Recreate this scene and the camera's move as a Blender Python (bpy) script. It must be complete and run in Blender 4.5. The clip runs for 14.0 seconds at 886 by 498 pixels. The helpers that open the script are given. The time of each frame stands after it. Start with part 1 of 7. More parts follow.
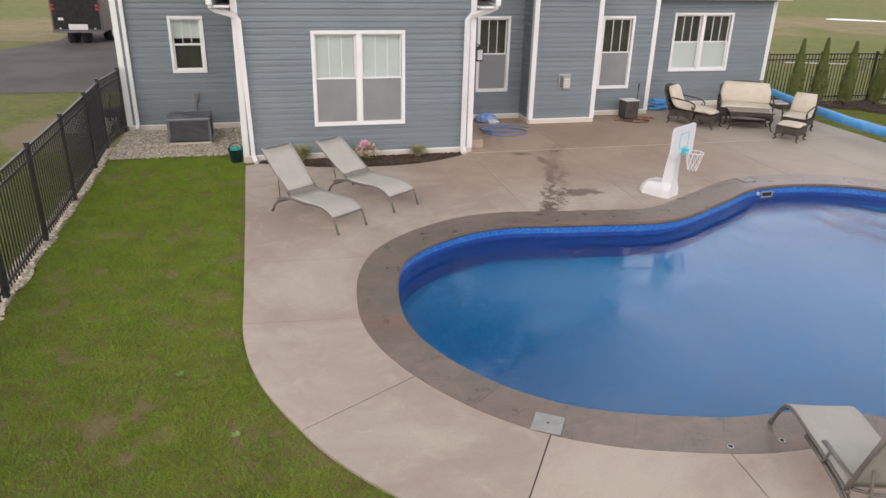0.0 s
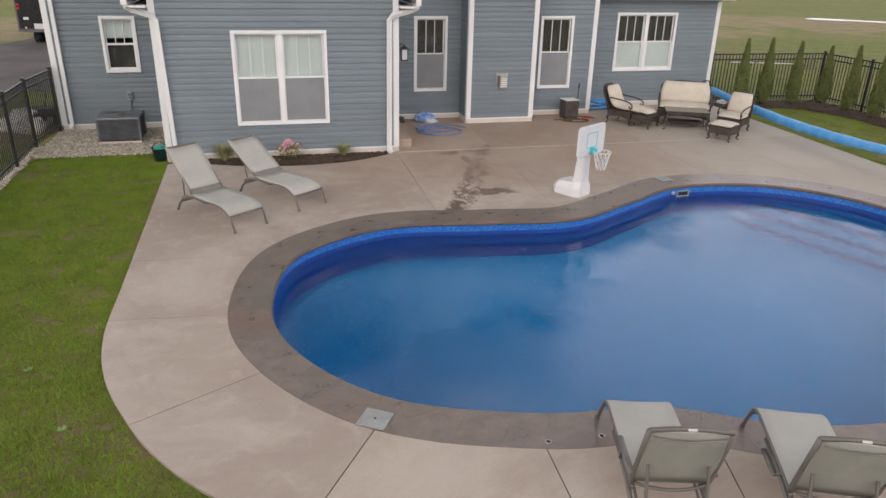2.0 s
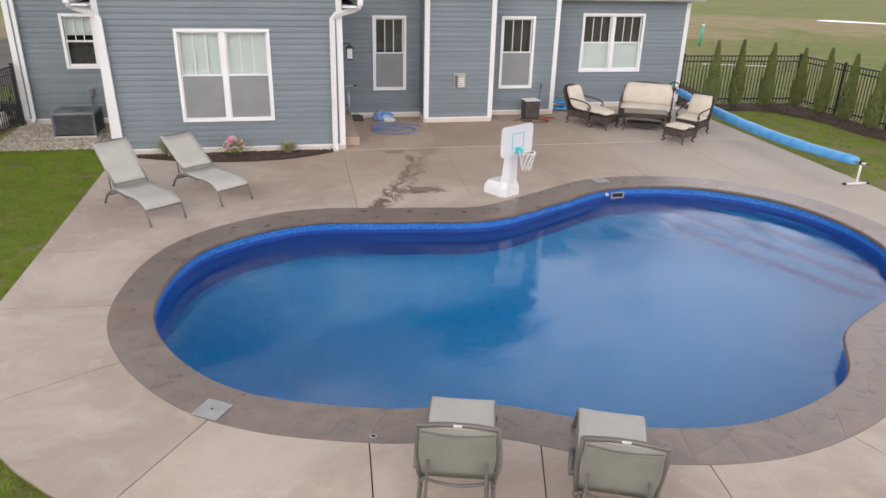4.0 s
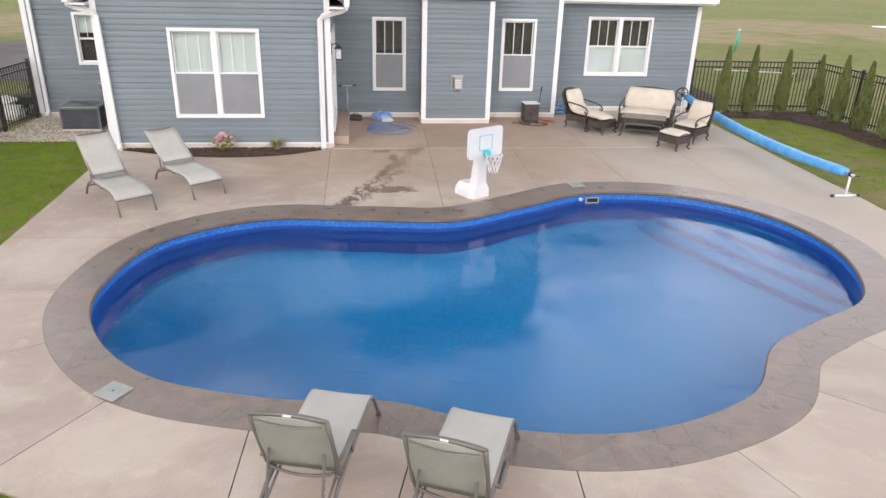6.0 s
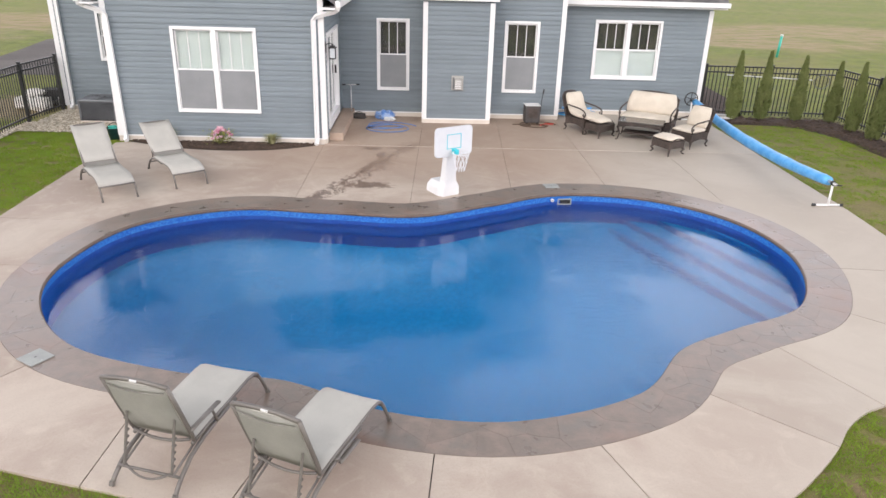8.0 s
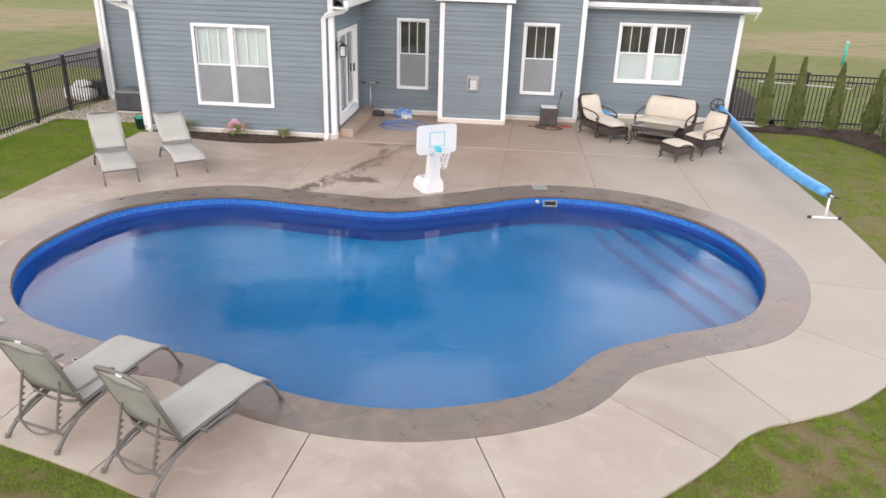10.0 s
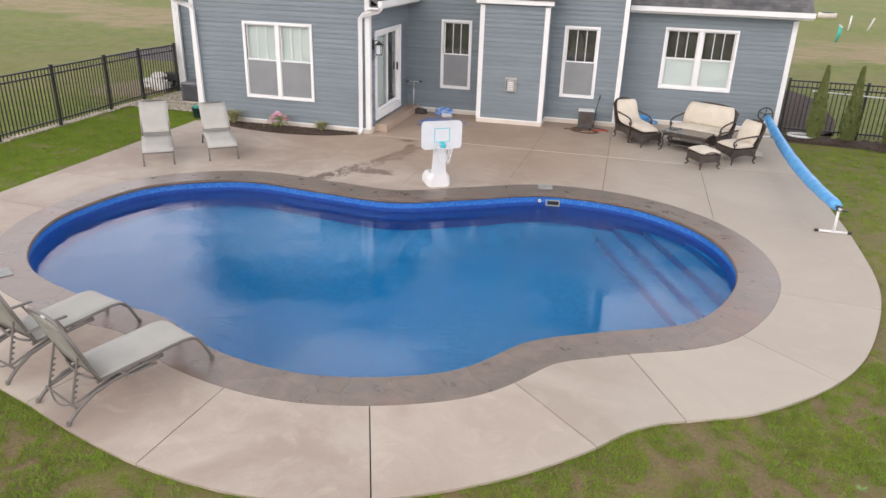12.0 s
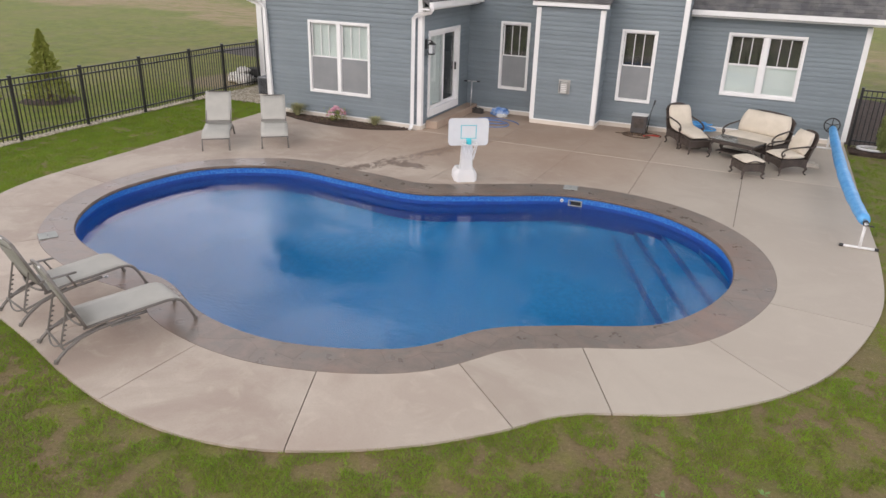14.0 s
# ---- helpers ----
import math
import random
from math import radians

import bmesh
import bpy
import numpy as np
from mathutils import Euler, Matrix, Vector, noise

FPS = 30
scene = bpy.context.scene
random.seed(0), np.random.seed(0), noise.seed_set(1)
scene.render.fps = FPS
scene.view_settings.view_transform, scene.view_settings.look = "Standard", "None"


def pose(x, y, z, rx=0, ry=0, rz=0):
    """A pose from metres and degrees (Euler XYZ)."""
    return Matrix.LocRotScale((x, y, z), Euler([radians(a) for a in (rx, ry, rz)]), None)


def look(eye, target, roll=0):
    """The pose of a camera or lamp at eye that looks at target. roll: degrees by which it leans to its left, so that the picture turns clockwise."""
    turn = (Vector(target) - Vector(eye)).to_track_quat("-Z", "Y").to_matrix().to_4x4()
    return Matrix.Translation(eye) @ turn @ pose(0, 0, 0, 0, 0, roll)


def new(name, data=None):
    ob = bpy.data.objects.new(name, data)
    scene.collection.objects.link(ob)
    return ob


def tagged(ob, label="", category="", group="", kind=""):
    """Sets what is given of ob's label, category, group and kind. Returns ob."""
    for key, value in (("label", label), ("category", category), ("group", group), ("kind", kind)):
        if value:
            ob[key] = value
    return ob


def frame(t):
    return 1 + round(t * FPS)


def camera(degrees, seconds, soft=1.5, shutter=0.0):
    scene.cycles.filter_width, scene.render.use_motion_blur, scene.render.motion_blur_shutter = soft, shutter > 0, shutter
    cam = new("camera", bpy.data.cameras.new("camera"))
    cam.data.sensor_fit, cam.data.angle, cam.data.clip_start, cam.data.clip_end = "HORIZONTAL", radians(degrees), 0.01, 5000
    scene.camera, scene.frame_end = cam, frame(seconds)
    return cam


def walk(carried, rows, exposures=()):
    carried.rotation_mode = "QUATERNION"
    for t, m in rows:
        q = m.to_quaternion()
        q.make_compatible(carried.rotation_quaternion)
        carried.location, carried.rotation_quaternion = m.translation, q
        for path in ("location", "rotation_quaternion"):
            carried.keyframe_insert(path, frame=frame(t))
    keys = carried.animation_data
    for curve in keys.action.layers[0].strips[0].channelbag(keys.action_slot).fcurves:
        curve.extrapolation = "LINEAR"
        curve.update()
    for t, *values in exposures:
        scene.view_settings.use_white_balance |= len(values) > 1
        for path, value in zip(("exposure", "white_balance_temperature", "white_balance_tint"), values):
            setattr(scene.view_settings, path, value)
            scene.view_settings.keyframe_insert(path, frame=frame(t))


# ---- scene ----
cam = camera(63.8, 14.0)
METRES, EYE, TILT, LEAN, TURN = 12.0, 3.90, 0.6, 0.0, -14.3
ROWS = [
    (0.0, 0.0, 0.0, 0.0, 0.5, -23.38, -1.17),
    (0.5, 0.0286, -0.0013, 0.0019, 0.55, -23.41, -1.15),
    (1.0, 0.06, -0.0018, 0.0029, 0.58, -23.4, -1.16),
    (1.5, 0.0943, -0.0043, 0.0039, 0.63, -23.43, -1.16),
    (2.0, 0.1309, -0.0059, 0.0046, 0.66, -23.44, -1.18),
    (2.5, 0.1686, -0.0073, 0.005, 0.69, -23.45, -1.22),
    (3.0, 0.2061, -0.0086, 0.0067, 0.72, -23.47, -1.28),
    (3.5, 0.2419, -0.009, 0.008, 1.68, -23.5, -1.29),
    (6.0, 0.4035, -0.0068, 0.0137, 7.76, -23.53, -1.38),
    (6.5, 0.4372, -0.0054, 0.0152, 8.93, -23.5, -1.35),
    (7.0, 0.4738, -0.0061, 0.0145, 10.15, -23.48, -1.35),
    (7.5, 0.5102, -0.0075, 0.0159, 11.7, -23.45, -1.35),
    (10.0, 0.6915, 0.0183, 0.0186, 20.04, -23.43, -1.37),
    (10.5, 0.7307, 0.026, 0.0193, 22.48, -23.41, -1.33),
    (11.0, 0.7726, 0.0332, 0.0192, 24.7, -23.37, -1.3),
    (11.5, 0.8147, 0.0404, 0.0195, 26.86, -23.35, -1.31),
    (12.0, 0.8521, 0.0466, 0.0203, 29.04, -23.31, -1.32),
    (12.5, 0.8869, 0.0538, 0.0204, 31.35, -23.32, -1.33),
    (13.0, 0.9188, 0.0631, 0.0217, 33.7, -23.3, -1.28),
    (13.5, 0.9509, 0.0746, 0.0222, 36.05, -23.27, -1.23),
    (14.0, 0.9881, 0.0887, 0.0223, 38.41, -23.25, -1.21),
]
walk(cam, [(t, pose(0, 0, EYE, TILT, LEAN, TURN) @ pose(METRES * x, METRES * y, METRES * z, 90 + pitch, roll, yaw)) for t, x, y, z, yaw, pitch, roll in ROWS],
     exposures=[(0.0, -0.04, 6500), (0.5, -0.12, 6500), (1.0, -0.2, 6500), (2.5, -0.23, 6400), (3.2, -0.12, 6400), (3.7, 0.0, 6350), (5.8, 0.33, 6270), (7.7, 0.43, 6270), (10.0, 0.40, 6280), (12.0, 0.23, 6350), (14.0, 0.01, 6400)])

# ---- daylight: bright overcast sky, low clouds brighter than the zenith ----
SUN_ELEVATION, SUN_TURN = radians(42), radians(205)
world = bpy.data.worlds.new("sky")
scene.world = world
world.use_nodes = True
wt = world.node_tree
wt.nodes.clear()
w_sky = wt.nodes.new("ShaderNodeTexSky")
w_sky.sky_type, w_sky.sun_disc = "NISHITA", False
w_sky.sun_elevation, w_sky.sun_rotation = SUN_ELEVATION, SUN_TURN
w_sky.air_density, w_sky.dust_density, w_sky.ozone_density = 1.0, 6.0, 1.0
w_bg = wt.nodes.new("ShaderNodeBackground")
w_cloud = wt.nodes.new("ShaderNodeTexNoise")
w_cloud.inputs["Scale"].default_value, w_cloud.inputs["Detail"].default_value = 2.2, 6
w_ramp = wt.nodes.new("ShaderNodeValToRGB")
w_ramp.color_ramp.elements[0].position, w_ramp.color_ramp.elements[1].position = 0.3, 0.72
w_ramp.color_ramp.elements[0].color, w_ramp.color_ramp.elements[1].color = (7.0, 6.95, 7.35, 1), (9.8, 9.58, 9.7, 1)
w_mix = wt.nodes.new("ShaderNodeMix")
w_mix.data_type = "RGBA"
w_mix.inputs[0].default_value = 0.85
w_out = wt.nodes.new("ShaderNodeOutputWorld")
wt.links.new(w_cloud.outputs["Fac"], w_ramp.inputs["Fac"])
wt.links.new(w_sky.outputs["Color"], w_mix.inputs[6])
wt.links.new(w_ramp.outputs["Color"], w_mix.inputs[7])
# the cloud is thicker and darker overhead
SUN_WAY = Vector((math.sin(SUN_TURN) * math.cos(SUN_ELEVATION), math.cos(SUN_TURN) * math.cos(SUN_ELEVATION), math.sin(SUN_ELEVATION)))
w_dir = wt.nodes.new("ShaderNodeTexCoord")
w_dot = wt.nodes.new("ShaderNodeVectorMath")
w_dot.operation = "DOT_PRODUCT"
w_dot.inputs[1].default_value = (0, 0, 1)
w_glow = wt.nodes.new("ShaderNodeMapRange")
w_glow.interpolation_type = "SMOOTHSTEP"
for i, v in zip((1, 2, 3, 4), (0.54, 0.86, 3.0, 0.20)):
    w_glow.inputs[i].default_value = v
w_scale = wt.nodes.new("ShaderNodeVectorMath")
w_scale.operation = "SCALE"
w_tone = wt.nodes.new("ShaderNodeMapRange")
w_tone.inputs[1].default_value, w_tone.inputs[2].default_value = 0.50, 0.85
w_tint = wt.nodes.new("ShaderNodeMix")
w_tint.data_type = "RGBA"
w_tint.inputs[6].default_value, w_tint.inputs[7].default_value = (1.055, 0.985, 0.975, 1), (0.85, 1.0, 1.05, 1)
w_hue = wt.nodes.new("ShaderNodeVectorMath")
w_hue.operation = "MULTIPLY"
wt.links.new(w_dot.outputs["Value"], w_tone.inputs[0])
wt.links.new(w_tone.outputs[0], w_tint.inputs[0])
wt.links.new(w_mix.outputs[2], w_hue.inputs[0])
wt.links.new(w_tint.outputs[2], w_hue.inputs[1])
wt.links.new(w_dir.outputs["Generated"], w_dot.inputs[0])
wt.links.new(w_dot.outputs["Value"], w_glow.inputs[0])
wt.links.new(w_hue.outputs[0], w_scale.inputs[0])
wt.links.new(w_glow.outputs[0], w_scale.inputs["Scale"])
wt.links.new(w_scale.outputs[0], w_bg.inputs["Color"])
wt.links.new(w_bg.outputs["Background"], w_out.inputs["Surface"])
w_bg.inputs["Strength"].default_value = 0.083
sun_data = bpy.data.lights.new("sun", "SUN")
sun_data.energy, sun_data.angle, sun_data.color = 0.36, radians(45), (1.0, 0.96, 0.9)
sun = new("sun", sun_data)
sun.matrix_world = look(SUN_WAY * 40, (0, 0, 0))

# ---- materials ----
def mat(name):
    m = bpy.data.materials.new(name)
    m.use_nodes = True
    nt = m.node_tree
    return m, nt, nt.nodes["Principled BSDF"]


def nd(nt, kind, **inputs):
    n = nt.nodes.new(kind)
    for k, v in inputs.items():
        n.inputs[k.replace("_", " ")].default_value = v
    return n


def mixc(nt, fac, a, b, blend="MIX"):
    n = nt.nodes.new("ShaderNodeMix")
    n.data_type, n.blend_type = "RGBA", blend
    for sock, val in ((0, fac), (6, a), (7, b)):
        if isinstance(val, (int, float)):
            n.inputs[sock].default_value = val
        elif isinstance(val, tuple):
            n.inputs[sock].default_value = (*val, 1)
        else:
            nt.links.new(val, n.inputs[sock])
    return n.outputs[2]


def ramp(nt, fac, p0, p1, v0=0.0, v1=1.0):
    n = nt.nodes.new("ShaderNodeMapRange")
    n.interpolation_type = "SMOOTHSTEP"
    nt.links.new(fac, n.inputs[0])
    for i, v in zip((1, 2, 3, 4), (p0, p1, v0, v1)):
        n.inputs[i].default_value = v
    return n.outputs[0]


def noise_of(nt, coord, scale, detail=4, rough=0.55, stretch=None, warp=0.0):
    if stretch:
        mp = nt.nodes.new("ShaderNodeMapping")
        mp.inputs["Scale"].default_value = stretch
        nt.links.new(coord, mp.inputs["Vector"])
        coord = mp.outputs["Vector"]
    n = nd(nt, "ShaderNodeTexNoise", Scale=scale, Detail=detail, Roughness=rough, Distortion=warp)
    nt.links.new(coord, n.inputs["Vector"])
    return n.outputs["Fac"]


def where(nt, world_space):
    if world_space:
        return nt.nodes.new("ShaderNodeNewGeometry").outputs["Position"]
    return nt.nodes.new("ShaderNodeTexCoord").outputs["Object"]


def math_node(nt, op, a, b):
    n = nt.nodes.new("ShaderNodeMath")
    n.operation = op
    for i, v in enumerate((a, b)):
        if isinstance(v, (int, float)):
            n.inputs[i].default_value = v
        else:
            nt.links.new(v, n.inputs[i])
    return n.outputs[0]


def bump(nt, bsdf, height, strength, dist):
    b = nd(nt, "ShaderNodeBump", Strength=strength, Distance=dist)
    nt.links.new(height, b.inputs["Height"])
    nt.links.new(b.outputs["Normal"], bsdf.inputs["Normal"])


def surf(name, a, b, big=1.2, fine=30.0, rough=0.6, relief=0.2, dist=0.004, metal=0.0, vary=0.0, world_space=False, stretch=None, grain=0.25, spec=0.5):
    """Two colours mixed at a large scale, a finer grain over them, and relief."""
    m, nt, p = mat(name)
    co = where(nt, world_space)
    n1, n2 = noise_of(nt, co, big, 5), noise_of(nt, co, fine, 4, 0.6, stretch)
    col = mixc(nt, ramp(nt, n1, 0.35, 0.65), a, b)
    dark = tuple(c * 0.62 for c in a)
    col = mixc(nt, math_node(nt, "MULTIPLY", ramp(nt, n2, 0.45, 0.75), grain), col, dark)
    if vary:
        rnd = nt.nodes.new("ShaderNodeObjectInfo").outputs["Random"]
        hsv = nd(nt, "ShaderNodeHueSaturation")
        nt.links.new(ramp(nt, rnd, 0, 1, 1 - vary, 1 + vary), hsv.inputs["Value"])
        nt.links.new(col, hsv.inputs["Color"])
        col = hsv.outputs["Color"]
    nt.links.new(col, p.inputs["Base Color"])
    nt.links.new(ramp(nt, n2, 0.2, 0.8, max(0.03, rough - 0.1), min(1, rough + 0.1)), p.inputs["Roughness"])
    p.inputs["Metallic"].default_value = metal
    p.inputs["Specular IOR Level"].default_value = spec
    if relief:
        bump(nt, p, n2, relief, dist)
    return m


M_SIDING = surf("siding", (0.172, 0.208, 0.229), (0.190, 0.228, 0.250), 0.7, 14, 0.55, 0.12, 0.002, vary=0.05, world_space=True, stretch=(0.15, 0.15, 6), grain=0.2)
M_WHITE = surf("white_trim", (0.79, 0.79, 0.78), (0.74, 0.74, 0.73), 1.5, 25, 0.45, 0.05, 0.001, world_space=True, grain=0.08)
M_BASE = surf("foundation", (0.68, 0.62, 0.54), (0.60, 0.54, 0.46), 1.5, 40, 0.8, 0.3, 0.003, world_space=True)
M_SHINGLE = surf("shingle", (0.10, 0.10, 0.105), (0.16, 0.155, 0.15), 3, 60, 0.9, 0.5, 0.004, vary=0.15, world_space=True)
M_VINYL = surf("window_vinyl", (0.82, 0.82, 0.81), (0.78, 0.78, 0.77), 2, 30, 0.35, 0.0, grain=0.05)
M_SHADE = surf("shade_fabric", (0.74, 0.78, 0.76), (0.70, 0.74, 0.73), 2, 60, 0.8, 0.1, 0.001, grain=0.1)
M_SHADE_GREY = surf("shade_grey", (0.245, 0.255, 0.26), (0.22, 0.23, 0.235), 2, 60, 0.8, 0.1, 0.001, grain=0.1)
# dark sheet added for the panes' dim reflected tone; W4's is a real curtain
M_PANE_BACKING = surf("dark_pane_backing", (0.055, 0.052, 0.048), (0.08, 0.074, 0.066), 2, 60, 0.9, 0.1, 0.001)
M_DARK = surf("dark_room", (0.03, 0.03, 0.03), (0.05, 0.045, 0.04), 2, 20, 0.9, 0.0)
M_BLACK = surf("black_aluminium", (0.012, 0.012, 0.013), (0.02, 0.02, 0.02), 3, 60, 0.42, 0.05, 0.001)
M_SLING = surf("sling_fabric", (0.46, 0.445, 0.40), (0.42, 0.405, 0.365), 3, 160, 0.75, 0.25, 0.001, vary=0.04, grain=0.3)
# the sling fabric again, darkened to stand for its shaded rear
M_SHADED_SLING = surf("shaded_sling", (0.27, 0.268, 0.235), (0.31, 0.305, 0.27), 3, 160, 0.8, 0.25, 0.001, grain=0.3)
M_SLINGBACK = surf("sling_hem_and_gap", (0.20, 0.19, 0.17), (0.24, 0.23, 0.2), 3, 120, 0.75, 0.2, 0.001)
M_TAUPE = surf("taupe_metal", (0.145, 0.132, 0.118), (0.175, 0.16, 0.142), 4, 90, 0.45, 0.08, 0.001, metal=0.2)
M_PLASTIC = surf("white_plastic", (0.72, 0.72, 0.71), (0.67, 0.67, 0.67), 2, 50, 0.4, 0.05, 0.001, grain=0.05)
M_TEAL = surf("teal_paint", (0.05, 0.50, 0.58), (0.07, 0.55, 0.62), 3, 50, 0.4, 0.0)
M_TEALPIPE = surf("teal_pipe", (0.05, 0.45, 0.36), (0.07, 0.5, 0.4), 3, 50, 0.5, 0.0)
M_GREENTUB = surf("green_tub", (0.008, 0.035, 0.033), (0.015, 0.07, 0.065), 5, 50, 0.5, 0.1)
M_WICKER = surf("dark_wicker", (0.042, 0.031, 0.025), (0.075, 0.057, 0.047), 6, 90, 0.55, 0.9, 0.006, stretch=(1, 1, 2.5), grain=0.6)
M_CUSHION = surf("cream_cushion", (0.64, 0.575, 0.475), (0.57, 0.51, 0.415), 3, 80, 0.85, 0.25, 0.003, grain=0.15)
M_TABLETOP = surf("table_glass", (0.05, 0.045, 0.04), (0.07, 0.06, 0.05), 3, 40, 0.15, 0.0)
M_GREYMETAL = surf("grey_metal", (0.13, 0.135, 0.145), (0.18, 0.185, 0.195), 3, 60, 0.5, 0.1, 0.002, metal=0.3)
M_ACTOP = surf("ac_top", (0.16, 0.17, 0.18), (0.2, 0.21, 0.22), 3, 60, 0.5, 0.1, 0.002, metal=0.3)
M_VENT = surf("beige_metal", (0.37, 0.365, 0.34), (0.42, 0.41, 0.38), 3, 50, 0.5, 0.0)
M_LID = surf("skimmer_lid", (0.29, 0.30, 0.285), (0.34, 0.35, 0.33), 6, 60, 0.7, 0.2, 0.002)
M_COVER = surf("solar_cover", (0.07, 0.32, 0.70), (0.13, 0.42, 0.78), 5, 40, 0.42, 0.35, 0.006, grain=0.25, stretch=(1, 0.3, 1))
M_BLUEHOSE = surf("blue_hose", (0.10, 0.18, 0.42), (0.14, 0.25, 0.5), 6, 60, 0.4, 0.1)
M_BLUEBAG = surf("blue_bag", (0.10, 0.25, 0.60), (0.45, 0.55, 0.72), 7, 60, 0.4, 0.5, 0.01)
M_RED = surf("red_rubber", (0.42, 0.04, 0.03), (0.5, 0.06, 0.04), 6, 60, 0.5, 0.0)
M_CHROME = surf("brushed_steel", (0.5, 0.5, 0.5), (0.6, 0.6, 0.6), 6, 80, 0.3, 0.0, metal=0.9)
M_MULCH = surf("mulch", (0.055, 0.036, 0.026), (0.085, 0.056, 0.04), 4, 55, 0.95, 1.0, 0.03, world_space=True, grain=0.5)
M_GRAVEL = surf("gravel_bed", (0.36, 0.32, 0.27), (0.50, 0.45, 0.38), 5, 45, 0.9, 1.0, 0.02, world_space=True, grain=0.6)
M_ROCK = surf("pale_rock", (0.55, 0.53, 0.5), (0.66, 0.64, 0.6), 3, 25, 0.9, 0.6, 0.01)
M_ASPHALT = surf("asphalt", (0.085, 0.074, 0.068), (0.12, 0.105, 0.095), 0.5, 60, 0.95, 0.6, 0.006, world_space=True)
M_THUJA = surf("arborvitae", (0.15, 0.18, 0.058), (0.19, 0.215, 0.078), 3, 14, 0.85, 0.0, vary=0.06, grain=0.15, spec=0.2)
M_LEAF = surf("leaf", (0.22, 0.25, 0.04), (0.30, 0.32, 0.07), 6, 40, 0.7, 0.0)
M_DRYGRASS = surf("ornamental_grass", (0.27, 0.28, 0.12), (0.42, 0.39, 0.21), 8, 40, 0.8, 0.0)
M_PINK = surf("pink_petals", (0.50, 0.09, 0.22), (0.80, 0.62, 0.66), 9, 40, 0.7, 0.0, grain=0.0)
M_BARK = surf("bark", (0.09, 0.06, 0.04), (0.13, 0.09, 0.06), 6, 50, 0.9, 0.5)
M_TRAILER = surf("trailer_paint", (0.095, 0.080, 0.074), (0.125, 0.106, 0.098), 1, 30, 0.45, 0.05)
M_CADDY = surf("grey_brown_plastic", (0.055, 0.049, 0.046), (0.075, 0.067, 0.062), 4, 60, 0.6, 0.2)
M_TYRE = surf("tyre_rubber", (0.014, 0.014, 0.014), (0.025, 0.025, 0.025), 6, 60, 0.85, 0.3)
M_REDLENS = surf("red_lens", (0.6, 0.02, 0.03), (0.7, 0.03, 0.04), 5, 30, 0.2, 0.0)
M_LANTERN = surf("lantern_glass", (0.55, 0.58, 0.6), (0.65, 0.68, 0.7), 5, 40, 0.15, 0.0)
M_NET = surf("white_cord", (0.8, 0.8, 0.8), (0.75, 0.75, 0.75), 5, 60, 0.7, 0.0)
M_LABEL = surf("paper_label", (0.75, 0.75, 0.73), (0.7, 0.7, 0.68), 5, 60, 0.7, 0.0)


def make_glass():
    m, nt, p = mat("window_glass")
    p.inputs["Base Color"].default_value = (0.93, 0.97, 0.95, 1)
    p.inputs["Roughness"].default_value = 0.02
    p.inputs["IOR"].default_value = 1.45
    p.inputs["Transmission Weight"].default_value = 1.0
    return m


M_GLASS = make_glass()


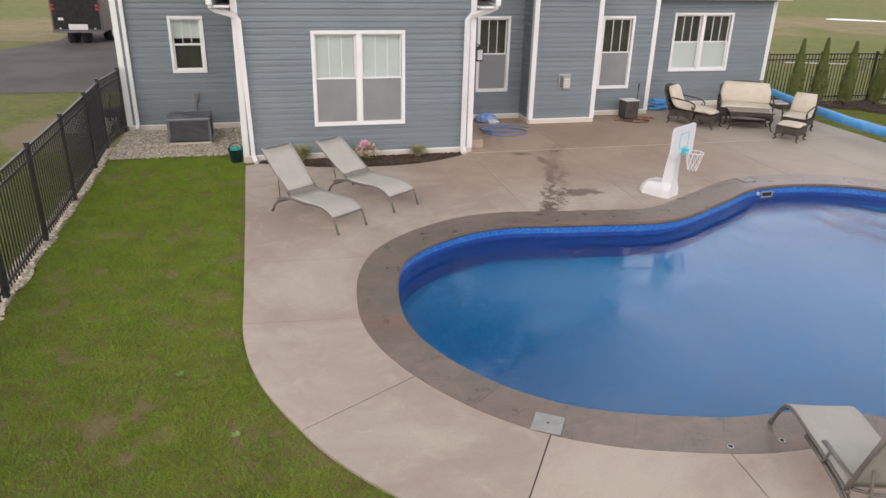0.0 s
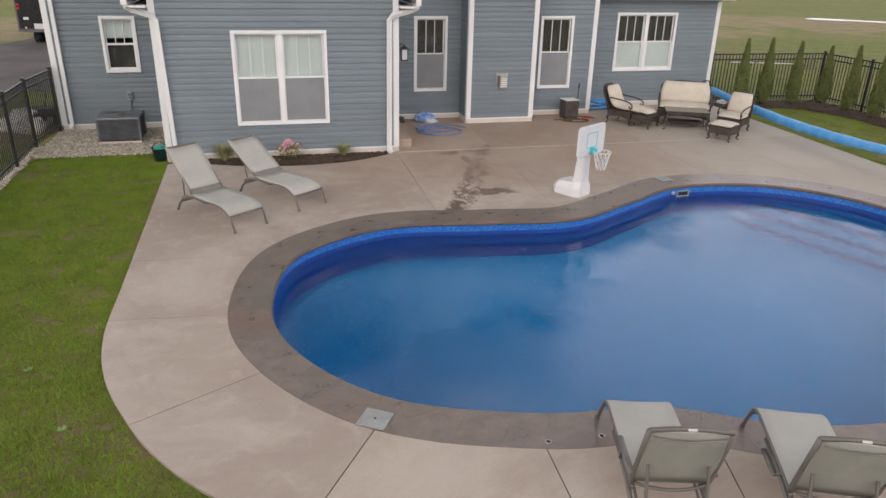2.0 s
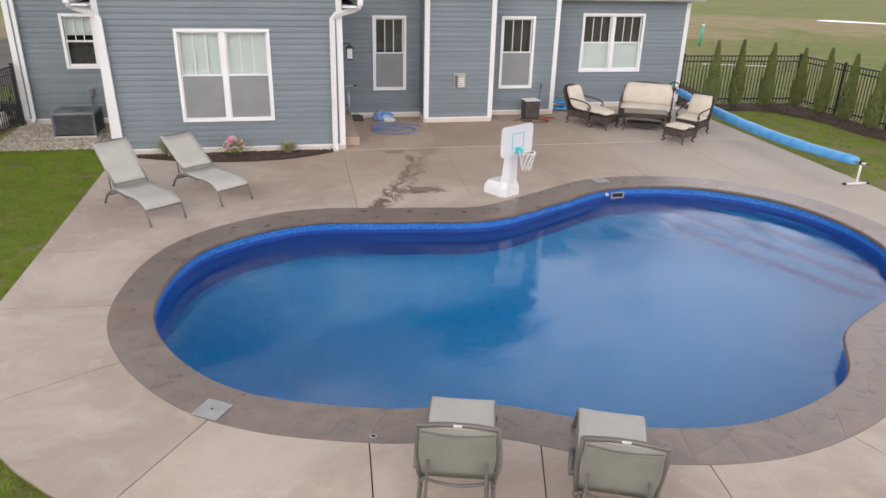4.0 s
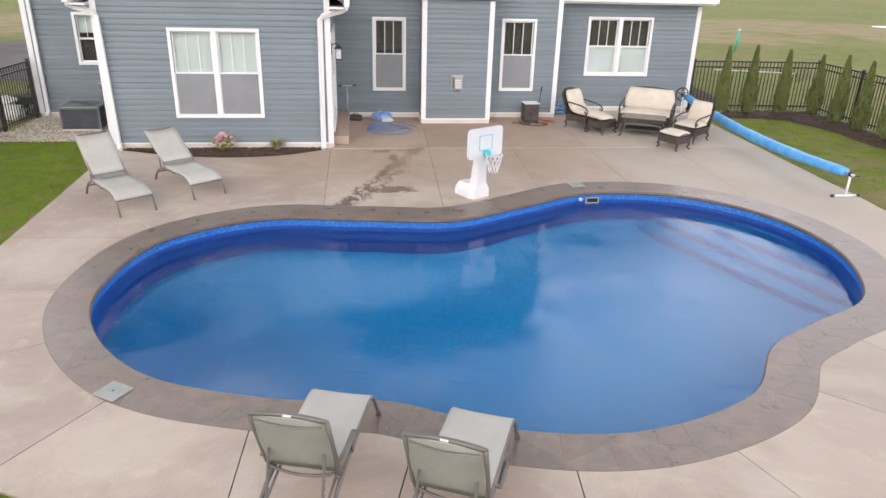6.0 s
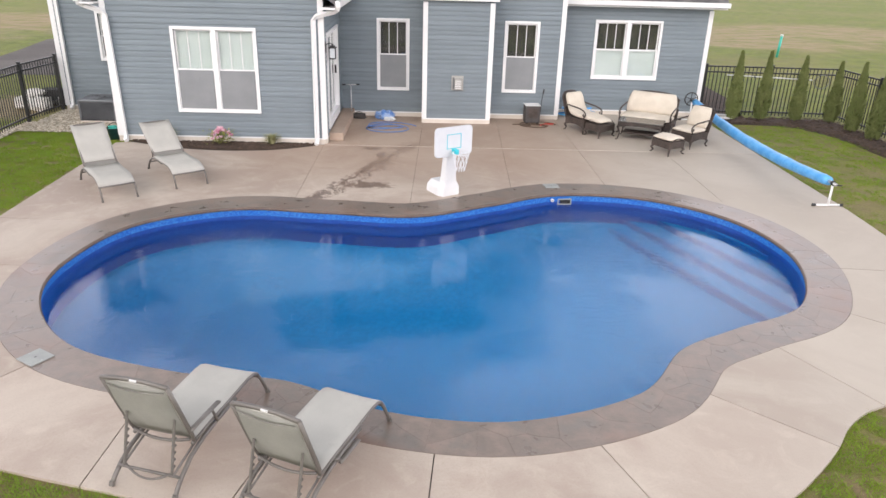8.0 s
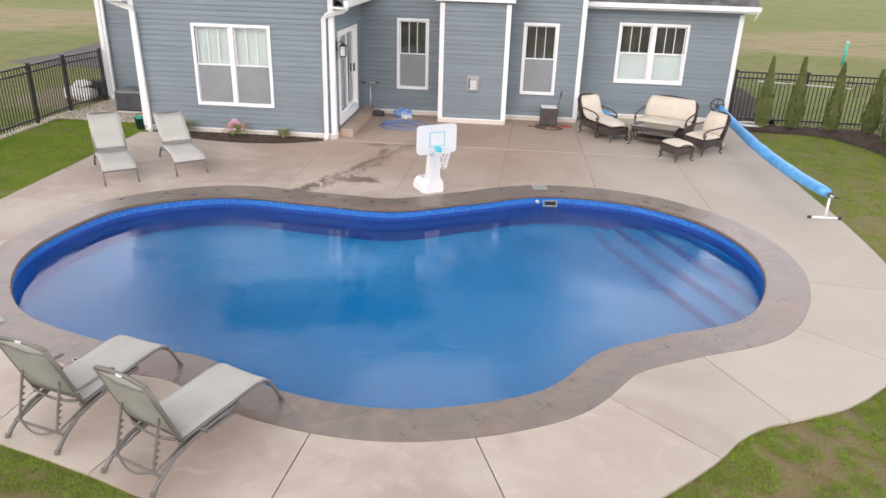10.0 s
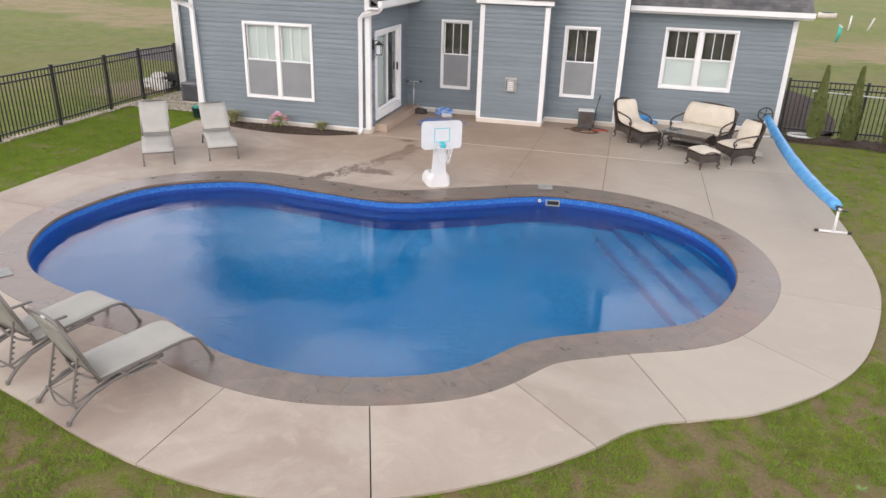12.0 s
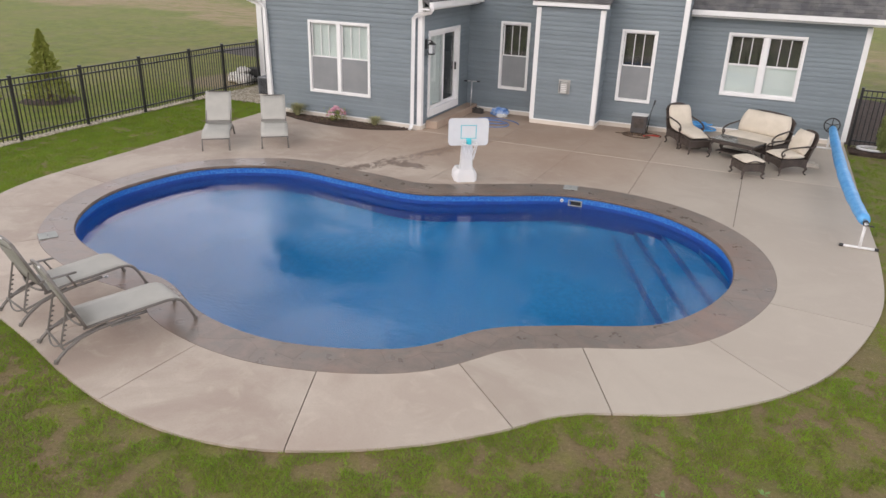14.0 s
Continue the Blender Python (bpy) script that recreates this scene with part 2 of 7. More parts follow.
def make_concrete():
    m, nt, p = mat("patio_concrete")
    co = where(nt, True)
    swirl = noise_of(nt, co, 0.55, 6, 0.62, warp=0.7)
    mottled = noise_of(nt, co, 2.6, 6, 0.6, warp=0.8)
    grain = noise_of(nt, co, 48, 6, 0.8)
    col = mixc(nt, ramp(nt, swirl, 0.35, 0.68), (0.39, 0.312, 0.254), (0.517, 0.446, 0.37))
    col = mixc(nt, math_node(nt, "MULTIPLY", ramp(nt, mottled, 0.5, 0.72), 0.40), col, (0.585, 0.51, 0.42))
    stain = noise_of(nt, co, 1.1, 7, 0.7, (1.0, 0.7, 1.0), warp=1.4)
    col = mixc(nt, math_node(nt, "MULTIPLY", ramp(nt, stain, 0.52, 0.70), 0.28), col, (0.37, 0.275, 0.215))
    col = mixc(nt, math_node(nt, "MULTIPLY", ramp(nt, grain, 0.45, 0.70), 0.3), col, (0.29, 0.235, 0.19))
    # the newer pour round the shallow end is greyer
    place = nt.nodes.new("ShaderNodeSeparateXYZ")
    nt.links.new(co, place.inputs[0])
    newer = ramp(nt, math_node(nt, "ADD", place.outputs[0], math_node(nt, "MULTIPLY", swirl, 2.0)), 8.0, 13.0)
    col = mixc(nt, math_node(nt, "MULTIPLY", newer, 0.7), col, (0.465, 0.415, 0.345))
    rnd = nt.nodes.new("ShaderNodeObjectInfo").outputs["Random"]
    hsv = nd(nt, "ShaderNodeHueSaturation")
    nt.links.new(ramp(nt, rnd, 0, 1, 0.93, 1.05), hsv.inputs["Value"])
    nt.links.new(col, hsv.inputs["Color"])
    # damp trails of water that ran from the hose corner to the coping
    sep = nt.nodes.new("ShaderNodeSeparateXYZ")
    nt.links.new(co, sep.inputs[0])
    wob = noise_of(nt, co, 1.6, 5, 0.65, warp=0.5)
    ax = math_node(nt, "SUBTRACT", sep.outputs[0], math_node(nt, "MULTIPLY", math_node(nt, "SUBTRACT", sep.outputs[1], 10.6), 0.40))
    ax = math_node(nt, "ADD", math_node(nt, "SUBTRACT", ax, 4.65), math_node(nt, "MULTIPLY", math_node(nt, "SUBTRACT", wob, 0.5), 1.3))
    band = ramp(nt, math_node(nt, "ABSOLUTE", ax, 0.0), 0.16, 0.30, 1.0, 0.0)
    along = math_node(nt, "MULTIPLY", ramp(nt, sep.outputs[1], 9.9, 10.3), ramp(nt, sep.outputs[1], 13.9, 14.5, 1.0, 0.0))
    blot = ramp(nt, noise_of(nt, co, 4.2, 8, 0.74, (1.4, 0.9, 1.0), warp=1.2), 0.455, 0.50)
    wet = math_node(nt, "MULTIPLY", math_node(nt, "MULTIPLY", band, along), blot)
    # a puddle mark and a smaller splash beside the trail
    for cx, cy, rx, ry in ((5.30, 11.08, 0.50, 0.20), (5.18, 13.68, 0.24, 0.13), (5.40, 13.15, 0.10, 0.30)):
        ex = math_node(nt, "DIVIDE", math_node(nt, "SUBTRACT", sep.outputs[0], cx), rx)
        ey = math_node(nt, "DIVIDE", math_node(nt, "SUBTRACT", sep.outputs[1], cy), ry)
        rr = math_node(nt, "ADD", math_node(nt, "MULTIPLY", ex, ex), math_node(nt, "MULTIPLY", ey, ey))
        rr = math_node(nt, "ADD", rr, math_node(nt, "MULTIPLY", math_node(nt, "SUBTRACT", noise_of(nt, co, 4.0, 6, 0.7, warp=0.8), 0.5), 5.0))
        wet = math_node(nt, "MAXIMUM", wet, ramp(nt, rr, 0.55, 1.15, 0.9, 0.0))
    col = mixc(nt, math_node(nt, "MULTIPLY", wet, 0.95), hsv.outputs["Color"], (0.135, 0.088, 0.062))
    # a broad browner area by the house
    patio = math_node(nt, "MULTIPLY", ramp(nt, sep.outputs[1], 10.2, 13.0), ramp(nt, sep.outputs[0], 8.5, 11.5, 1.0, 0.0))
    patio = math_node(nt, "MULTIPLY", patio, ramp(nt, sep.outputs[0], 1.5, 4.0))
    col = mixc(nt, math_node(nt, "MULTIPLY", patio, 0.55), col, (0.33, 0.225, 0.155))
    nt.links.new(col, p.inputs["Base Color"])
    nt.links.new(ramp(nt, wet, 0, 1, 0.72, 0.3), p.inputs["Roughness"])
    bump(nt, p, math_node(nt, "ADD", grain, math_node(nt, "MULTIPLY", mottled, 0.6)), 0.35, 0.004)
    return m


M_CONCRETE = make_concrete()


def make_flag():
    m, nt, p = mat("coping_flagstone")
    co = where(nt, True)
    rnd = nt.nodes.new("ShaderNodeObjectInfo").outputs["Random"]
    big, mid, fine = noise_of(nt, co, 0.8, 4), noise_of(nt, co, 3.6, 6, 0.6, warp=0.3), noise_of(nt, co, 40, 5, 0.65)
    col = mixc(nt, ramp(nt, mid, 0.35, 0.68), (0.150, 0.117, 0.092), (0.215, 0.166, 0.134))
    col = mixc(nt, math_node(nt, "MULTIPLY", ramp(nt, noise_of(nt, co, 1.9, 5, 0.6), 0.50, 0.64), 0.55), col, (0.135, 0.122, 0.105))
    col = mixc(nt, math_node(nt, "MULTIPLY", ramp(nt, big, 0.52, 0.68), 0.55), col, (0.21, 0.12, 0.085))
    col = mixc(nt, math_node(nt, "MULTIPLY", ramp(nt, fine, 0.5, 0.8), 0.4), col, (0.075, 0.06, 0.052))
    hsv = nd(nt, "ShaderNodeHueSaturation")
    nt.links.new(ramp(nt, rnd, 0, 1, 0.95, 1.05), hsv.inputs["Value"])
    nt.links.new(col, hsv.inputs["Color"])
    nt.links.new(hsv.outputs["Color"], p.inputs["Base Color"])
    nt.links.new(ramp(nt, mid, 0.3, 0.7, 0.26, 0.42), p.inputs["Roughness"])
    bump(nt, p, math_node(nt, "ADD", math_node(nt, "MULTIPLY", fine, 0.5), mid), 0.30, 0.010)
    return m


M_FLAG = make_flag()
M_MORTAR = surf("coping_joint", (0.125, 0.092, 0.074), (0.17, 0.125, 0.10), 3, 50, 0.85, 0.4, 0.004, world_space=True)


def make_liner(name, a, b, c, scale, rough=0.35):
    m, nt, p = mat(name)
    co = where(nt, True)
    v = nd(nt, "ShaderNodeTexVoronoi", Scale=scale)
    nt.links.new(co, v.inputs["Vector"])
    col = mixc(nt, ramp(nt, noise_of(nt, co, scale * 0.7, 5, 0.65), 0.35, 0.65), a, b)
    sepc = nt.nodes.new("ShaderNodeSeparateColor")
    nt.links.new(v.outputs["Color"], sepc.inputs[0])
    col = mixc(nt, math_node(nt, "MULTIPLY", ramp(nt, sepc.outputs[0], 0.5, 0.9), 0.6), col, c)
    nt.links.new(col, p.inputs["Base Color"])
    p.inputs["Roughness"].default_value = rough
    return m


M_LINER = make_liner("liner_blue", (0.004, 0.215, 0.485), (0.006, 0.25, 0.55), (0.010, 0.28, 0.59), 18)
# the floor's blue darkened, to carry the shade on the step risers
M_RISER_SHADE = make_liner("liner_riser_shade", (0.003, 0.095, 0.32), (0.004, 0.11, 0.35), (0.006, 0.12, 0.38), 18)
# the walls get a darker, purpler blue than the floor
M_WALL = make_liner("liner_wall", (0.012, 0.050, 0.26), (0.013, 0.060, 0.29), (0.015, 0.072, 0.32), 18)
M_BAND = make_liner("liner_border", (0.010, 0.085, 0.38), (0.03, 0.17, 0.53), (0.07, 0.26, 0.58), 45, 0.3)


def make_water():
    m, nt, p = mat("pool_water")
    co = where(nt, True)
    p.inputs["Base Color"].default_value = (0.80, 0.93, 1.0, 1)
    p.inputs["Roughness"].default_value = 0.0
    p.inputs["IOR"].default_value = 1.33
    p.inputs["Transmission Weight"].default_value = 1.0
    ripple = noise_of(nt, co, 9.0, 3, 0.55, (1.0, 1.6, 1.0), warp=0.4)
    swell = noise_of(nt, co, 1.3, 2, 0.5)
    calm = ramp(nt, noise_of(nt, co, 0.38, 3, 0.6), 0.44, 0.60, 0.07, 0.95)
    h = math_node(nt, "ADD", math_node(nt, "MULTIPLY", ripple, calm), math_node(nt, "MULTIPLY", swell, 0.10))
    bump(nt, p, h, 0.5, 0.03)
    return m


M_WATER = make_water()


def make_lawn(name, blades=False):
    m, nt, p = mat(name)
    co = where(nt, True)
    big, mid, fine = noise_of(nt, co, 0.16, 4, 0.6), noise_of(nt, co, 1.7, 8, 0.72, warp=0.4), noise_of(nt, co, 26, 8, 0.8, warp=0.3)
    col = mixc(nt, ramp(nt, mid, 0.40, 0.60), (0.112, 0.145, 0.008) if not blades else (0.145, 0.215, 0.015), (0.172, 0.200, 0.012) if not blades else (0.205, 0.285, 0.023))
    if not blades:
        col = mixc(nt, math_node(nt, "MULTIPLY", ramp(nt, big, 0.42, 0.62), 0.40), col, (0.235, 0.185, 0.06))
    if blades:
        isl = nt.nodes.new("ShaderNodeNewGeometry").outputs["Random Per Island"]
        lush = ramp(nt, noise_of(nt, co, 3.6, 6, 0.7, warp=0.5), 0.40, 0.62)
        col = mixc(nt, math_node(nt, "MULTIPLY", lush, 0.75), col, (0.19, 0.34, 0.025))
        col = mixc(nt, math_node(nt, "MULTIPLY", isl, 0.35), col, (0.25, 0.34, 0.04))
        dry = ramp(nt, isl, 0.90, 0.97)
        col = mixc(nt, math_node(nt, "MULTIPLY", dry, 0.6), col, (0.26, 0.21, 0.10))
        p.inputs["Specular IOR Level"].default_value = 0.2
    else:
        sep = nt.nodes.new("ShaderNodeSeparateXYZ")
        nt.links.new(co, sep.inputs[0])
        soil = noise_of(nt, co, 1.3, 8, 0.72, warp=0.5)
        yard = math_node(nt, "MULTIPLY", ramp(nt, sep.outputs[0], -3.4, -3.2), ramp(nt, sep.outputs[0], 17.8, 18.0, 1.0, 0.0))
        yard = math_node(nt, "MULTIPLY", yard, ramp(nt, sep.outputs[1], 17.5, 18.0, 1.0, 0.0))
        col = mixc(nt, math_node(nt, "MULTIPLY", ramp(nt, soil, 0.56, 0.66), 0.7), col, (0.21, 0.155, 0.085))
        thin = math_node(nt, "MULTIPLY", yard, ramp(nt, sep.outputs[1], 5.0, 8.5, 0.85, 0.45))
        thin = math_node(nt, "MULTIPLY", thin, ramp(nt, sep.outputs[1], -6.0, -1.5, 0.35, 1.0))
        col = mixc(nt, math_node(nt, "MULTIPLY", thin, ramp(nt, soil, 0.40, 0.58, 0.35, 1.0)), col, (0.225, 0.150, 0.080))
        flecks = ramp(nt, noise_of(nt, co, 60, 3, 0.6, (1, 0.5, 1), warp=0.3), 0.58, 0.68)
        col = mixc(nt, math_node(nt, "MULTIPLY", flecks, math_node(nt, "MULTIPLY", yard, 0.5)), col, (0.34, 0.26, 0.16))
        # bare soil round the boulders by the house corner
        ex = math_node(nt, "DIVIDE", math_node(nt, "ADD", sep.outputs[0], 4.5), 1.3)
        ey = math_node(nt, "DIVIDE", math_node(nt, "SUBTRACT", sep.outputs[1], 17.3), 1.9)
        rr = math_node(nt, "ADD", math_node(nt, "MULTIPLY", ex, ex), math_node(nt, "MULTIPLY", ey, ey))
        rr = math_node(nt, "ADD", rr, math_node(nt, "MULTIPLY", math_node(nt, "SUBTRACT", soil, 0.5), 3.0))
        col = mixc(nt, ramp(nt, rr, 0.5, 1.2, 0.8, 0.0), col, (0.29, 0.215, 0.14))
        # strips of bare graded soil in the fields beyond the fences
        dist = math_node(nt, "ADD", sep.outputs[1], math_node(nt, "MULTIPLY", math_node(nt, "SUBTRACT", noise_of(nt, co, 0.08, 4), 0.5), 30))
        s1 = math_node(nt, "MULTIPLY", ramp(nt, dist, 33, 37), ramp(nt, dist, 42, 47, 1.0, 0.0))
        s1 = math_node(nt, "MULTIPLY", s1, ramp(nt, noise_of(nt, co, 0.6, 5, 0.7, (1, 2.5, 1)), 0.3, 0.6))
        col = mixc(nt, math_node(nt, "MULTIPLY", s1, 0.85), col, (0.34, 0.24, 0.14))
        col = mixc(nt, math_node(nt, "MULTIPLY", ramp(nt, fine, 0.42, 0.72), 0.65), col, (0.065, 0.066, 0.010))
    nt.links.new(col, p.inputs["Base Color"])
    p.inputs["Roughness"].default_value = 0.85
    if not blades:
        bump(nt, p, fine, 0.8, 0.03)
    return m


M_LAWN = make_lawn("lawn")
M_BLADE = make_lawn("grass_blade", True)


def make_pond():
    m, nt, p = mat("pond_water")
    p.inputs["Base Color"].default_value = (0.05, 0.055, 0.05, 1)
    p.inputs["Roughness"].default_value = 0.06
    bump(nt, p, noise_of(nt, where(nt, True), 3, 3), 0.05, 0.02)
    return m


M_POND = make_pond()

# ---- building helpers ----
def mesh_of(name, bm, material, smooth=False):
    me = bpy.data.meshes.new(name)
    bm.normal_update()
    bm.to_mesh(me)
    bm.free()
    me.materials.append(material)
    if smooth:
        me.polygons.foreach_set("use_smooth", [True] * len(me.polygons))
    return me


def part(name, bm, material, parent=None, label="", smooth=False):
    ob = new(name, mesh_of(name, bm, material, smooth))
    if parent:
        ob.parent = parent
    return tagged(ob, label)


def thing(name, m, label, category, group="", kind=""):
    ob = new(name)
    ob.empty_display_size = 0.1
    ob.matrix_basis = m
    return tagged(ob, label, category, group, kind)


def box(bm, x0, x1, y0, y1, z0, z1, bevel=0.0, m=None):
    r = bmesh.ops.create_cube(bm, size=1)
    vs = r["verts"]
    bmesh.ops.scale(bm, vec=(x1 - x0, y1 - y0, z1 - z0), verts=vs)
    bmesh.ops.translate(bm, vec=((x0 + x1) / 2, (y0 + y1) / 2, (z0 + z1) / 2), verts=vs)
    if bevel:
        es = list({e for v in vs for e in v.link_edges})
        vs = [v for v in bmesh.ops.bevel(bm, geom=es, offset=bevel, segments=2, affect="EDGES", profile=0.6)["verts"]]
    if m is not None:
        bmesh.ops.transform(bm, matrix=m, verts=list(dict.fromkeys(vs)))
    return bm


def boxed(x0, x1, y0, y1, z0, z1, bevel=0.0, m=None):
    return box(bmesh.new(), x0, x1, y0, y1, z0, z1, bevel, m)


def tube(bm, pts, r, n=8, closed=False, flat=1.0):
    """A round bar swept along points; r may be a list."""
    pts = [Vector(p) for p in pts]
    k = len(pts)
    rings, up = [], None
    for i, p in enumerate(pts):
        a = pts[i - 1] if (i or closed) else p
        b = pts[(i + 1) % k] if (i < k - 1 or closed) else p
        t = (b - a).normalized()
        if up is None:
            up = t.orthogonal().normalized() if abs(t.z) > 0.95 else Vector((0, 0, 1))
        side = t.cross(up).normalized()
        up = side.cross(t).normalized()
        rr = r[i] if isinstance(r, (list, tuple)) else r
        rings.append([bm.verts.new(p + side * (math.cos(q) * rr) + up * (math.sin(q) * rr * flat)) for q in [2 * math.pi * j / n for j in range(n)]])
    for i in range(k if closed else k - 1):
        A, B = rings[i], rings[(i + 1) % k]
        for j in range(n):
            bm.faces.new((A[j], A[(j + 1) % n], B[(j + 1) % n], B[j]))
    if not closed:
        bm.faces.new(rings[0])
        bm.faces.new(list(reversed(rings[-1])))
    bmesh.ops.recalc_face_normals(bm, faces=bm.faces)
    return bm


def tubed(pts, r, n=8, closed=False, flat=1.0):
    return tube(bmesh.new(), pts, r, n, closed, flat)


def sheet(profile, y0, y1, thick, bm=None, crown=0.0, cols=1):
    """A strip with thickness: profile in x, z, stretched from y0 to y1."""
    bm = bm or bmesh.new()
    prof = [Vector((x, 0, z)) for x, z in profile]
    nrm = []
    for i, p in enumerate(prof):
        d = (prof[min(i + 1, len(prof) - 1)] - prof[max(i - 1, 0)]).normalized()
        nrm.append(Vector((-d.z, 0, d.x)))
    grid = []
    for side in (0, -thick):
        grid.append([[bm.verts.new((p.x + n.x * side, y0 + (y1 - y0) * c / cols, p.z + n.z * side - crown * (1 - (2 * c / cols - 1) ** 2))) for c in range(cols + 1)] for p, n in zip(prof, nrm)])
    k = len(prof)
    for s in (0, 1):
        for i in range(k - 1):
            for c in range(cols):
                bm.faces.new((grid[s][i][c], grid[s][i + 1][c], grid[s][i + 1][c + 1], grid[s][i][c + 1]))
    for i in range(k - 1):
        for c in (0, cols):
            bm.faces.new((grid[0][i][c], grid[0][i + 1][c], grid[1][i + 1][c], grid[1][i][c]))
    for i in (0, k - 1):
        for c in range(cols):
            bm.faces.new((grid[0][i][c], grid[0][i][c + 1], grid[1][i][c + 1], grid[1][i][c]))
    bmesh.ops.recalc_face_normals(bm, faces=bm.faces)
    return bm


def arc(p, q, bulge, n=8):
    """Points from p to q that bow by the vector bulge."""
    p, q, b = Vector(p), Vector(q), Vector(bulge)
    return [p.lerp(q, i / n) + b * (4 * (i / n) * (1 - i / n)) for i in range(n + 1)]


def closed_curve(ctrl, n=12):
    """Smooth closed line through control points in the plan."""
    out, k = [], len(ctrl)
    P = [Vector(c) for c in ctrl]
    for i in range(k):
        a, b, c, d = P[i - 1], P[i], P[(i + 1) % k], P[(i + 2) % k]
        for j in range(n):
            t = j / n
            out.append(0.5 * (2 * b + (c - a) * t + (2 * a - 5 * b + 4 * c - d) * t * t + (3 * b - a - 3 * c + d) * t ** 3))
    return out


def even(line, step):
    """The closed line at even steps, with its outward normals (line runs clockwise seen from above)."""
    k = len(line)
    cum = [0.0]
    for i in range(k):
        cum.append(cum[-1] + (line[(i + 1) % k] - line[i]).length)
    n = round(cum[-1] / step)
    pts, j = [], 0
    for i in range(n):
        s = cum[-1] * i / n
        while cum[j + 1] < s:
            j += 1
        f = (s - cum[j]) / max(1e-9, cum[j + 1] - cum[j])
        pts.append(line[j].lerp(line[(j + 1) % k], f))
    nrm = []
    for i in range(n):
        d = (pts[(i + 1) % n] - pts[i - 1]).normalized()
        nrm.append(Vector((-d.y, d.x)))
    return pts, nrm


def inside(poly, x, y):
    hit = False
    for i in range(len(poly)):
        a, b = poly[i - 1], poly[i]
        if (a[1] > y) != (b[1] > y) and x < (b[0] - a[0]) * (y - a[1]) / (b[1] - a[1]) + a[0]:
            hit = not hit
    return hit


def filled(loops, z):
    """A flat face, bounded by the first loop, with the others as holes."""
    bm = bmesh.new()
    edges = []
    for loop in loops:
        vs = [bm.verts.new((p[0], p[1], z)) for p in loop]
        edges += [bm.edges.new((vs[i - 1], vs[i])) for i in range(len(vs))]
    bmesh.ops.triangle_fill(bm, use_beauty=True, use_dissolve=False, edges=edges)
    bmesh.ops.recalc_face_normals(bm, faces=bm.faces)
    if bm.faces and sum(f.normal.z * f.calc_area() for f in bm.faces) < 0:
        bmesh.ops.reverse_faces(bm, faces=bm.faces)
    return bm


def thicken(bm, depth):
    r = bmesh.ops.extrude_face_region(bm, geom=list(bm.faces))
    vs = [v for v in r["geom"] if isinstance(v, bmesh.types.BMVert)]
    bmesh.ops.translate(bm, vec=(0, 0, -depth), verts=vs)
    bmesh.ops.recalc_face_normals(bm, faces=bm.faces)
    return bm


# ---- pool, coping, patio ----
POOL = [(1.39, 7.40), (1.80, 8.86), (3.15, 9.68), (4.75, 9.58), (6.20, 9.49), (7.50, 10.10), (8.85, 10.76), (10.45, 10.55), (11.57, 9.50),
        (11.87, 7.98), (11.25, 6.43), (10.06, 5.72), (9.28, 5.24), (8.56, 4.36), (7.27, 3.88), (6.04, 4.00), (4.92, 4.53), (3.80, 4.66), (2.47, 5.18), (1.63, 6.22)]
COPING = 0.57
WATER_Z = -0.225
edge, out_n = even(closed_curve(POOL), 0.12)
if (edge[0] + out_n[0] * 0.5 - Vector((6.5, 7))).length < (edge[0] - Vector((6.5, 7))).length:
    out_n = [-v for v in out_n]
NE = len(edge)


def wide(p):
    """The coping is a little wider on the house side and narrower at the deep end."""
    return 0.92 + 0.16 * (p.y - 4.0) / 6.5 - 0.10 * min(1.0, max(0.0, (3.0 - p.x) / 1.4))


def offset(d):
    return [p + n * (d * wide(p) if d > 0.1 else d) for p, n in zip(edge, out_n)]


DECK = [(-0.45, 13.75), (-0.43, 11.0), (-0.42, 8.2), (-0.41, 7.0), (-0.25, 6.1), (0.10, 5.26), (0.43, 4.70), (0.85, 4.20), (1.5, 3.68), (2.6, 3.22), (3.9, 2.86), (4.71, 2.63), (5.6, 2.33),
        (6.36, 2.14), (7.06, 2.06), (7.64, 2.09), (8.18, 2.21), (8.65, 2.41), (9.09, 2.65), (9.52, 2.94), (9.94, 3.30), (10.19, 3.55), (10.43, 3.83), (10.72, 4.06), (10.99, 4.19), (11.59, 4.47),
        (12.09, 4.85), (12.62, 5.39), (13.08, 6.11), (13.52, 7.25), (13.79, 8.43), (13.89, 10.2), (13.88, 11.5), (13.88, 14.0), (13.88, 18.0), (9.9, 18.0), (9.9, 17.2), (4.1, 17.2), (4.1, 14.1), (3.85, 13.78),
        (3.3, 13.48), (2.85, 13.34), (2.3, 13.27), (1.83, 13.27), (1.3, 13.33), (0.86, 13.43), (0.3, 13.65), (-0.15, 13.85)]


def flowing(pts, first, last, n=5):
    """Rounds the run of corners from first to last into a smooth curve."""
    out = [Vector(p) for p in pts[:first]]
    for i in range(first, last):
        p0, p1, p2, p3 = (Vector(pts[j % len(pts)]) for j in (i - 1, i, i + 1, i + 2))
        for k in range(n):
            t = k / n
            out.append(0.5 * (2 * p1 + (p2 - p0) * t + (2 * p0 - 5 * p1 + 4 * p2 - p3) * t * t + (3 * p1 - p0 - 3 * p2 + p3) * t ** 3))
    return [(p.x, p.y) for p in out] + list(pts[last:])


DECK = flowing(DECK, 2, 32)

ground = part("ground", filled([[(-900, -900), (900, -900), (900, 900), (-900, 900)], offset(0.35)], -0.03), M_LAWN)
tagged(ground, "patchy green lawn and fields with bare soil", "ground", kind="structure")

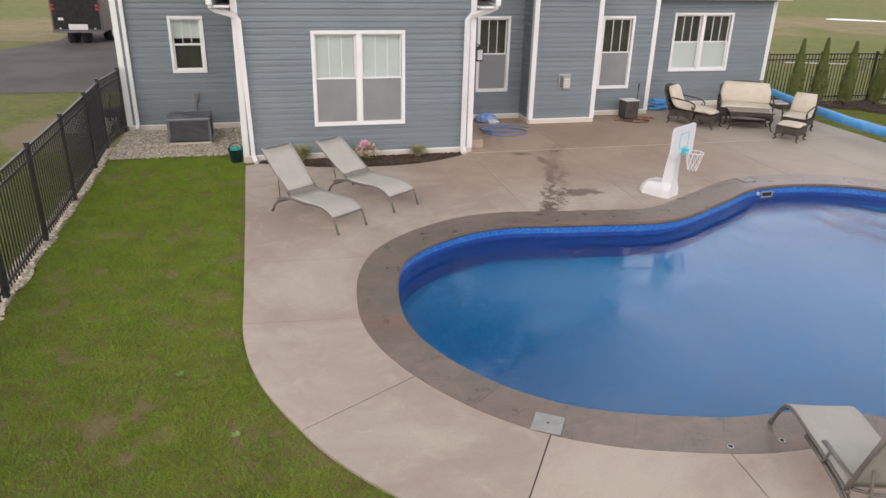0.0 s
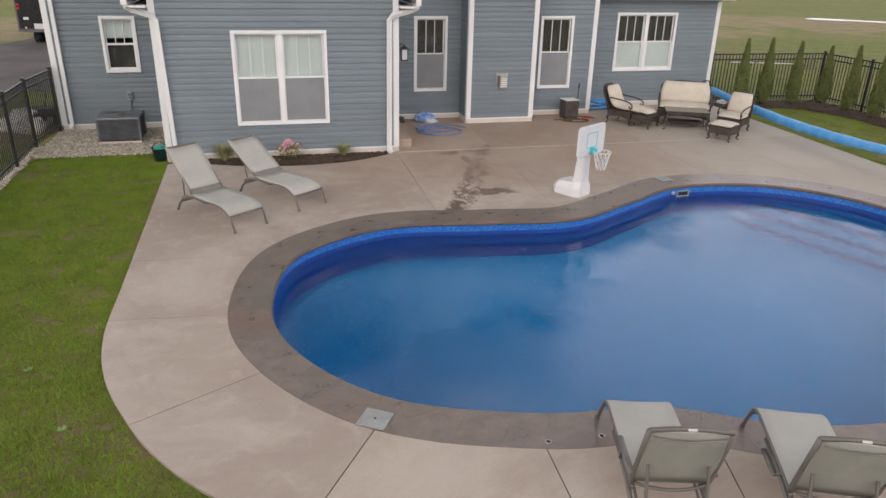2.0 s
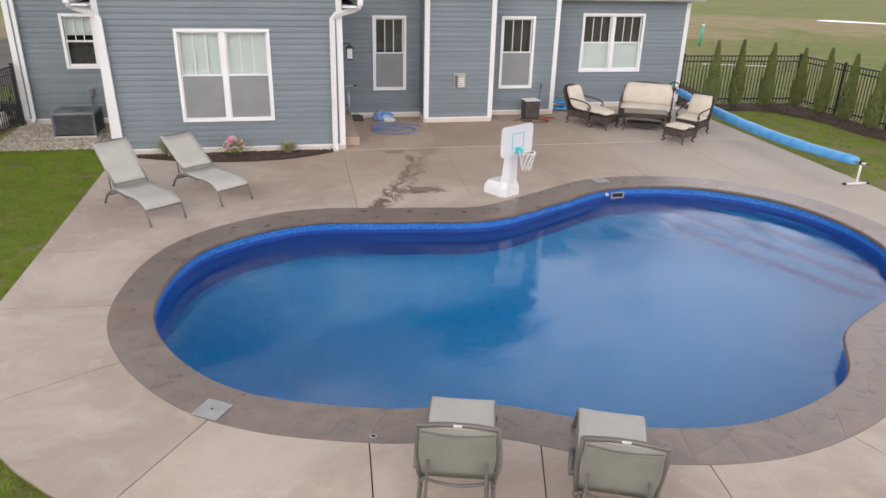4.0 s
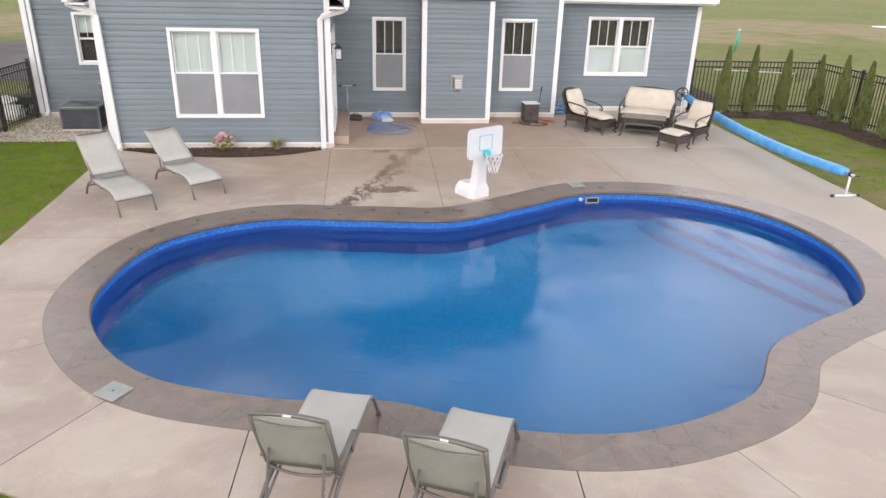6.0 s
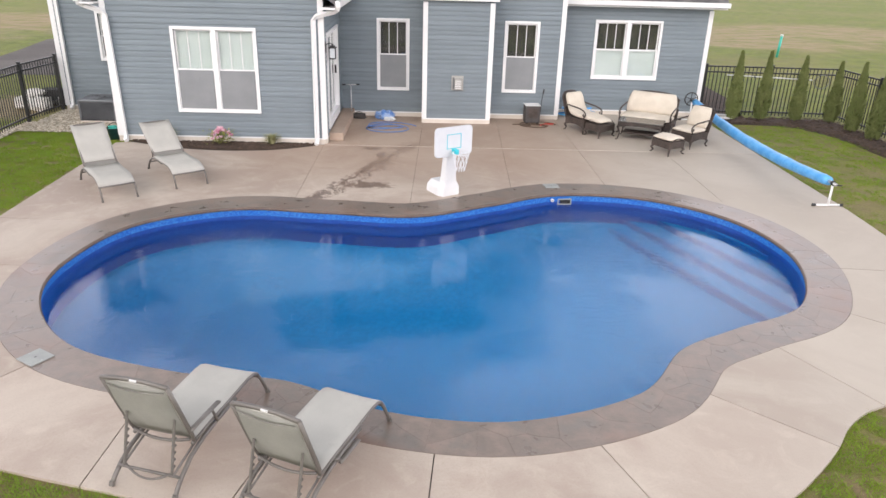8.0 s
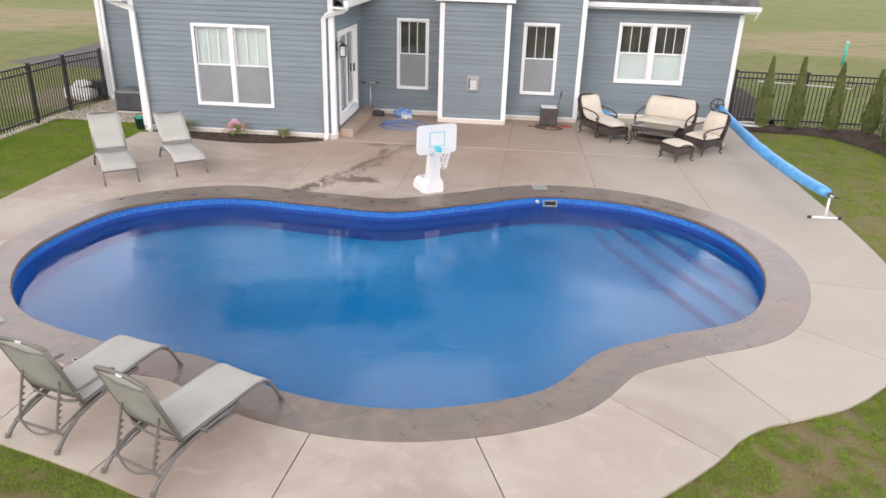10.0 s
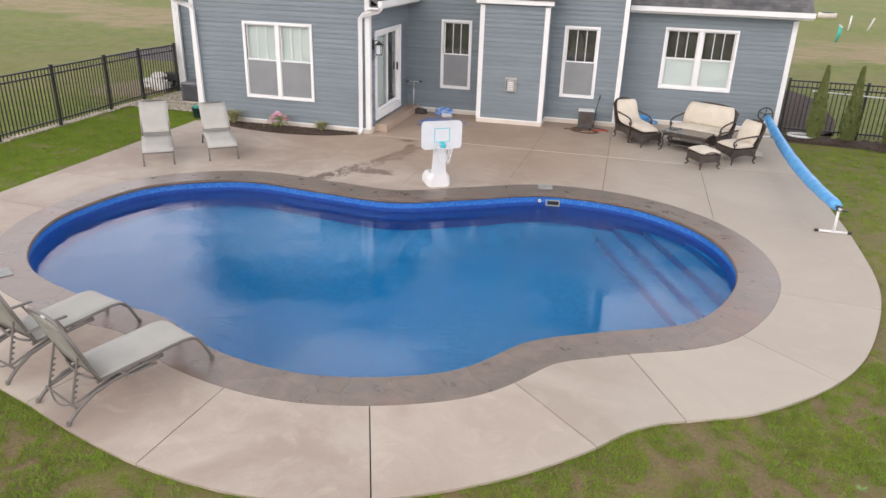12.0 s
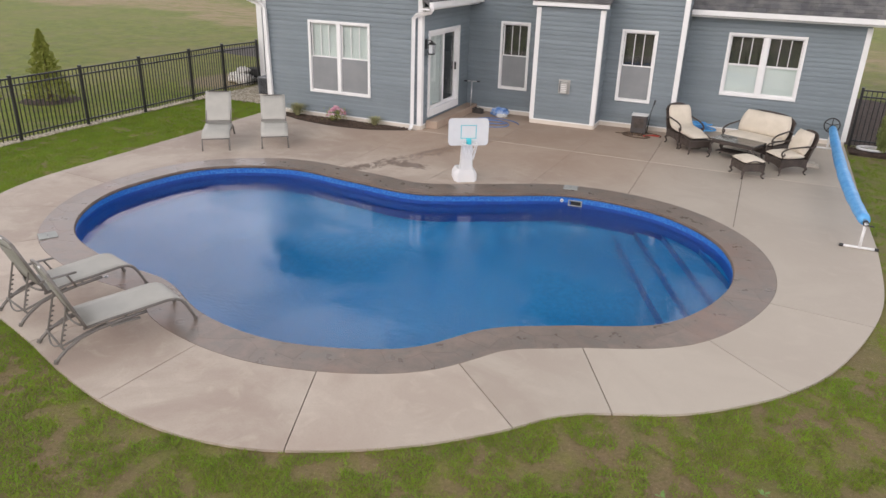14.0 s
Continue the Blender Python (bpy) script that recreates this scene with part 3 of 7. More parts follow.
patio = thing("patio", Matrix(), "pinkish tan concrete pool patio with saw-cut joints, damp near the house", "patio", kind="structure")
JOINTS = [((11.64, 6.24), (12.66, 5.36)), ((10.37, 5.40), (11.01, 4.15)), ((9.19, 4.43), (10.22, 3.49)), ((7.95, 3.58), (8.44, 2.28)), ((6.47, 3.5), (6.34, 2.08)),
          ((5.16, 4.05), (4.75, 2.5)), ((3.64, 4.27), (3.56, 2.85)), ((2.25, 4.78), (1.45, 3.55)), ((1.26, 5.90), (0.04, 5.22)), ((0.92, 7.22), (-0.5, 7.33)), ((0.95, 8.96), (-0.5, 9.03)),
          ((12.3, 7.57), (13.78, 7.43)), ((11.72, 17.9), (11.75, 10.5)), ((9.76, 17.9), (9.81, 11.2)), ((8.2, 16.9), (7.95, 10.8)), ((6.27, 16.3), (6.09, 10.1)), ((4.08, 14.4), (4.07, 10.3)),
          ((4.0, 13.93), (13.95, 13.88))]


M_JOINT = surf("joint_filler", (0.05, 0.042, 0.036), (0.07, 0.058, 0.05), 3, 50, 0.95, 0.3, world_space=True)


M_CAULK = surf("pale_caulk", (0.62, 0.54, 0.45), (0.55, 0.47, 0.39), 3, 60, 0.8, 0.2, world_space=True)


def build_patio():
    bm = filled([DECK, offset(COPING - 0.01)], 0.0)
    lines = []
    for a, b in JOINTS:
        a, b = Vector(a), Vector(b)
        d = (b - a).normalized()
        n = Vector((-d.y, d.x))
        half = 0.006 if min(a.y, b.y) < 9.4 else 0.0045 if a.x > 9 else 0.0028
        lines.append((a, b, d, n, half))
        for s in (-half, half):
            c = a + n * s
            bmesh.ops.bisect_plane(bm, geom=bm.verts[:] + bm.edges[:] + bm.faces[:], plane_co=(c.x, c.y, 0), plane_no=(n.x, n.y, 0), dist=1e-5)
    gone = []
    for f in bm.faces:
        c = f.calc_center_median().xy
        for a, b, d, n, half in lines:
            if abs((c - a).dot(n)) < half and -0.15 < (c - a).dot(d) < (b - a).length + 0.15:
                gone.append(f)
                break
    bmesh.ops.delete(bm, geom=gone, context="FACES")
    # split into the separate slabs
    todo = set(bm.faces)
    slabs = []
    while todo:
        stack, island = [todo.pop()], []
        while stack:
            f = stack.pop()
            island.append(f)
            for e in f.edges:
                for g in e.link_faces:
                    if g in todo:
                        todo.discard(g)
                        stack.append(g)
        slabs.append(island)
    for island in slabs:
        if sum(f.calc_area() for f in island) < 0.02:
            continue
        sb, at = bmesh.new(), {}
        for f in island:
            vs = []
            for v in f.verts:
                key = (round(v.co.x, 5), round(v.co.y, 5))
                if key not in at:
                    at[key] = sb.verts.new(v.co)
                vs.append(at[key])
            try:
                sb.faces.new(vs)
            except ValueError:
                pass
        part("slab", thicken(sb, 0.1), M_CONCRETE, patio)
    bm.free()
    a, b = JOINTS[-1]
    part("caulk_line", thicken(filled([[(a[0] + 0.12, a[1] - 0.008), (b[0] - 0.1, b[1] - 0.008), (b[0] - 0.1, b[1] + 0.008), (a[0] + 0.12, a[1] + 0.008)]], 0.003), 0.02), M_CAULK, patio, "pale caulked joint")
    part("joint_bed", filled([DECK, offset(COPING - 0.02)], -0.018), M_JOINT, patio)


build_patio()

coping = thing("coping", Matrix(), "grey-brown stamped flagstone coping round the pool", "pool coping", kind="structure")


def ring(prof):
    """A closed band round the pool: profile of (offset outwards, z)."""
    bm = bmesh.new()
    rows = [[bm.verts.new((p.x, p.y, z)) for p in offset(d)] for d, z in prof]
    for a, b in zip(rows, rows[1:]):
        for i in range(NE):
            j = (i + 1) % NE
            bm.faces.new((a[i], a[j], b[j], b[i]))
    bmesh.ops.recalc_face_normals(bm, faces=bm.faces)
    return bm


part("bed", ring([(0.03, -0.055), (0.0, -0.05), (-0.008, -0.03), (0.0, -0.008), (0.02, 0.0), (COPING - 0.02, 0.0), (COPING, -0.006), (COPING, -0.1)]), M_MORTAR, coping, smooth=True)


def on_ring(s, w):
    i = math.floor(s) % NE
    f = s - math.floor(s)
    p = edge[i].lerp(edge[(i + 1) % NE], f)
    n = out_n[i].lerp(out_n[(i + 1) % NE], f)
    return p + n * (w * wide(p) if w > 0.1 else w)


def build_flagstones():
    """Irregular flags: cells round scattered centres in the unrolled band."""
    rng = random.Random(4)
    length = NE * 0.12
    pitch = 0.40
    cols = round(length / pitch)
    seeds = []
    for i in range(cols):
        rows = (0.5,) if rng.random() < 0.25 else (0.25, 0.76)
        for r in rows:
            seeds.append(((i + 0.5 + rng.uniform(-0.42, 0.42) + (0.25 if r > 0.5 else -0.1)) * length / cols, COPING * (r + rng.uniform(-0.14, 0.14))))
    lo, hi = 0.010, COPING - 0.012
    for cx, cy in seeds:
        cell = [(cx - 0.6, lo), (cx + 0.6, lo), (cx + 0.6, hi), (cx - 0.6, hi)]
        for ox, oy in seeds:
            dx = (ox - cx + length / 2) % length - length / 2
            dy = oy - cy
            if abs(dx) > 1.2 or (dx == 0 and dy == 0):
                continue
            lim = (dx * dx + dy * dy) / 2
            out = []
            for k in range(len(cell)):
                (ax, ay), (bx, by) = cell[k - 1], cell[k]
                da, db = (ax - cx) * dx + (ay - cy) * dy - lim, (bx - cx) * dx + (by - cy) * dy - lim
                if (da < 0) != (db < 0):
                    f = da / (da - db)
                    out.append((ax + (bx - ax) * f, ay + (by - ay) * f))
                if db < 0:
                    out.append((bx, by))
            cell = out
        if len(cell) < 3:
            continue
        # finer outline, slightly wandering edges, joints left open
        fine = []
        for k in range(len(cell)):
            (ax, ay), (bx, by) = cell[k - 1], cell[k]
            n = max(1, round(math.hypot(bx - ax, by - ay) / 0.11))
            for i in range(n):
                fine.append((ax + (bx - ax) * i / n, ay + (by - ay) * i / n))
        pts = []
        for x, y in fine:
            w = y if y < lo + 1e-4 or y > hi - 1e-4 else y + 0.018 * noise.noise((x * 9, y * 9, 2.0))
            pts.append(on_ring(x / 0.12, w))
        mid_p = sum(pts, Vector((0, 0))) / len(pts)
        h = 0.0015 + rng.uniform(0.0, 0.001)
        bm = bmesh.new()
        topv, lowv = [], []
        for p in pts:
            d = (mid_p - p).normalized()
            q = p + d * 0.0004
            lowv.append(bm.verts.new((q.x, q.y, -0.002)))
            q = p + d * 0.0016
            topv.append(bm.verts.new((q.x, q.y, h)))
        bm.faces.new(topv)
        k = len(pts)
        for v in range(k):
            bm.faces.new((lowv[v], lowv[(v + 1) % k], topv[(v + 1) % k], topv[v]))
        bmesh.ops.recalc_face_normals(bm, faces=bm.faces)
        part("flagstone", bm, M_FLAG, coping)


build_flagstones()

pool = thing("pool", Matrix(), "freeform in-ground pool with blue vinyl liner and corner steps", "swimming pool", kind="structure")
DEEP, SHALLOW, LEDGE = -2.3, -1.45, -1.15


def floor_z(x):
    t = min(1, max(0, (x - 3.0) / 6.0))
    return DEEP + (SHALLOW - DEEP) * t * t * (3 - 2 * t)


def build_pool():
    part("liner_border", ring([(0.03, -0.05), (0.025, -0.16)]), M_BAND, pool, "pebble-patterned bright blue liner border", smooth=True)
    part("liner_track", ring([(0.03, -0.050), (0.012, -0.052), (0.012, -0.057), (0.03, -0.060)]), M_LID, pool)
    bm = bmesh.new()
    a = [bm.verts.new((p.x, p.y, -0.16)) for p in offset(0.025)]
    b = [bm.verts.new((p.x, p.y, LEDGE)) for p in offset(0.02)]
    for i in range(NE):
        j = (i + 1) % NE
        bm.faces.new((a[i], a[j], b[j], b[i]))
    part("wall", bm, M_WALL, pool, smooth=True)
    fl = filled([offset(0.02)], 0)
    for x in np.arange(1.6, 11.8, 0.4):
        bmesh.ops.bisect_plane(fl, geom=fl.verts[:] + fl.edges[:] + fl.faces[:], plane_co=(x, 0, 0), plane_no=(1, 0, 0), dist=1e-5)
    for y in np.arange(4.2, 10.8, 0.4):
        bmesh.ops.bisect_plane(fl, geom=fl.verts[:] + fl.edges[:] + fl.faces[:], plane_co=(0, y, 0), plane_no=(0, 1, 0), dist=1e-5)
    bmesh.ops.triangulate(fl, faces=fl.faces)
    rim = offset(0.02)
    for v in fl.verts:
        reach = min((v.co.xy - q).length for q in rim)
        v.co.z = max(floor_z(v.co.x), LEDGE - max(0, reach - 0.12) * 0.85)
    part("pool_floor", fl, M_LINER, pool, smooth=True)
    n = Vector((0.91, 0.415, 0)).normalized()
    for c, z in ((13.25, -1.20), (13.63, -0.95), (14.02, -0.70), (14.40, -0.46)):
        st = filled([offset(0.022)], z)
        bmesh.ops.bisect_plane(st, geom=st.verts[:] + st.edges[:] + st.faces[:], plane_co=n * c, plane_no=n, clear_inner=True, dist=1e-5)
        front = [v.co.copy() for v in st.verts if abs(v.co.dot(n) - c) < 1e-3]
        step = part("step", thicken(st, 0.26), M_LINER, pool)
        along = Vector((-n.y, n.x, 0))
        front.sort(key=lambda v: v.dot(along))
        a, b = front[0], front[-1]
        # dark face and edge laid over each step as painted shade
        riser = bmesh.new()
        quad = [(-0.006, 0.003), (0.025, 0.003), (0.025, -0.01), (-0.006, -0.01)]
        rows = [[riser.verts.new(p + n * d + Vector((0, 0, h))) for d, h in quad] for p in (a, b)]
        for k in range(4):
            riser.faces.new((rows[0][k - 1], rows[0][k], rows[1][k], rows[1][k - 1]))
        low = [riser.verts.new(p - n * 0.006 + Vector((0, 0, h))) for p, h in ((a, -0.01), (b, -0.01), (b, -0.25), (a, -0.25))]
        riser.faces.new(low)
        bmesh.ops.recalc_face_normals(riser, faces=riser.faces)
        part("riser", riser, M_RISER_SHADE, step, "riser and tread edge with shade in its dark blue")


build_pool()
wat = part("pool_water", filled([offset(0.02)], WATER_Z), M_WATER)
tagged(wat, "clear rippled blue pool water reflecting the sky and house", "water", kind="structure")
wat.visible_shadow = False

# ---- house ----
ROW = 0.114
XL, XB0, XB1, XM, XR = -3.0, -0.45, 4.12, 9.82, 13.86
YB, YM, YW, YC = 14.04, 17.05, 17.86, 16.35


def slices(lo, hi, cuts):
    out, at = [], lo
    for a, b in sorted(cuts):
        if a > at:
            out.append((at, min(a, hi)))
        at = max(at, b)
    if at < hi:
        out.append((at, hi))
    return out


def wall(name, m, length, z1, holes=(), label="blue-grey dutch-lap vinyl siding wall", z0=0.125):
    """A wall in its own plane: x along it, -y outwards. holes: x0, x1, z0, z1."""
    w = thing(name, m, label, "wall", kind="structure")
    bm = bmesh.new()
    zs = sorted({0.0, z1, *(h[2] for h in holes), *(h[3] for h in holes)})
    for a, b in zip(zs, zs[1:]):
        for s, e in slices(0, length, [(h[0], h[1]) for h in holes if h[2] < (a + b) / 2 < h[3]]):
            box(bm, s, e, 0.0, 0.15, a, b)
    part("sheathing", bm, M_DARK, w)
    part("foundation", boxed(0, length, -0.03, -0.002, -0.1, z0 - 0.03), M_BASE, w)
    part("starter_strip", boxed(0, length, -0.028, -0.002, z0 - 0.03, z0), M_WHITE, w)
    prof = ((0.026, 0.0), (0.022, 0.60), (0.008, 0.82), (0.002, 1.0))
    z = z0
    while z < z1 - 0.01:
        top = min(z + ROW, z1)
        bm = bmesh.new()
        cuts = sorted({z, top, *(v for h in holes for v in (h[2], h[3]) if z < v < top)})
        for a, b in zip(cuts, cuts[1:]):
            for s, e in slices(0, length, [(h[0], h[1]) for h in holes if h[2] < (a + b) / 2 < h[3]]):
                def out_at(q):
                    f = (q - z) / ROW
                    for (d0, f0), (d1, f1) in zip(prof, prof[1:]):
                        if f <= f1:
                            return d0 + (d1 - d0) * (f - f0) / (f1 - f0)
                    return prof[-1][0]
                levels = [a] + [z + f * ROW for _, f in prof if a + 1e-4 < z + f * ROW < b - 1e-4] + [b]
                cols = [[bm.verts.new((x, -out_at(q), q)) for q in levels] for x in (s, e)]
                for i in range(len(levels) - 1):
                    bm.faces.new((cols[0][i], cols[1][i], cols[1][i + 1], cols[0][i + 1]))
                back = [bm.verts.new((x, -0.001, a)) for x in (s, e)]
                bm.faces.new((back[0], back[1], cols[1][0], cols[0][0]))
        part("siding_board", bm, M_SIDING, w)
        z += ROW
    return w


def corner_board(x0, x1, y0, y1, z1, z0=0.1):
    ob = part("corner_trim", boxed(x0, x1, y0, y1, z0, z1, 0.006), M_WHITE)
    return tagged(ob, "white vinyl corner trim board", "trim", "corner trims", "structure")


WINDOWS = 0


def window(m, w, h, units=1, upper="dark", lower="grey", z_mid=0.5, gap=0.0):
    """A double-hung window, lower left corner of its casing at m; x along the wall, -y outwards."""
    global WINDOWS
    WINDOWS += 1
    kind = "twin double-hung" if units == 2 else "double-hung"
    words = {"white": "pale shade drawn", "dark": "dark glass", "grey": "grey insect screen"}
    ob = thing("window_%d" % WINDOWS, m, "white vinyl %s window, %s above, %s below" % (kind, words[upper], words[lower]), "window", kind="structure")
    c = 0.062
    bm = bmesh.new()
    box(bm, 0, w, -0.045, 0.0, 0, c, 0.004)
    box(bm, 0, w, -0.045, 0.0, h - c, h, 0.004)
    box(bm, 0, c, -0.043, 0.0, c, h - c)
    box(bm, w - c, w, -0.043, 0.0, c, h - c)
    part("window_frame", bm, M_VINYL, ob)
    uw = (w - 2 * c - (0.10 if units == 2 else 0)) / units
    for u in range(units):
        x0 = c + u * (uw + 0.10)
        x1 = x0 + uw
        if u:
            part("mullion", boxed(x0 - 0.10, x0, -0.04, 0.02, c, h - c), M_VINYL, ob)
        zm = h * z_mid
        for za, zb, y, what in ((c, zm + 0.02, 0.0, lower), (zm - 0.02, h - c, 0.03, upper)):
            bm = bmesh.new()
            s = 0.034
            box(bm, x0, x1, y, y + 0.03, za, za + s + 0.01)
            box(bm, x0, x1, y, y + 0.03, zb - s, zb)
            box(bm, x0, x0 + s, y + 0.001, y + 0.029, za + s, zb - s)
            box(bm, x1 - s, x1, y + 0.001, y + 0.029, za + s, zb - s)
            part("sash", bm, M_VINYL, ob)
            pane = part("pane", boxed(x0 + s - 0.004, x1 - s + 0.004, y + 0.012, y + 0.016, za + s, zb - s), M_GLASS, ob)
            pane.visible_shadow = False
            if what == "grey":
                part("insect_screen", boxed(x0 + 0.02, x1 - 0.02, y - 0.012, y - 0.008, za + 0.02, zb - 0.02), M_SHADE_GREY, ob, "grey insect screen")
            if what == "white":
                part("roller_shade", boxed(x0 + 0.01, x1 - 0.01, y + 0.05, y + 0.056, za + gap, zb), M_SHADE, ob, "pale drawn shade")
            # backing added so that the panes read dark grey, not black
            if what == "dark":
                part("pane_backing", boxed(x0 + 0.01, x1 - 0.01, y + 0.09, y + 0.1, za, zb), M_PANE_BACKING, ob, "dark sheet added behind the glass")
            if y:
                for k in (1, 2):
                    xm = x0 + s + (uw - 2 * s) * k / 3
                    part("muntin", boxed(xm - 0.009, xm + 0.009, y + 0.002, y + 0.011, za + s, zb - s), M_VINYL, ob)
    return ob


def hole(x0, z0, w, h, wall_x):
    return (x0 - wall_x + 0.03, x0 - wall_x + w - 0.03, z0 + 0.03, z0 + h - 0.03)


# bay, gable end towards the pool
W1 = (0.92, 0.655, 1.80, 1.81)
W2 = (5.07, 0.68, 0.83, 1.79)
W3 = (8.31, 0.685, 0.89, 1.79)
W4 = (10.79, 0.955, 1.79, 1.54)
W0 = (-1.92, 1.26, 0.73, 1.21)
H_BAY, H_MAIN = 3.25, 5.55
wall("wall_bay_front", pose(XB0, YB, 0), XB1 - XB0, H_BAY + 1.7, [hole(*W1[:2], W1[2], W1[3], XB0)])
wall("wall_bay_left", pose(XB0, YM, 0, 0, 0, -90), YM - YB, H_BAY)
DOOR = (14.38, 0.27, 1.93, 2.09)
wall("wall_bay_right", pose(XB1, YB, 0, 0, 0, 90), YM - YB, H_BAY, [(DOOR[0] - YB + 0.04, DOOR[0] - YB + DOOR[2] - 0.04, DOOR[1], DOOR[1] + DOOR[3] - 0.04)])
wall("wall_left", pose(XL, YM, 0), XB0 - XL, H_MAIN, [hole(W0[0], W0[1], W0[2], W0[3], XL)])
wall("wall_middle", pose(XB1, YM, 0), XM - XB1, H_MAIN, [hole(W2[0], W2[1], W2[2], W2[3], XB1), hole(W3[0], W3[1], W3[2], W3[3], XB1)])
wall("wall_chase_front", pose(6.27, YC, 0), 1.68, 3.04)
wall("wall_chase_left", pose(6.27, YM, 0, 0, 0, -90), YM - YC, 3.0)
wall("wall_chase_right", pose(7.95, YC, 0, 0, 0, 90), YM - YC, 3.0)
wall("wall_wing", pose(XM, YW, 0), XR - XM, 2.83, [hole(W4[0], W4[1], W4[2], W4[3], XM)])
wall("wall_middle_return", pose(XM, YM, 0, 0, 0, 90), YW - YM, H_MAIN)
for nm, x0, x1, y0, y1, zt in (("wall_north", XM + 0.01, XR, 27.0, 27.15, 2.78), ("wall_west", XL, XL + 0.15, 17.2, 28.14, H_MAIN), ("wall_east", XR - 0.15, XR, 17.98, 27.0, 2.78), ("wall_upper_east", XM - 0.15, XM, 17.98, 28.14, H_MAIN), ("wall_upper_north", XL, XM, 28.15, 28.3, H_MAIN)):
    tagged(part(nm, boxed(x0, x1, y0, y1, 0, zt), M_SIDING), "plain blue-grey house wall", "wall", kind="structure")
tagged(part("floor", boxed(XL + 0.16, XR - 0.16, 17.99, 26.9, 0.0, 0.2), M_BARK), "dark floor inside the house", "floor", kind="structure")
tagged(part("floor_bay", boxed(XB0 + 0.16, XB1 - 0.16, 14.2, 17.0, 0.0, 0.2), M_BARK), "dark floor inside the bay", "floor", kind="structure")
tagged(part("ceiling", boxed(XL + 0.16, XR - 0.16, 17.99, 26.8, 2.62, 2.7), M_WHITE), "plain white ceiling", "ceiling", kind="structure")
tagged(part("ceiling_bay", boxed(XB0 + 0.16, XB1 - 0.16, 14.2, 17.9, 2.9, 2.98), M_WHITE), "plain white ceiling of the bay", "ceiling", kind="structure")
window(pose(W1[0], YB - 0.01, W1[1]), W1[2], W1[3], 2, "white", "grey")
window(pose(W2[0], YM - 0.01, W2[1]), W2[2], W2[3], 1, "dark", "grey")
window(pose(W3[0], YM - 0.01, W3[1]), W3[2], W3[3], 1, "dark", "grey")
window(pose(W4[0], YW - 0.01, W4[1]), W4[2], W4[3], 2, "dark", "white")
window(pose(W0[0], YM - 0.01, W0[1]), W0[2], W0[3], 1, "white", "dark", gap=0.15)


def corners():
    t = 0.088
    for x, y, sx, zt in ((XB0, YB, 1, H_BAY), (XB1, YB, -1, H_BAY), (6.27, YC, 1, 2.93), (7.95, YC, -1, 2.93), (XL, YM, 1, H_MAIN), (XM, YM, -1, H_MAIN), (XR, YW, -1, 2.78)):
        xa, xb = (x - 0.03, x + t) if sx > 0 else (x - t, x + 0.03)
        corner_board(xa, xb, y - 0.032, y + 0.1, zt)


corners()


def build_door():
    d = thing("door_1", pose(XB1 + 0.01, DOOR[0], DOOR[1], 0, 0, 90), "white sliding glass patio door, half covered by a pale blind", "door", kind="structure")
    w, h, c = DOOR[2], DOOR[3], 0.075
    bm = bmesh.new()
    box(bm, 0, w, -0.05, 0.1, h - c, h, 0.004)
    box(bm, 0, w, -0.05, 0.1, -0.02, 0.16, 0.004)
    box(bm, 0, c, -0.048, 0.1, 0.16, h - c)
    box(bm, w - c, w, -0.048, 0.1, 0.16, h - c)
    part("door_frame", bm, M_VINYL, d)
    for x0, x1, y in ((c, w / 2 + 0.04, 0.0), (w / 2 - 0.04, w - c, 0.045)):
        bm = bmesh.new()
        s = 0.075
        box(bm, x0, x1, y, y + 0.04, 0.16, 0.16 + s)
        box(bm, x0, x1, y, y + 0.04, h - c - s, h - c)
        box(bm, x0, x0 + s, y + 0.001, y + 0.039, 0.16 + s, h - c - s)
        box(bm, x1 - s, x1, y + 0.001, y + 0.039, 0.16 + s, h - c - s)
        pn = part("door_panel", bm, M_VINYL, d)
        g = part("pane", boxed(x0 + s - 0.005, x1 - s + 0.005, y + 0.017, y + 0.023, 0.16 + s, h - c - s), M_GLASS, pn)
        g.visible_shadow = False
    part("blind", boxed(c + 0.03, w / 2, 0.10, 0.106, 0.2, h - 0.1), M_SHADE, d, "pale vertical blind")
    part("door_handle", boxed(w - c - 0.06, w - c - 0.035, 0.0, 0.045, 0.95, 1.15, 0.006), M_BLACK, d)
    tagged(part("door_step", boxed(XB1 + 0.035, XB1 + 0.35, DOOR[0] - 0.1, 17.02, 0.002, 0.19, 0.012), M_CONCRETE), "tan concrete step under the sliding door", "step", kind="structure")


build_door()


def slab_roof(name, corners_, thick, label):
    bm = bmesh.new()
    top = [bm.verts.new(c) for c in corners_]
    low = [bm.verts.new((c[0], c[1], c[2] - thick)) for c in corners_]
    bm.faces.new(top)
    bm.faces.new(list(reversed(low)))
    for i in range(len(top)):
        bm.faces.new((top[i - 1], low[i - 1], low[i], top[i]))
    bmesh.ops.recalc_face_normals(bm, faces=bm.faces)
    return tagged(part(name, bm, M_SHINGLE), label, "roof", kind="structure")


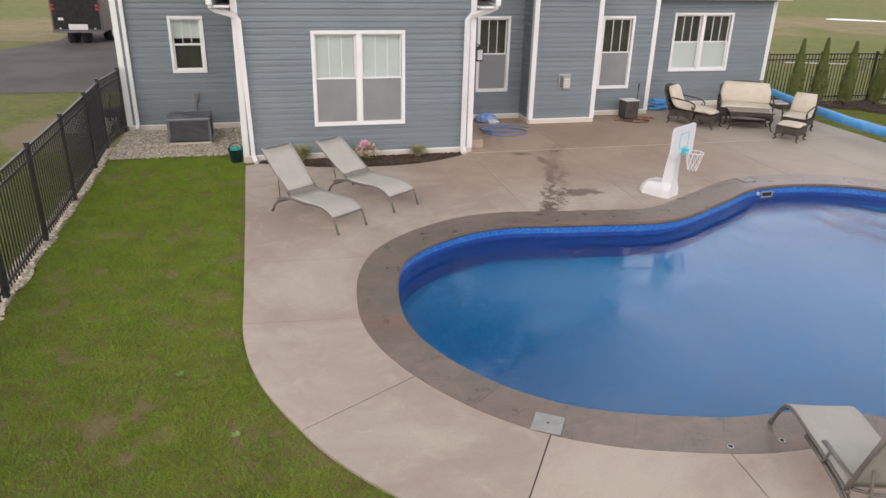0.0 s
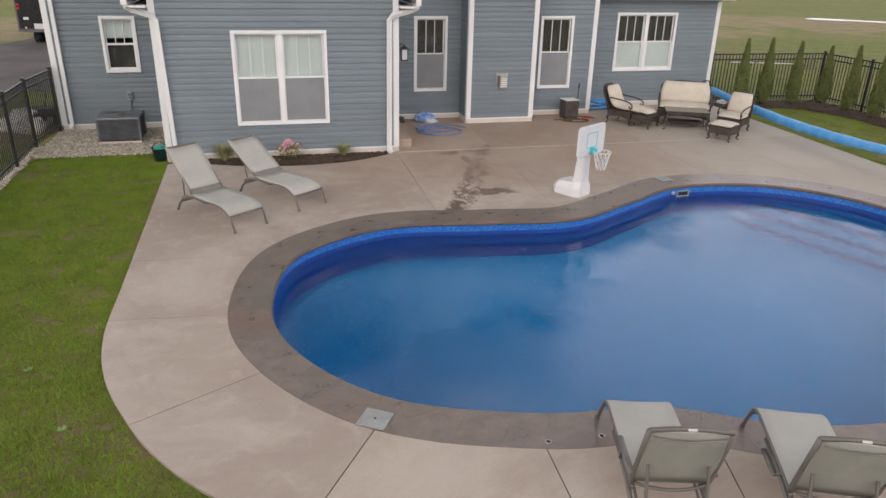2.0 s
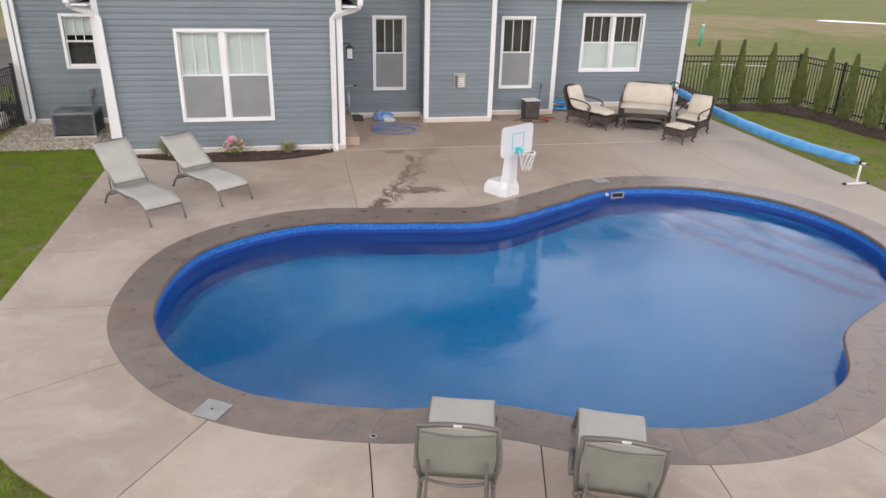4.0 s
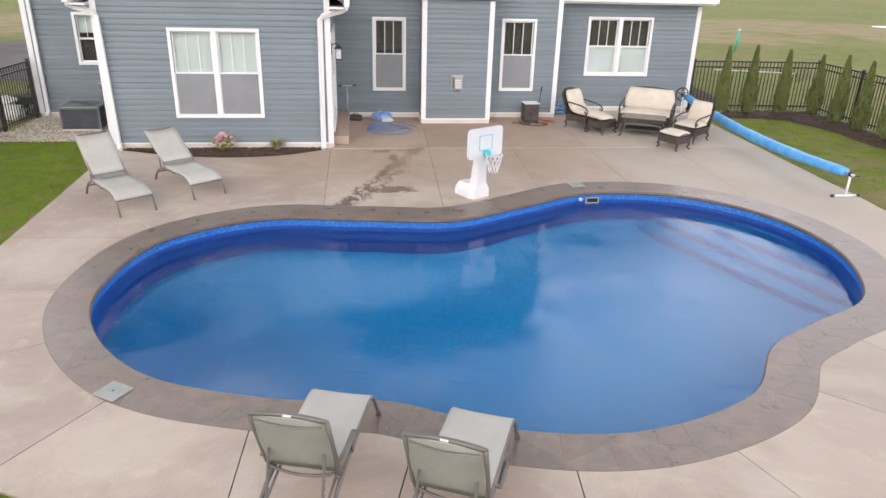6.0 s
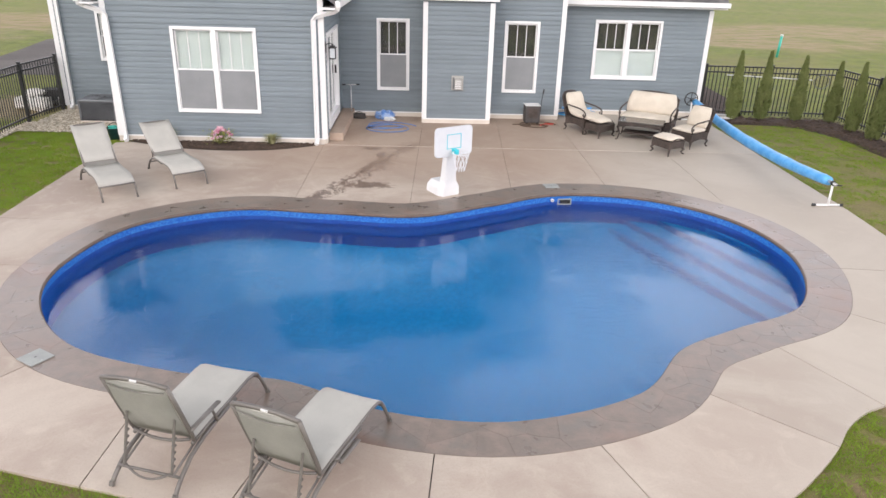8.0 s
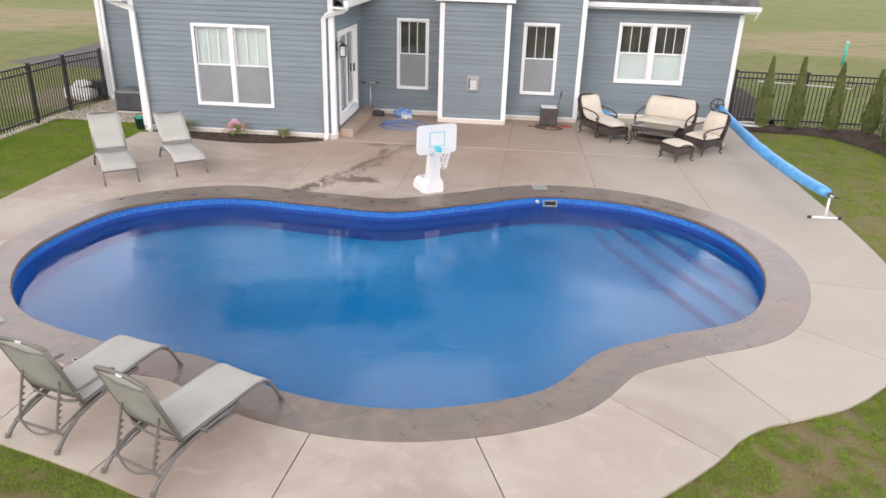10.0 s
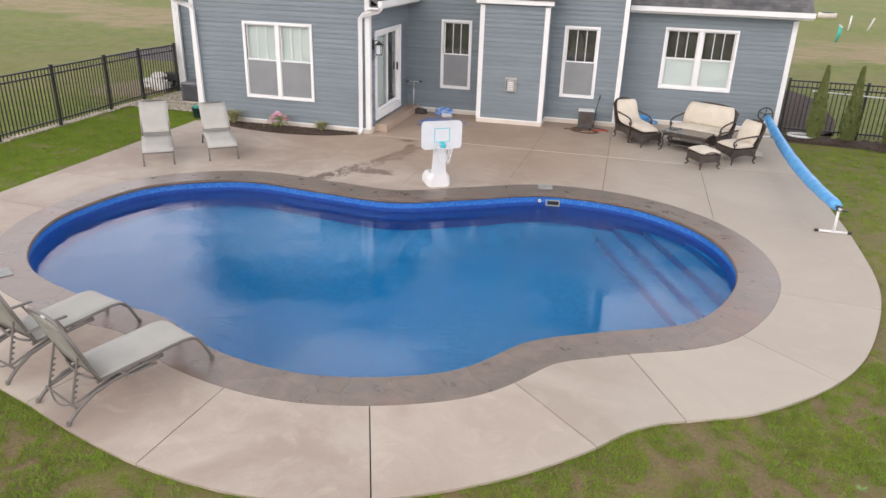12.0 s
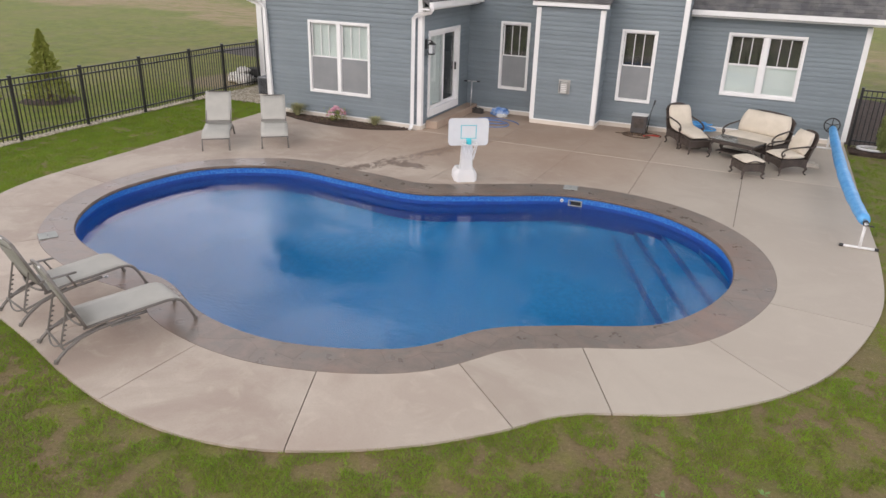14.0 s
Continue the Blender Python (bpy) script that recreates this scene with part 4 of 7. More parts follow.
def shingles(parent, x0, x1, y0, z0, slope, rows):
    """Courses of roof shingles near the eave; slope is rise over run."""
    ang = math.atan(slope)
    rng = random.Random(9)
    me = {}
    for k, w in enumerate((0.28, 0.33, 0.38)):
        me[k] = mesh_of("shingle", boxed(0, w - 0.006, 0, 0.2, 0, 0.012), M_SHINGLE)
    for r in range(rows):
        x = x0
        while x < x1 - 0.3:
            k = rng.randrange(3)
            y = y0 + r * 0.145 * math.cos(ang)
            ob = new("shingle", me[k])
            ob.parent = parent
            ob.matrix_basis = pose(x, y, z0 + (y - y0) * slope + 0.004 + 0.003 * (r % 2), math.degrees(ang) - 2.5)
            x += (0.28, 0.33, 0.38)[k]


# wing roof rises away from its eave; the main roof and the bay's gable stand above the view
E0 = YW - 0.28
wing_roof = slab_roof("roof_wing", [(XM + 0.02, E0, 3.01), (XR + 0.28, E0, 3.01), (XR + 0.28, 22.5, 6.29), (XM + 0.02, 22.5, 6.29)], 0.14, "grey asphalt shingle roof over the wing")
slab_roof("roof_wing_back", [(XM + 0.02, 22.5, 6.29), (XR + 0.28, 22.5, 6.29), (XR + 0.28, 27.4, 3.01), (XM + 0.02, 27.4, 3.01)], 0.14, "grey asphalt shingle roof behind the wing")
shingles(wing_roof, XM + 0.05, XR + 0.26, E0 + 0.01, 3.015, 0.667, 5)
slab_roof("roof_main", [(XL - 0.3, 16.5, 5.70), (XM + 0.3, 16.5, 5.70), (XM + 0.3, 22.6, 10.58), (XL - 0.3, 22.6, 10.58)], 0.16, "grey asphalt shingle main roof")
slab_roof("roof_main_back", [(XL - 0.3, 22.6, 10.58), (XM + 0.3, 22.6, 10.58), (XM + 0.3, 28.7, 5.70), (XL - 0.3, 28.7, 5.70)], 0.16, "grey asphalt shingle main roof, far slope")
for nm, xa in (("gable_west", XL), ("gable_east", XM - 0.15)):
    bm = bmesh.new()
    tri = [[bm.verts.new((x, y, z)) for y, z in ((17.2, H_MAIN), (28.14, H_MAIN), (22.6, 10.2))] for x in (xa, xa + 0.15)]
    bm.faces.new(tri[0])
    bm.faces.new(list(reversed(tri[1])))
    for k in range(3):
        bm.faces.new((tri[0][k - 1], tri[1][k - 1], tri[1][k], tri[0][k]))
    bmesh.ops.recalc_face_normals(bm, faces=bm.faces)
    tagged(part(nm, bm, M_SIDING), "blue-grey siding gable under the main roof", "wall", kind="structure")
XC = (XB0 + XB1) / 2
slab_roof("roof_bay_left", [(XB0 - 0.32, 13.75, 3.12), (XC, 13.75, 5.0), (XC, YM - 0.02, 5.0), (XB0 - 0.32, YM - 0.02, 3.12)], 0.14, "grey asphalt shingle roof of the bay, one slope")
slab_roof("roof_bay_right", [(XC, 13.75, 5.0), (XB1 + 0.32, 13.75, 3.12), (XB1 + 0.32, YM - 0.02, 3.12), (XC, YM - 0.02, 5.0)], 0.14, "grey asphalt shingle roof of the bay, other slope")
slab_roof("roof_chase", [(6.12, YC - 0.15, 3.14), (8.1, YC - 0.15, 3.14), (8.1, YM - 0.02, 3.4), (6.12, YM - 0.02, 3.4)], 0.06, "small grey shingle roof over the chimney chase")


def eave(name, x0, x1, y0, y1, z0, z1, label="white eave gutter and fascia"):
    bm = bmesh.new()
    box(bm, x0, x1, y0, y1, z0, z1, 0.008)
    ob = part(name, bm, M_WHITE)
    return tagged(ob, label, "gutter", "eave gutters", "structure")


eave("gutter", XM + 0.04, XR + 0.30, E0 - 0.11, E0 - 0.004, 2.88, 3.0)
eave("fascia", XM + 0.04, XR + 0.28, E0 + 0.0, YW - 0.03, 2.83, 2.865, "white soffit under the wing's eave")
eave("frieze", 6.15, 8.07, YC - 0.13, YC - 0.035, 2.97, 3.075, "white trim under the chase roof")
for xa, xb in ((XB0 - 0.43, XB0 - 0.325), (XB1 + 0.325, XB1 + 0.43)):
    eave("gutter", xa, xb, 13.75, YM - 0.05, 2.93, 3.06)
for xa, xb in ((XB0 - 0.32, XB0 - 0.035), (XB1 + 0.035, XB1 + 0.32)):
    eave("soffit", xa, xb, 13.78, YM - 0.05, 2.88, 2.92, "white soffit under the bay's eave")


def rect_pipe(name, pts, label):
    bm = bmesh.new()
    tube(bm, pts, 0.055, 4)
    ob = part(name, bm, M_WHITE)
    return tagged(ob, label, "downspout", "downspouts", "structure")


YD = YB - 0.10
rect_pipe("downspout", [(XB0 - 0.37, 13.84, 2.98), (XB0 - 0.37, 13.84, 2.90), (XB0 - 0.30, YD, 2.84), (XB0 + 0.04, YD, 2.74), (XB0 + 0.10, YD, 2.66), (XB0 + 0.16, YD, 0.16), (XB0 + 0.18, YD - 0.03, 0.09), (XB0 + 0.21, YD - 0.14, 0.03)], "white downspout on the bay's front with an elbow at its top")
rect_pipe("downspout", [(XB1 + 0.37, 13.84, 2.98), (XB1 + 0.37, 13.84, 2.90), (XB1 + 0.28, YD, 2.84), (XB1 - 0.10, YD, 2.74), (XB1 - 0.17, YD, 2.66), (XB1 - 0.19, YD, 0.16), (XB1 - 0.19, YD - 0.03, 0.09), (XB1 - 0.19, YD - 0.12, 0.03)], "white downspout beside the patio corner of the bay")
rect_pipe("downspout", [(XL + 0.20, YM - 0.09, 5.4), (XL + 0.20, YM - 0.09, 0.16), (XL + 0.2, YM - 0.2, 0.06)], "white downspout beside the gravel bed")

# ---- sun loungers ----
def lounger(m, lean, label, back=0.82):
    """Origin on the ground under the hinge; the foot end points along +x."""
    ob = thing("sun_lounger", m, label, "sun lounger", "sun loungers")
    H, HW = 0.35, 0.285
    bx, bz = -back * math.cos(radians(lean)), back * math.sin(radians(lean))
    # sling: seat with a waterfall foot, back taut between its bars
    seat_prof = [(0.03, H + 0.012), (0.2, H - 0.004), (0.45, H - 0.002), (0.65, H + 0.012), (0.80, H + 0.006), (0.92, H - 0.032), (1.02, H - 0.095)]
    part("seat_sling", sheet(seat_prof, -HW - 0.010, HW + 0.010, 0.006, crown=0.010, cols=6), M_SLING, ob, smooth=True)
    part("back_sling", sheet([(bx * f, H + bz * f + 0.028) for f in (1.0, 0.8, 0.6, 0.4, 0.2, 0.07)], -HW - 0.004, HW + 0.004, 0.006, crown=0.008, cols=6), M_SLING, ob, smooth=True)
    for s in (-1, 1):
        y = s * HW
        rail = [(0.03, y, H - 0.008)] + [(x, y, z - 0.02) for x, z in seat_prof[1:]] + [(1.06, y, 0.17), (1.12, y, 0.0)]
        part("side_rail", tubed(rail, 0.016, 8), M_TAUPE, ob, smooth=True)
        rear = [(0.40, y * 0.98, H - 0.05), (0.12, y * 0.99, H - 0.035), (-0.10, y * 1.0, H - 0.06), (-0.26, y * 1.02, H - 0.14), (-0.36, y * 1.03, H - 0.24), (-0.42, y * 1.04, 0.0)]
        part("leg", tubed(rear, 0.018, 8), M_TAUPE, ob, smooth=True)
        part("back_bar", tubed([(0.02, y * 0.95, H), (bx * 0.5, y * 0.95, H + bz * 0.5), (bx, y * 0.95, H + bz)], 0.018, 8), M_TAUPE, ob, smooth=True)
        for fx in (1.12, -0.42):
            part("foot_cap", tubed([(fx, y * (1 if fx > 0 else 1.04), 0.0), (fx - 0.004 * (1 if fx > 0 else -1), y * (1 if fx > 0 else 1.04), 0.03)], 0.021, 8), M_TAUPE, ob)
        # notched rack behind the back, and its prop
        part("rack", tubed([(-0.05, y * 0.82, H - 0.07), (-0.22, y * 0.82, H - 0.09), (-0.36, y * 0.82, H - 0.14)], 0.012, 6), M_TAUPE, ob, smooth=True)
        part("prop", tubed([(bx * 0.52, y * 0.78, H + bz * 0.52 - 0.01), (-0.30, y * 0.78, H - 0.10)], 0.010, 6), M_TAUPE, ob, smooth=True)
    part("top_bar", tubed(arc((bx, -HW * 0.95, H + bz), (bx, HW * 0.95, H + bz), (0.01, 0, 0.012)), 0.018, 8), M_TAUPE, ob, smooth=True)
    part("hem", tubed(arc((bx * 0.9 - 0.012, -HW * 0.9, H + bz * 0.9 - 0.012), (bx * 0.9 - 0.012, HW * 0.9, H + bz * 0.9 - 0.012), (0.01, 0, -0.02)), 0.007, 6), M_SLINGBACK, ob, smooth=True)
    part("lower_bar", tubed(arc((0.0, -HW * 0.93, H + 0.0), (0.0, HW * 0.93, H + 0.0), (-0.015, 0, -0.03)), 0.013, 6), M_TAUPE, ob, smooth=True)
    # dark strip put in for the shaded gap between seat and back
    part("hinge_gap_shade", sheet([(-0.055, H + 0.058), (0.035, H + 0.006)], -HW * 0.9, HW * 0.9, 0.006), M_SLINGBACK, ob)
    part("foot_bar", tubed([(1.035, -HW, H - 0.11), (1.035, HW, H - 0.11)], 0.014, 6), M_TAUPE, ob, smooth=True)
    part("cross_bar", tubed([(-0.30, -HW, H - 0.18), (-0.30, HW, H - 0.18)], 0.013, 6), M_TAUPE, ob, smooth=True)
    part("cross_bar", tubed([(0.42, -HW * 0.98, H - 0.05), (0.42, HW * 0.98, H - 0.05)], 0.013, 6), M_TAUPE, ob, smooth=True)
    part("stay", tubed(arc((-0.33, -HW * 0.8, H - 0.14), (-0.33, HW * 0.8, H - 0.14), (-0.06, 0, -0.06)), 0.009, 6), M_TAUPE, ob, smooth=True)
    part("label", boxed(bx - 0.012, bx + 0.012, -0.03, 0.03, H + bz + 0.012, H + bz + 0.024), M_LABEL, ob, "small white label")
    return ob


far_label = "taupe sling sun lounger, %s, on the patio"
lounger(pose(0.48, 10.88, 0.0, 0, 0, -54.0), 45, far_label % "back steeply raised", 0.86)
lounger(pose(1.44, 11.67, 0.0, 0, 0, -53.0), 34, far_label % "back half raised", 0.85)


def near_lounger(m, label, arms_up):
    """The armed loungers at the near coping: origin on the ground under the seat, foot end along +x."""
    ob = thing("sun_lounger", m, label, "sun lounger", "sun loungers")
    HW, hx, hz, bx, bz = 0.272, -0.15, 0.325, -0.40, 0.98
    BW = 0.288
    prof = [(hx + 0.02, hz), (0.10, hz + 0.012), (0.40, hz + 0.018), (0.62, hz + 0.026), (0.76, hz + 0.030), (0.86, hz + 0.016), (0.93, hz - 0.02), (0.975, hz - 0.065)]
    part("seat_sling", sheet(prof, -HW, HW, 0.007, crown=0.008, cols=6), M_SLING, ob, smooth=True)

    def on_back(f, out=0.0):
        dx, dz = bx - hx, bz - hz
        q = math.hypot(dx, dz)
        return hx + dx * f + out * dz / q, hz + dz * f - out * dx / q
    part("back_sling", sheet([on_back(f, 0.012 - 0.02 * math.sin(f * math.pi)) for f in (0.99, 0.85, 0.7, 0.55, 0.4, 0.25, 0.12, 0.02)], -BW + 0.010, BW - 0.010, 0.006, crown=0.006, cols=6), M_SLING, ob, smooth=True)
    # extra dark sheet puts the shade on the back's rear side into its colour
    part("shaded_back", sheet([on_back(f, 0.002 - 0.02 * math.sin(f * math.pi)) for f in (0.97, 0.8, 0.6, 0.4, 0.2, 0.05)], -BW + 0.02, BW - 0.02, 0.003, cols=2), M_SHADED_SLING, ob, "darker sheet for the shaded rear of the sling", True)
    for s in (-1, 1):
        y = s * HW
        rail = [(hx - 0.02, y, hz - 0.03)] + [(x, y, z - 0.02) for x, z in prof[1:-1]] + [(0.985, y * 1.02, 0.20), (1.03, y * 1.05, 0.10), (1.07, y * 1.08, 0.0)]
        part("side_rail", tubed(rail, 0.017, 8), M_TAUPE, ob, smooth=True)
        rear = [(0.52, y * 1.0, hz - 0.045), (0.22, y * 1.01, hz - 0.055), (-0.02, y * 1.02, hz - 0.075), (-0.22, y * 1.03, hz - 0.12), (-0.37, y * 1.05, 0.125), (-0.45, y * 1.06, 0.06), (-0.50, y * 1.07, 0.0)]
        part("leg", tubed(rear, 0.020, 8), M_TAUPE, ob, smooth=True)
        part("back_bar", tubed([(on_back(-0.04)[0], y, on_back(-0.04)[1]), (on_back(0.12)[0], s * BW, on_back(0.12)[1]), (on_back(0.5)[0], s * BW, on_back(0.5)[1]), (bx, s * BW, bz)], 0.019, 8), M_TAUPE, ob, smooth=True)
        for fx, k in ((1.07, 1.08), (-0.50, 1.07)):
            part("foot_cap", tubed([(fx, y * k, 0.0), (fx - 0.012 * (1 if fx > 0 else -1), y * k, 0.035)], 0.024, 8), M_TAUPE, ob)
        # notched prop from the back down to the stay
        hi_, lo_ = on_back(0.42, -0.02), (-0.40, 0.16)
        bm = tubed([(hi_[0], y * 0.80, hi_[1]), (lo_[0], y * 0.80, lo_[1])], 0.012, 6)
        for k in range(5):
            f = 0.38 + 0.13 * k
            x, z = hi_[0] + (lo_[0] - hi_[0]) * f, hi_[1] + (lo_[1] - hi_[1]) * f
            box(bm, x + 0.004, x + 0.034, y * 0.80 - 0.008, y * 0.80 + 0.008, z - 0.008, z + 0.008)
        part("notched_prop", bm, M_TAUPE, ob)
        part("rack", tubed([(0.10, y * 0.86, hz - 0.06), (-0.12, y * 0.86, hz - 0.10), (-0.40, y * 0.86, 0.15)], 0.012, 6), M_TAUPE, ob, smooth=True)
        if arms_up:
            arm = part("armrest", tubed([(-0.21, y * 1.10, 0.455), (-0.02, y * 1.15, 0.472), (0.21, y * 1.13, 0.462)], 0.026, 8, flat=0.45), M_TAUPE, ob, smooth=True)
            part("arm_post", tubed([(0.10, y * 1.13, 0.458), (0.19, y * 1.07, hz - 0.05)], 0.013, 6), M_TAUPE, arm, smooth=True)
        else:
            arm = part("armrest", tubed([(0.10, y * 1.14, hz - 0.075), (0.26, y * 1.16, hz - 0.068), (0.42, y * 1.14, hz - 0.078)], 0.026, 8, flat=0.45), M_TAUPE, ob, "armrest folded down beside the rail", True)
            part("arm_post", tubed([(0.12, y * 1.13, hz - 0.07), (0.06, y * 1.02, hz - 0.02)], 0.013, 6), M_TAUPE, arm, smooth=True)
    part("top_bar", tubed(arc((bx, -BW, bz), (bx, BW, bz), (0.012, 0, 0.014)), 0.019, 8), M_TAUPE, ob, smooth=True)
    px, pz = on_back(0.93, -0.022)
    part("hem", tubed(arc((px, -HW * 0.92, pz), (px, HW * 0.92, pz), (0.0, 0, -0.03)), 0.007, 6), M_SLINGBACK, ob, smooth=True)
    px, pz = on_back(0.04, -0.02)
    part("lower_bar", tubed(arc((px, -HW * 0.97, pz), (px, HW * 0.97, pz), (-0.03, 0, -0.03)), 0.013, 6), M_TAUPE, ob, smooth=True)
    part("foot_bar", tubed([(0.985, -HW, 0.22), (0.985, HW, 0.22)], 0.014, 6), M_TAUPE, ob, smooth=True)
    part("cross_bar", tubed([(-0.40, -HW * 1.04, 0.135), (-0.40, HW * 1.04, 0.135)], 0.013, 6), M_TAUPE, ob, smooth=True)
    part("cross_bar", tubed([(0.30, -HW, hz - 0.05), (0.30, HW, hz - 0.05)], 0.013, 6), M_TAUPE, ob, smooth=True)
    part("stay", tubed(arc((-0.39, -HW * 0.80, 0.16), (-0.39, HW * 0.80, 0.16), (-0.05, 0, -0.07)), 0.010, 6), M_TAUPE, ob, smooth=True)
    part("label", boxed(bx - 0.014, bx + 0.010, -0.03, 0.03, bz + 0.012, bz + 0.026), M_LABEL, ob, "small white label")
    return ob


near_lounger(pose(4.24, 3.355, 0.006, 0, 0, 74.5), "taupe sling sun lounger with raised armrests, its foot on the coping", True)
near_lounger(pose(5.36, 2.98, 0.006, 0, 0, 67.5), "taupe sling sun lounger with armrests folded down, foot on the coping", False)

# ---- poolside basketball hoop ----
def hoop(m):
    ob = thing("basketball_hoop", m, "white plastic poolside basketball hoop with teal rim", "basketball hoop")
    bm = bmesh.new()
    low = [(-0.42, -0.10), (-0.30, -0.22), (0.08, -0.23), (0.19, -0.17), (0.19, 0.17), (0.08, 0.23), (-0.30, 0.22), (-0.42, 0.10)]
    a = [bm.verts.new((x, y, 0)) for x, y in low]
    b = [bm.verts.new((x * 0.985, y * 0.98, 0.10 if x < -0.4 else 0.13 if x < 0 else 0.15)) for x, y in low]
    c = [bm.verts.new((x * 0.86 + 0.01, y * 0.72, 0.20 if x < -0.4 else 0.235 if x < 0 else 0.25)) for x, y in low]
    for p, q in ((a, b), (b, c)):
        for i in range(8):
            bm.faces.new((p[i - 1], p[i], q[i], q[i - 1]))
    bm.faces.new(c)
    bm.faces.new(list(reversed(a)))
    bmesh.ops.bevel(bm, geom=bm.edges[:], offset=0.010, segments=2, affect="EDGES")
    bmesh.ops.recalc_face_normals(bm, faces=bm.faces)
    part("base", bm, M_PLASTIC, ob)
    bm = bmesh.new()
    secs = [(0.07, 0.15, 0.10, 0.16), (0.08, 0.118, 0.09, 0.30), (0.09, 0.108, 0.08, 0.55), (0.11, 0.10, 0.07, 0.78), (0.14, 0.095, 0.05, 1.0)]
    rings = []
    for x, hw, hd, z in secs:
        rings.append([bm.verts.new((x + sx * hd, sy * hw, z)) for sx, sy in ((-1, -1), (1, -1), (1, 1), (-1, 1))])
    for p, q in zip(rings, rings[1:]):
        for i in range(4):
            bm.faces.new((p[i - 1], p[i], q[i], q[i - 1]))
    bm.faces.new(rings[-1])
    bmesh.ops.bevel(bm, geom=bm.edges[:], offset=0.015, segments=2, affect="EDGES")
    bmesh.ops.recalc_face_normals(bm, faces=bm.faces)
    part("stem", bm, M_PLASTIC, ob)
    bx = 0.21
    bm = bmesh.new()
    r, hw, z0, z1 = 0.07, 0.385, 0.75, 1.27
    pts = []
    for cy, cz, q0 in ((hw - r, z1 - r, 0), (-hw + r, z1 - r, 90), (-hw + r, z0 + r, 180), (hw - r, z0 + r, 270)):
        pts += [(cy + r * math.cos(radians(q0 + k * 22.5)), cz + r * math.sin(radians(q0 + k * 22.5))) for k in range(5)]
    f0 = [bm.verts.new((bx + 0.02, y, z)) for y, z in pts]
    f1 = [bm.verts.new((bx - 0.02, y, z)) for y, z in pts]
    bm.faces.new(f0)
    bm.faces.new(list(reversed(f1)))
    for i in range(len(pts)):
        bm.faces.new((f0[i - 1], f1[i - 1], f1[i], f0[i]))
    bmesh.ops.recalc_face_normals(bm, faces=bm.faces)
    board = part("backboard", bm, M_PLASTIC, ob)
    bm = bmesh.new()
    t, q, za, zb = 0.012, 0.15, 0.885, 1.145
    for y0, y1, a0, a1 in ((-q, q, za, za + t), (-q, q, zb - t, zb), (-q, -q + t, za, zb), (q - t, q, za, zb)):
        box(bm, bx + 0.021, bx + 0.025, y0, y1, a0, a1)
    part("target_square", bm, M_TEAL, board, "teal painted square")
    part("bracket", boxed(bx + 0.02, bx + 0.12, -0.045, 0.045, 0.79, 0.885, 0.008), M_TEAL, ob, "teal rim bracket")
    rc, rr, rz = bx + 0.24, 0.145, 0.85
    part("rim", tubed([(rc + rr * math.cos(k * math.pi / 12), rr * math.sin(k * math.pi / 12), rz) for k in range(24)], 0.009, 6, True), M_PLASTIC, ob, smooth=True)
    bm = bmesh.new()
    nn = 10
    for k in range(nn):
        for s in (1, -1):
            pts = []
            for i in range(6):
                f = i / 5
                q = 2 * math.pi * (k + s * f * 1.5) / nn
                rad = rr * (1 - 0.5 * f)
                pts.append((rc + rad * math.cos(q), rad * math.sin(q), rz - 0.31 * f))
            tube(bm, pts, 0.0045, 4)
    part("net", bm, M_NET, ob, "white cord net")
    return ob


hoop(pose(6.72, 10.68, 0.0, 0, 0, -58))

# ---- fences ----
PICKET = mesh_of("picket", boxed(-0.009, 0.009, -0.009, 0.009, 0.06, 1.30), M_BLACK)


def fence_run(fence, a, b, top, ends=(True, True)):
    a, b = Vector(a), Vector(b)
    d = b - a
    L = d.length
    rot = Matrix.Rotation(math.atan2(d.y, d.x), 4, "Z")
    base = Matrix.Translation((a.x, a.y, 0)) @ rot
    for z in (top - 0.02, top - 0.17, 0.13):
        ob = part("rail", boxed(0.0, L, -0.018, 0.018, z - 0.018, z + 0.018, 0.004), M_BLACK, fence)
        ob.matrix_basis = base
    n = round(L / 0.105)
    for i in range(1, n):
        ob = new("picket", PICKET)
        ob.parent = fence
        ob.matrix_basis = base @ Matrix.Translation((L * i / n, 0, -0.03)) @ Matrix.Diagonal((1, 1, (top - 0.02) / 1.27, 1))
    for p, on in ((a, ends[0]), (b, ends[1])):
        if on:
            bm = boxed(-0.03, 0.03, -0.03, 0.03, -0.1, top + 0.03, 0.004)
            box(bm, -0.036, 0.036, -0.036, 0.036, top + 0.03, top + 0.05, 0.004)
            ob = part("post", bm, M_BLACK, fence)
            ob.matrix_basis = Matrix.Translation((p.x, p.y, 0)) @ rot


fl = thing("fence", Matrix(), "black aluminium picket fence along the lawn", "fence", "garden fences")
LEFT = [(-3.14, 3.1), (-3.14, 4.93), (-3.14, 6.75), (-3.14, 8.57), (-3.14, 10.38), (-3.14, 12.21), (-3.16, 14.06), (-3.2, 15.5), (-3.06, 16.95)]
for i, (p, q) in enumerate(zip(LEFT, LEFT[1:])):
    fence_run(fl, p, q, 1.37, (True, i == len(LEFT) - 2))
fr = thing("fence", Matrix(), "black aluminium picket fence behind the arborvitae", "fence", "garden fences")
RIGHT = [(14.0, 18.0), (15.8, 17.95), (17.65, 17.88), (17.78, 16.2), (17.86, 14.4), (17.9, 12.57), (17.95, 10.74), (18.0, 8.9), (18.0, 7.1)]
for i, (p, q) in enumerate(zip(RIGHT, RIGHT[1:])):
    fence_run(fr, p, q, 1.37, (True, i == len(RIGHT) - 2))

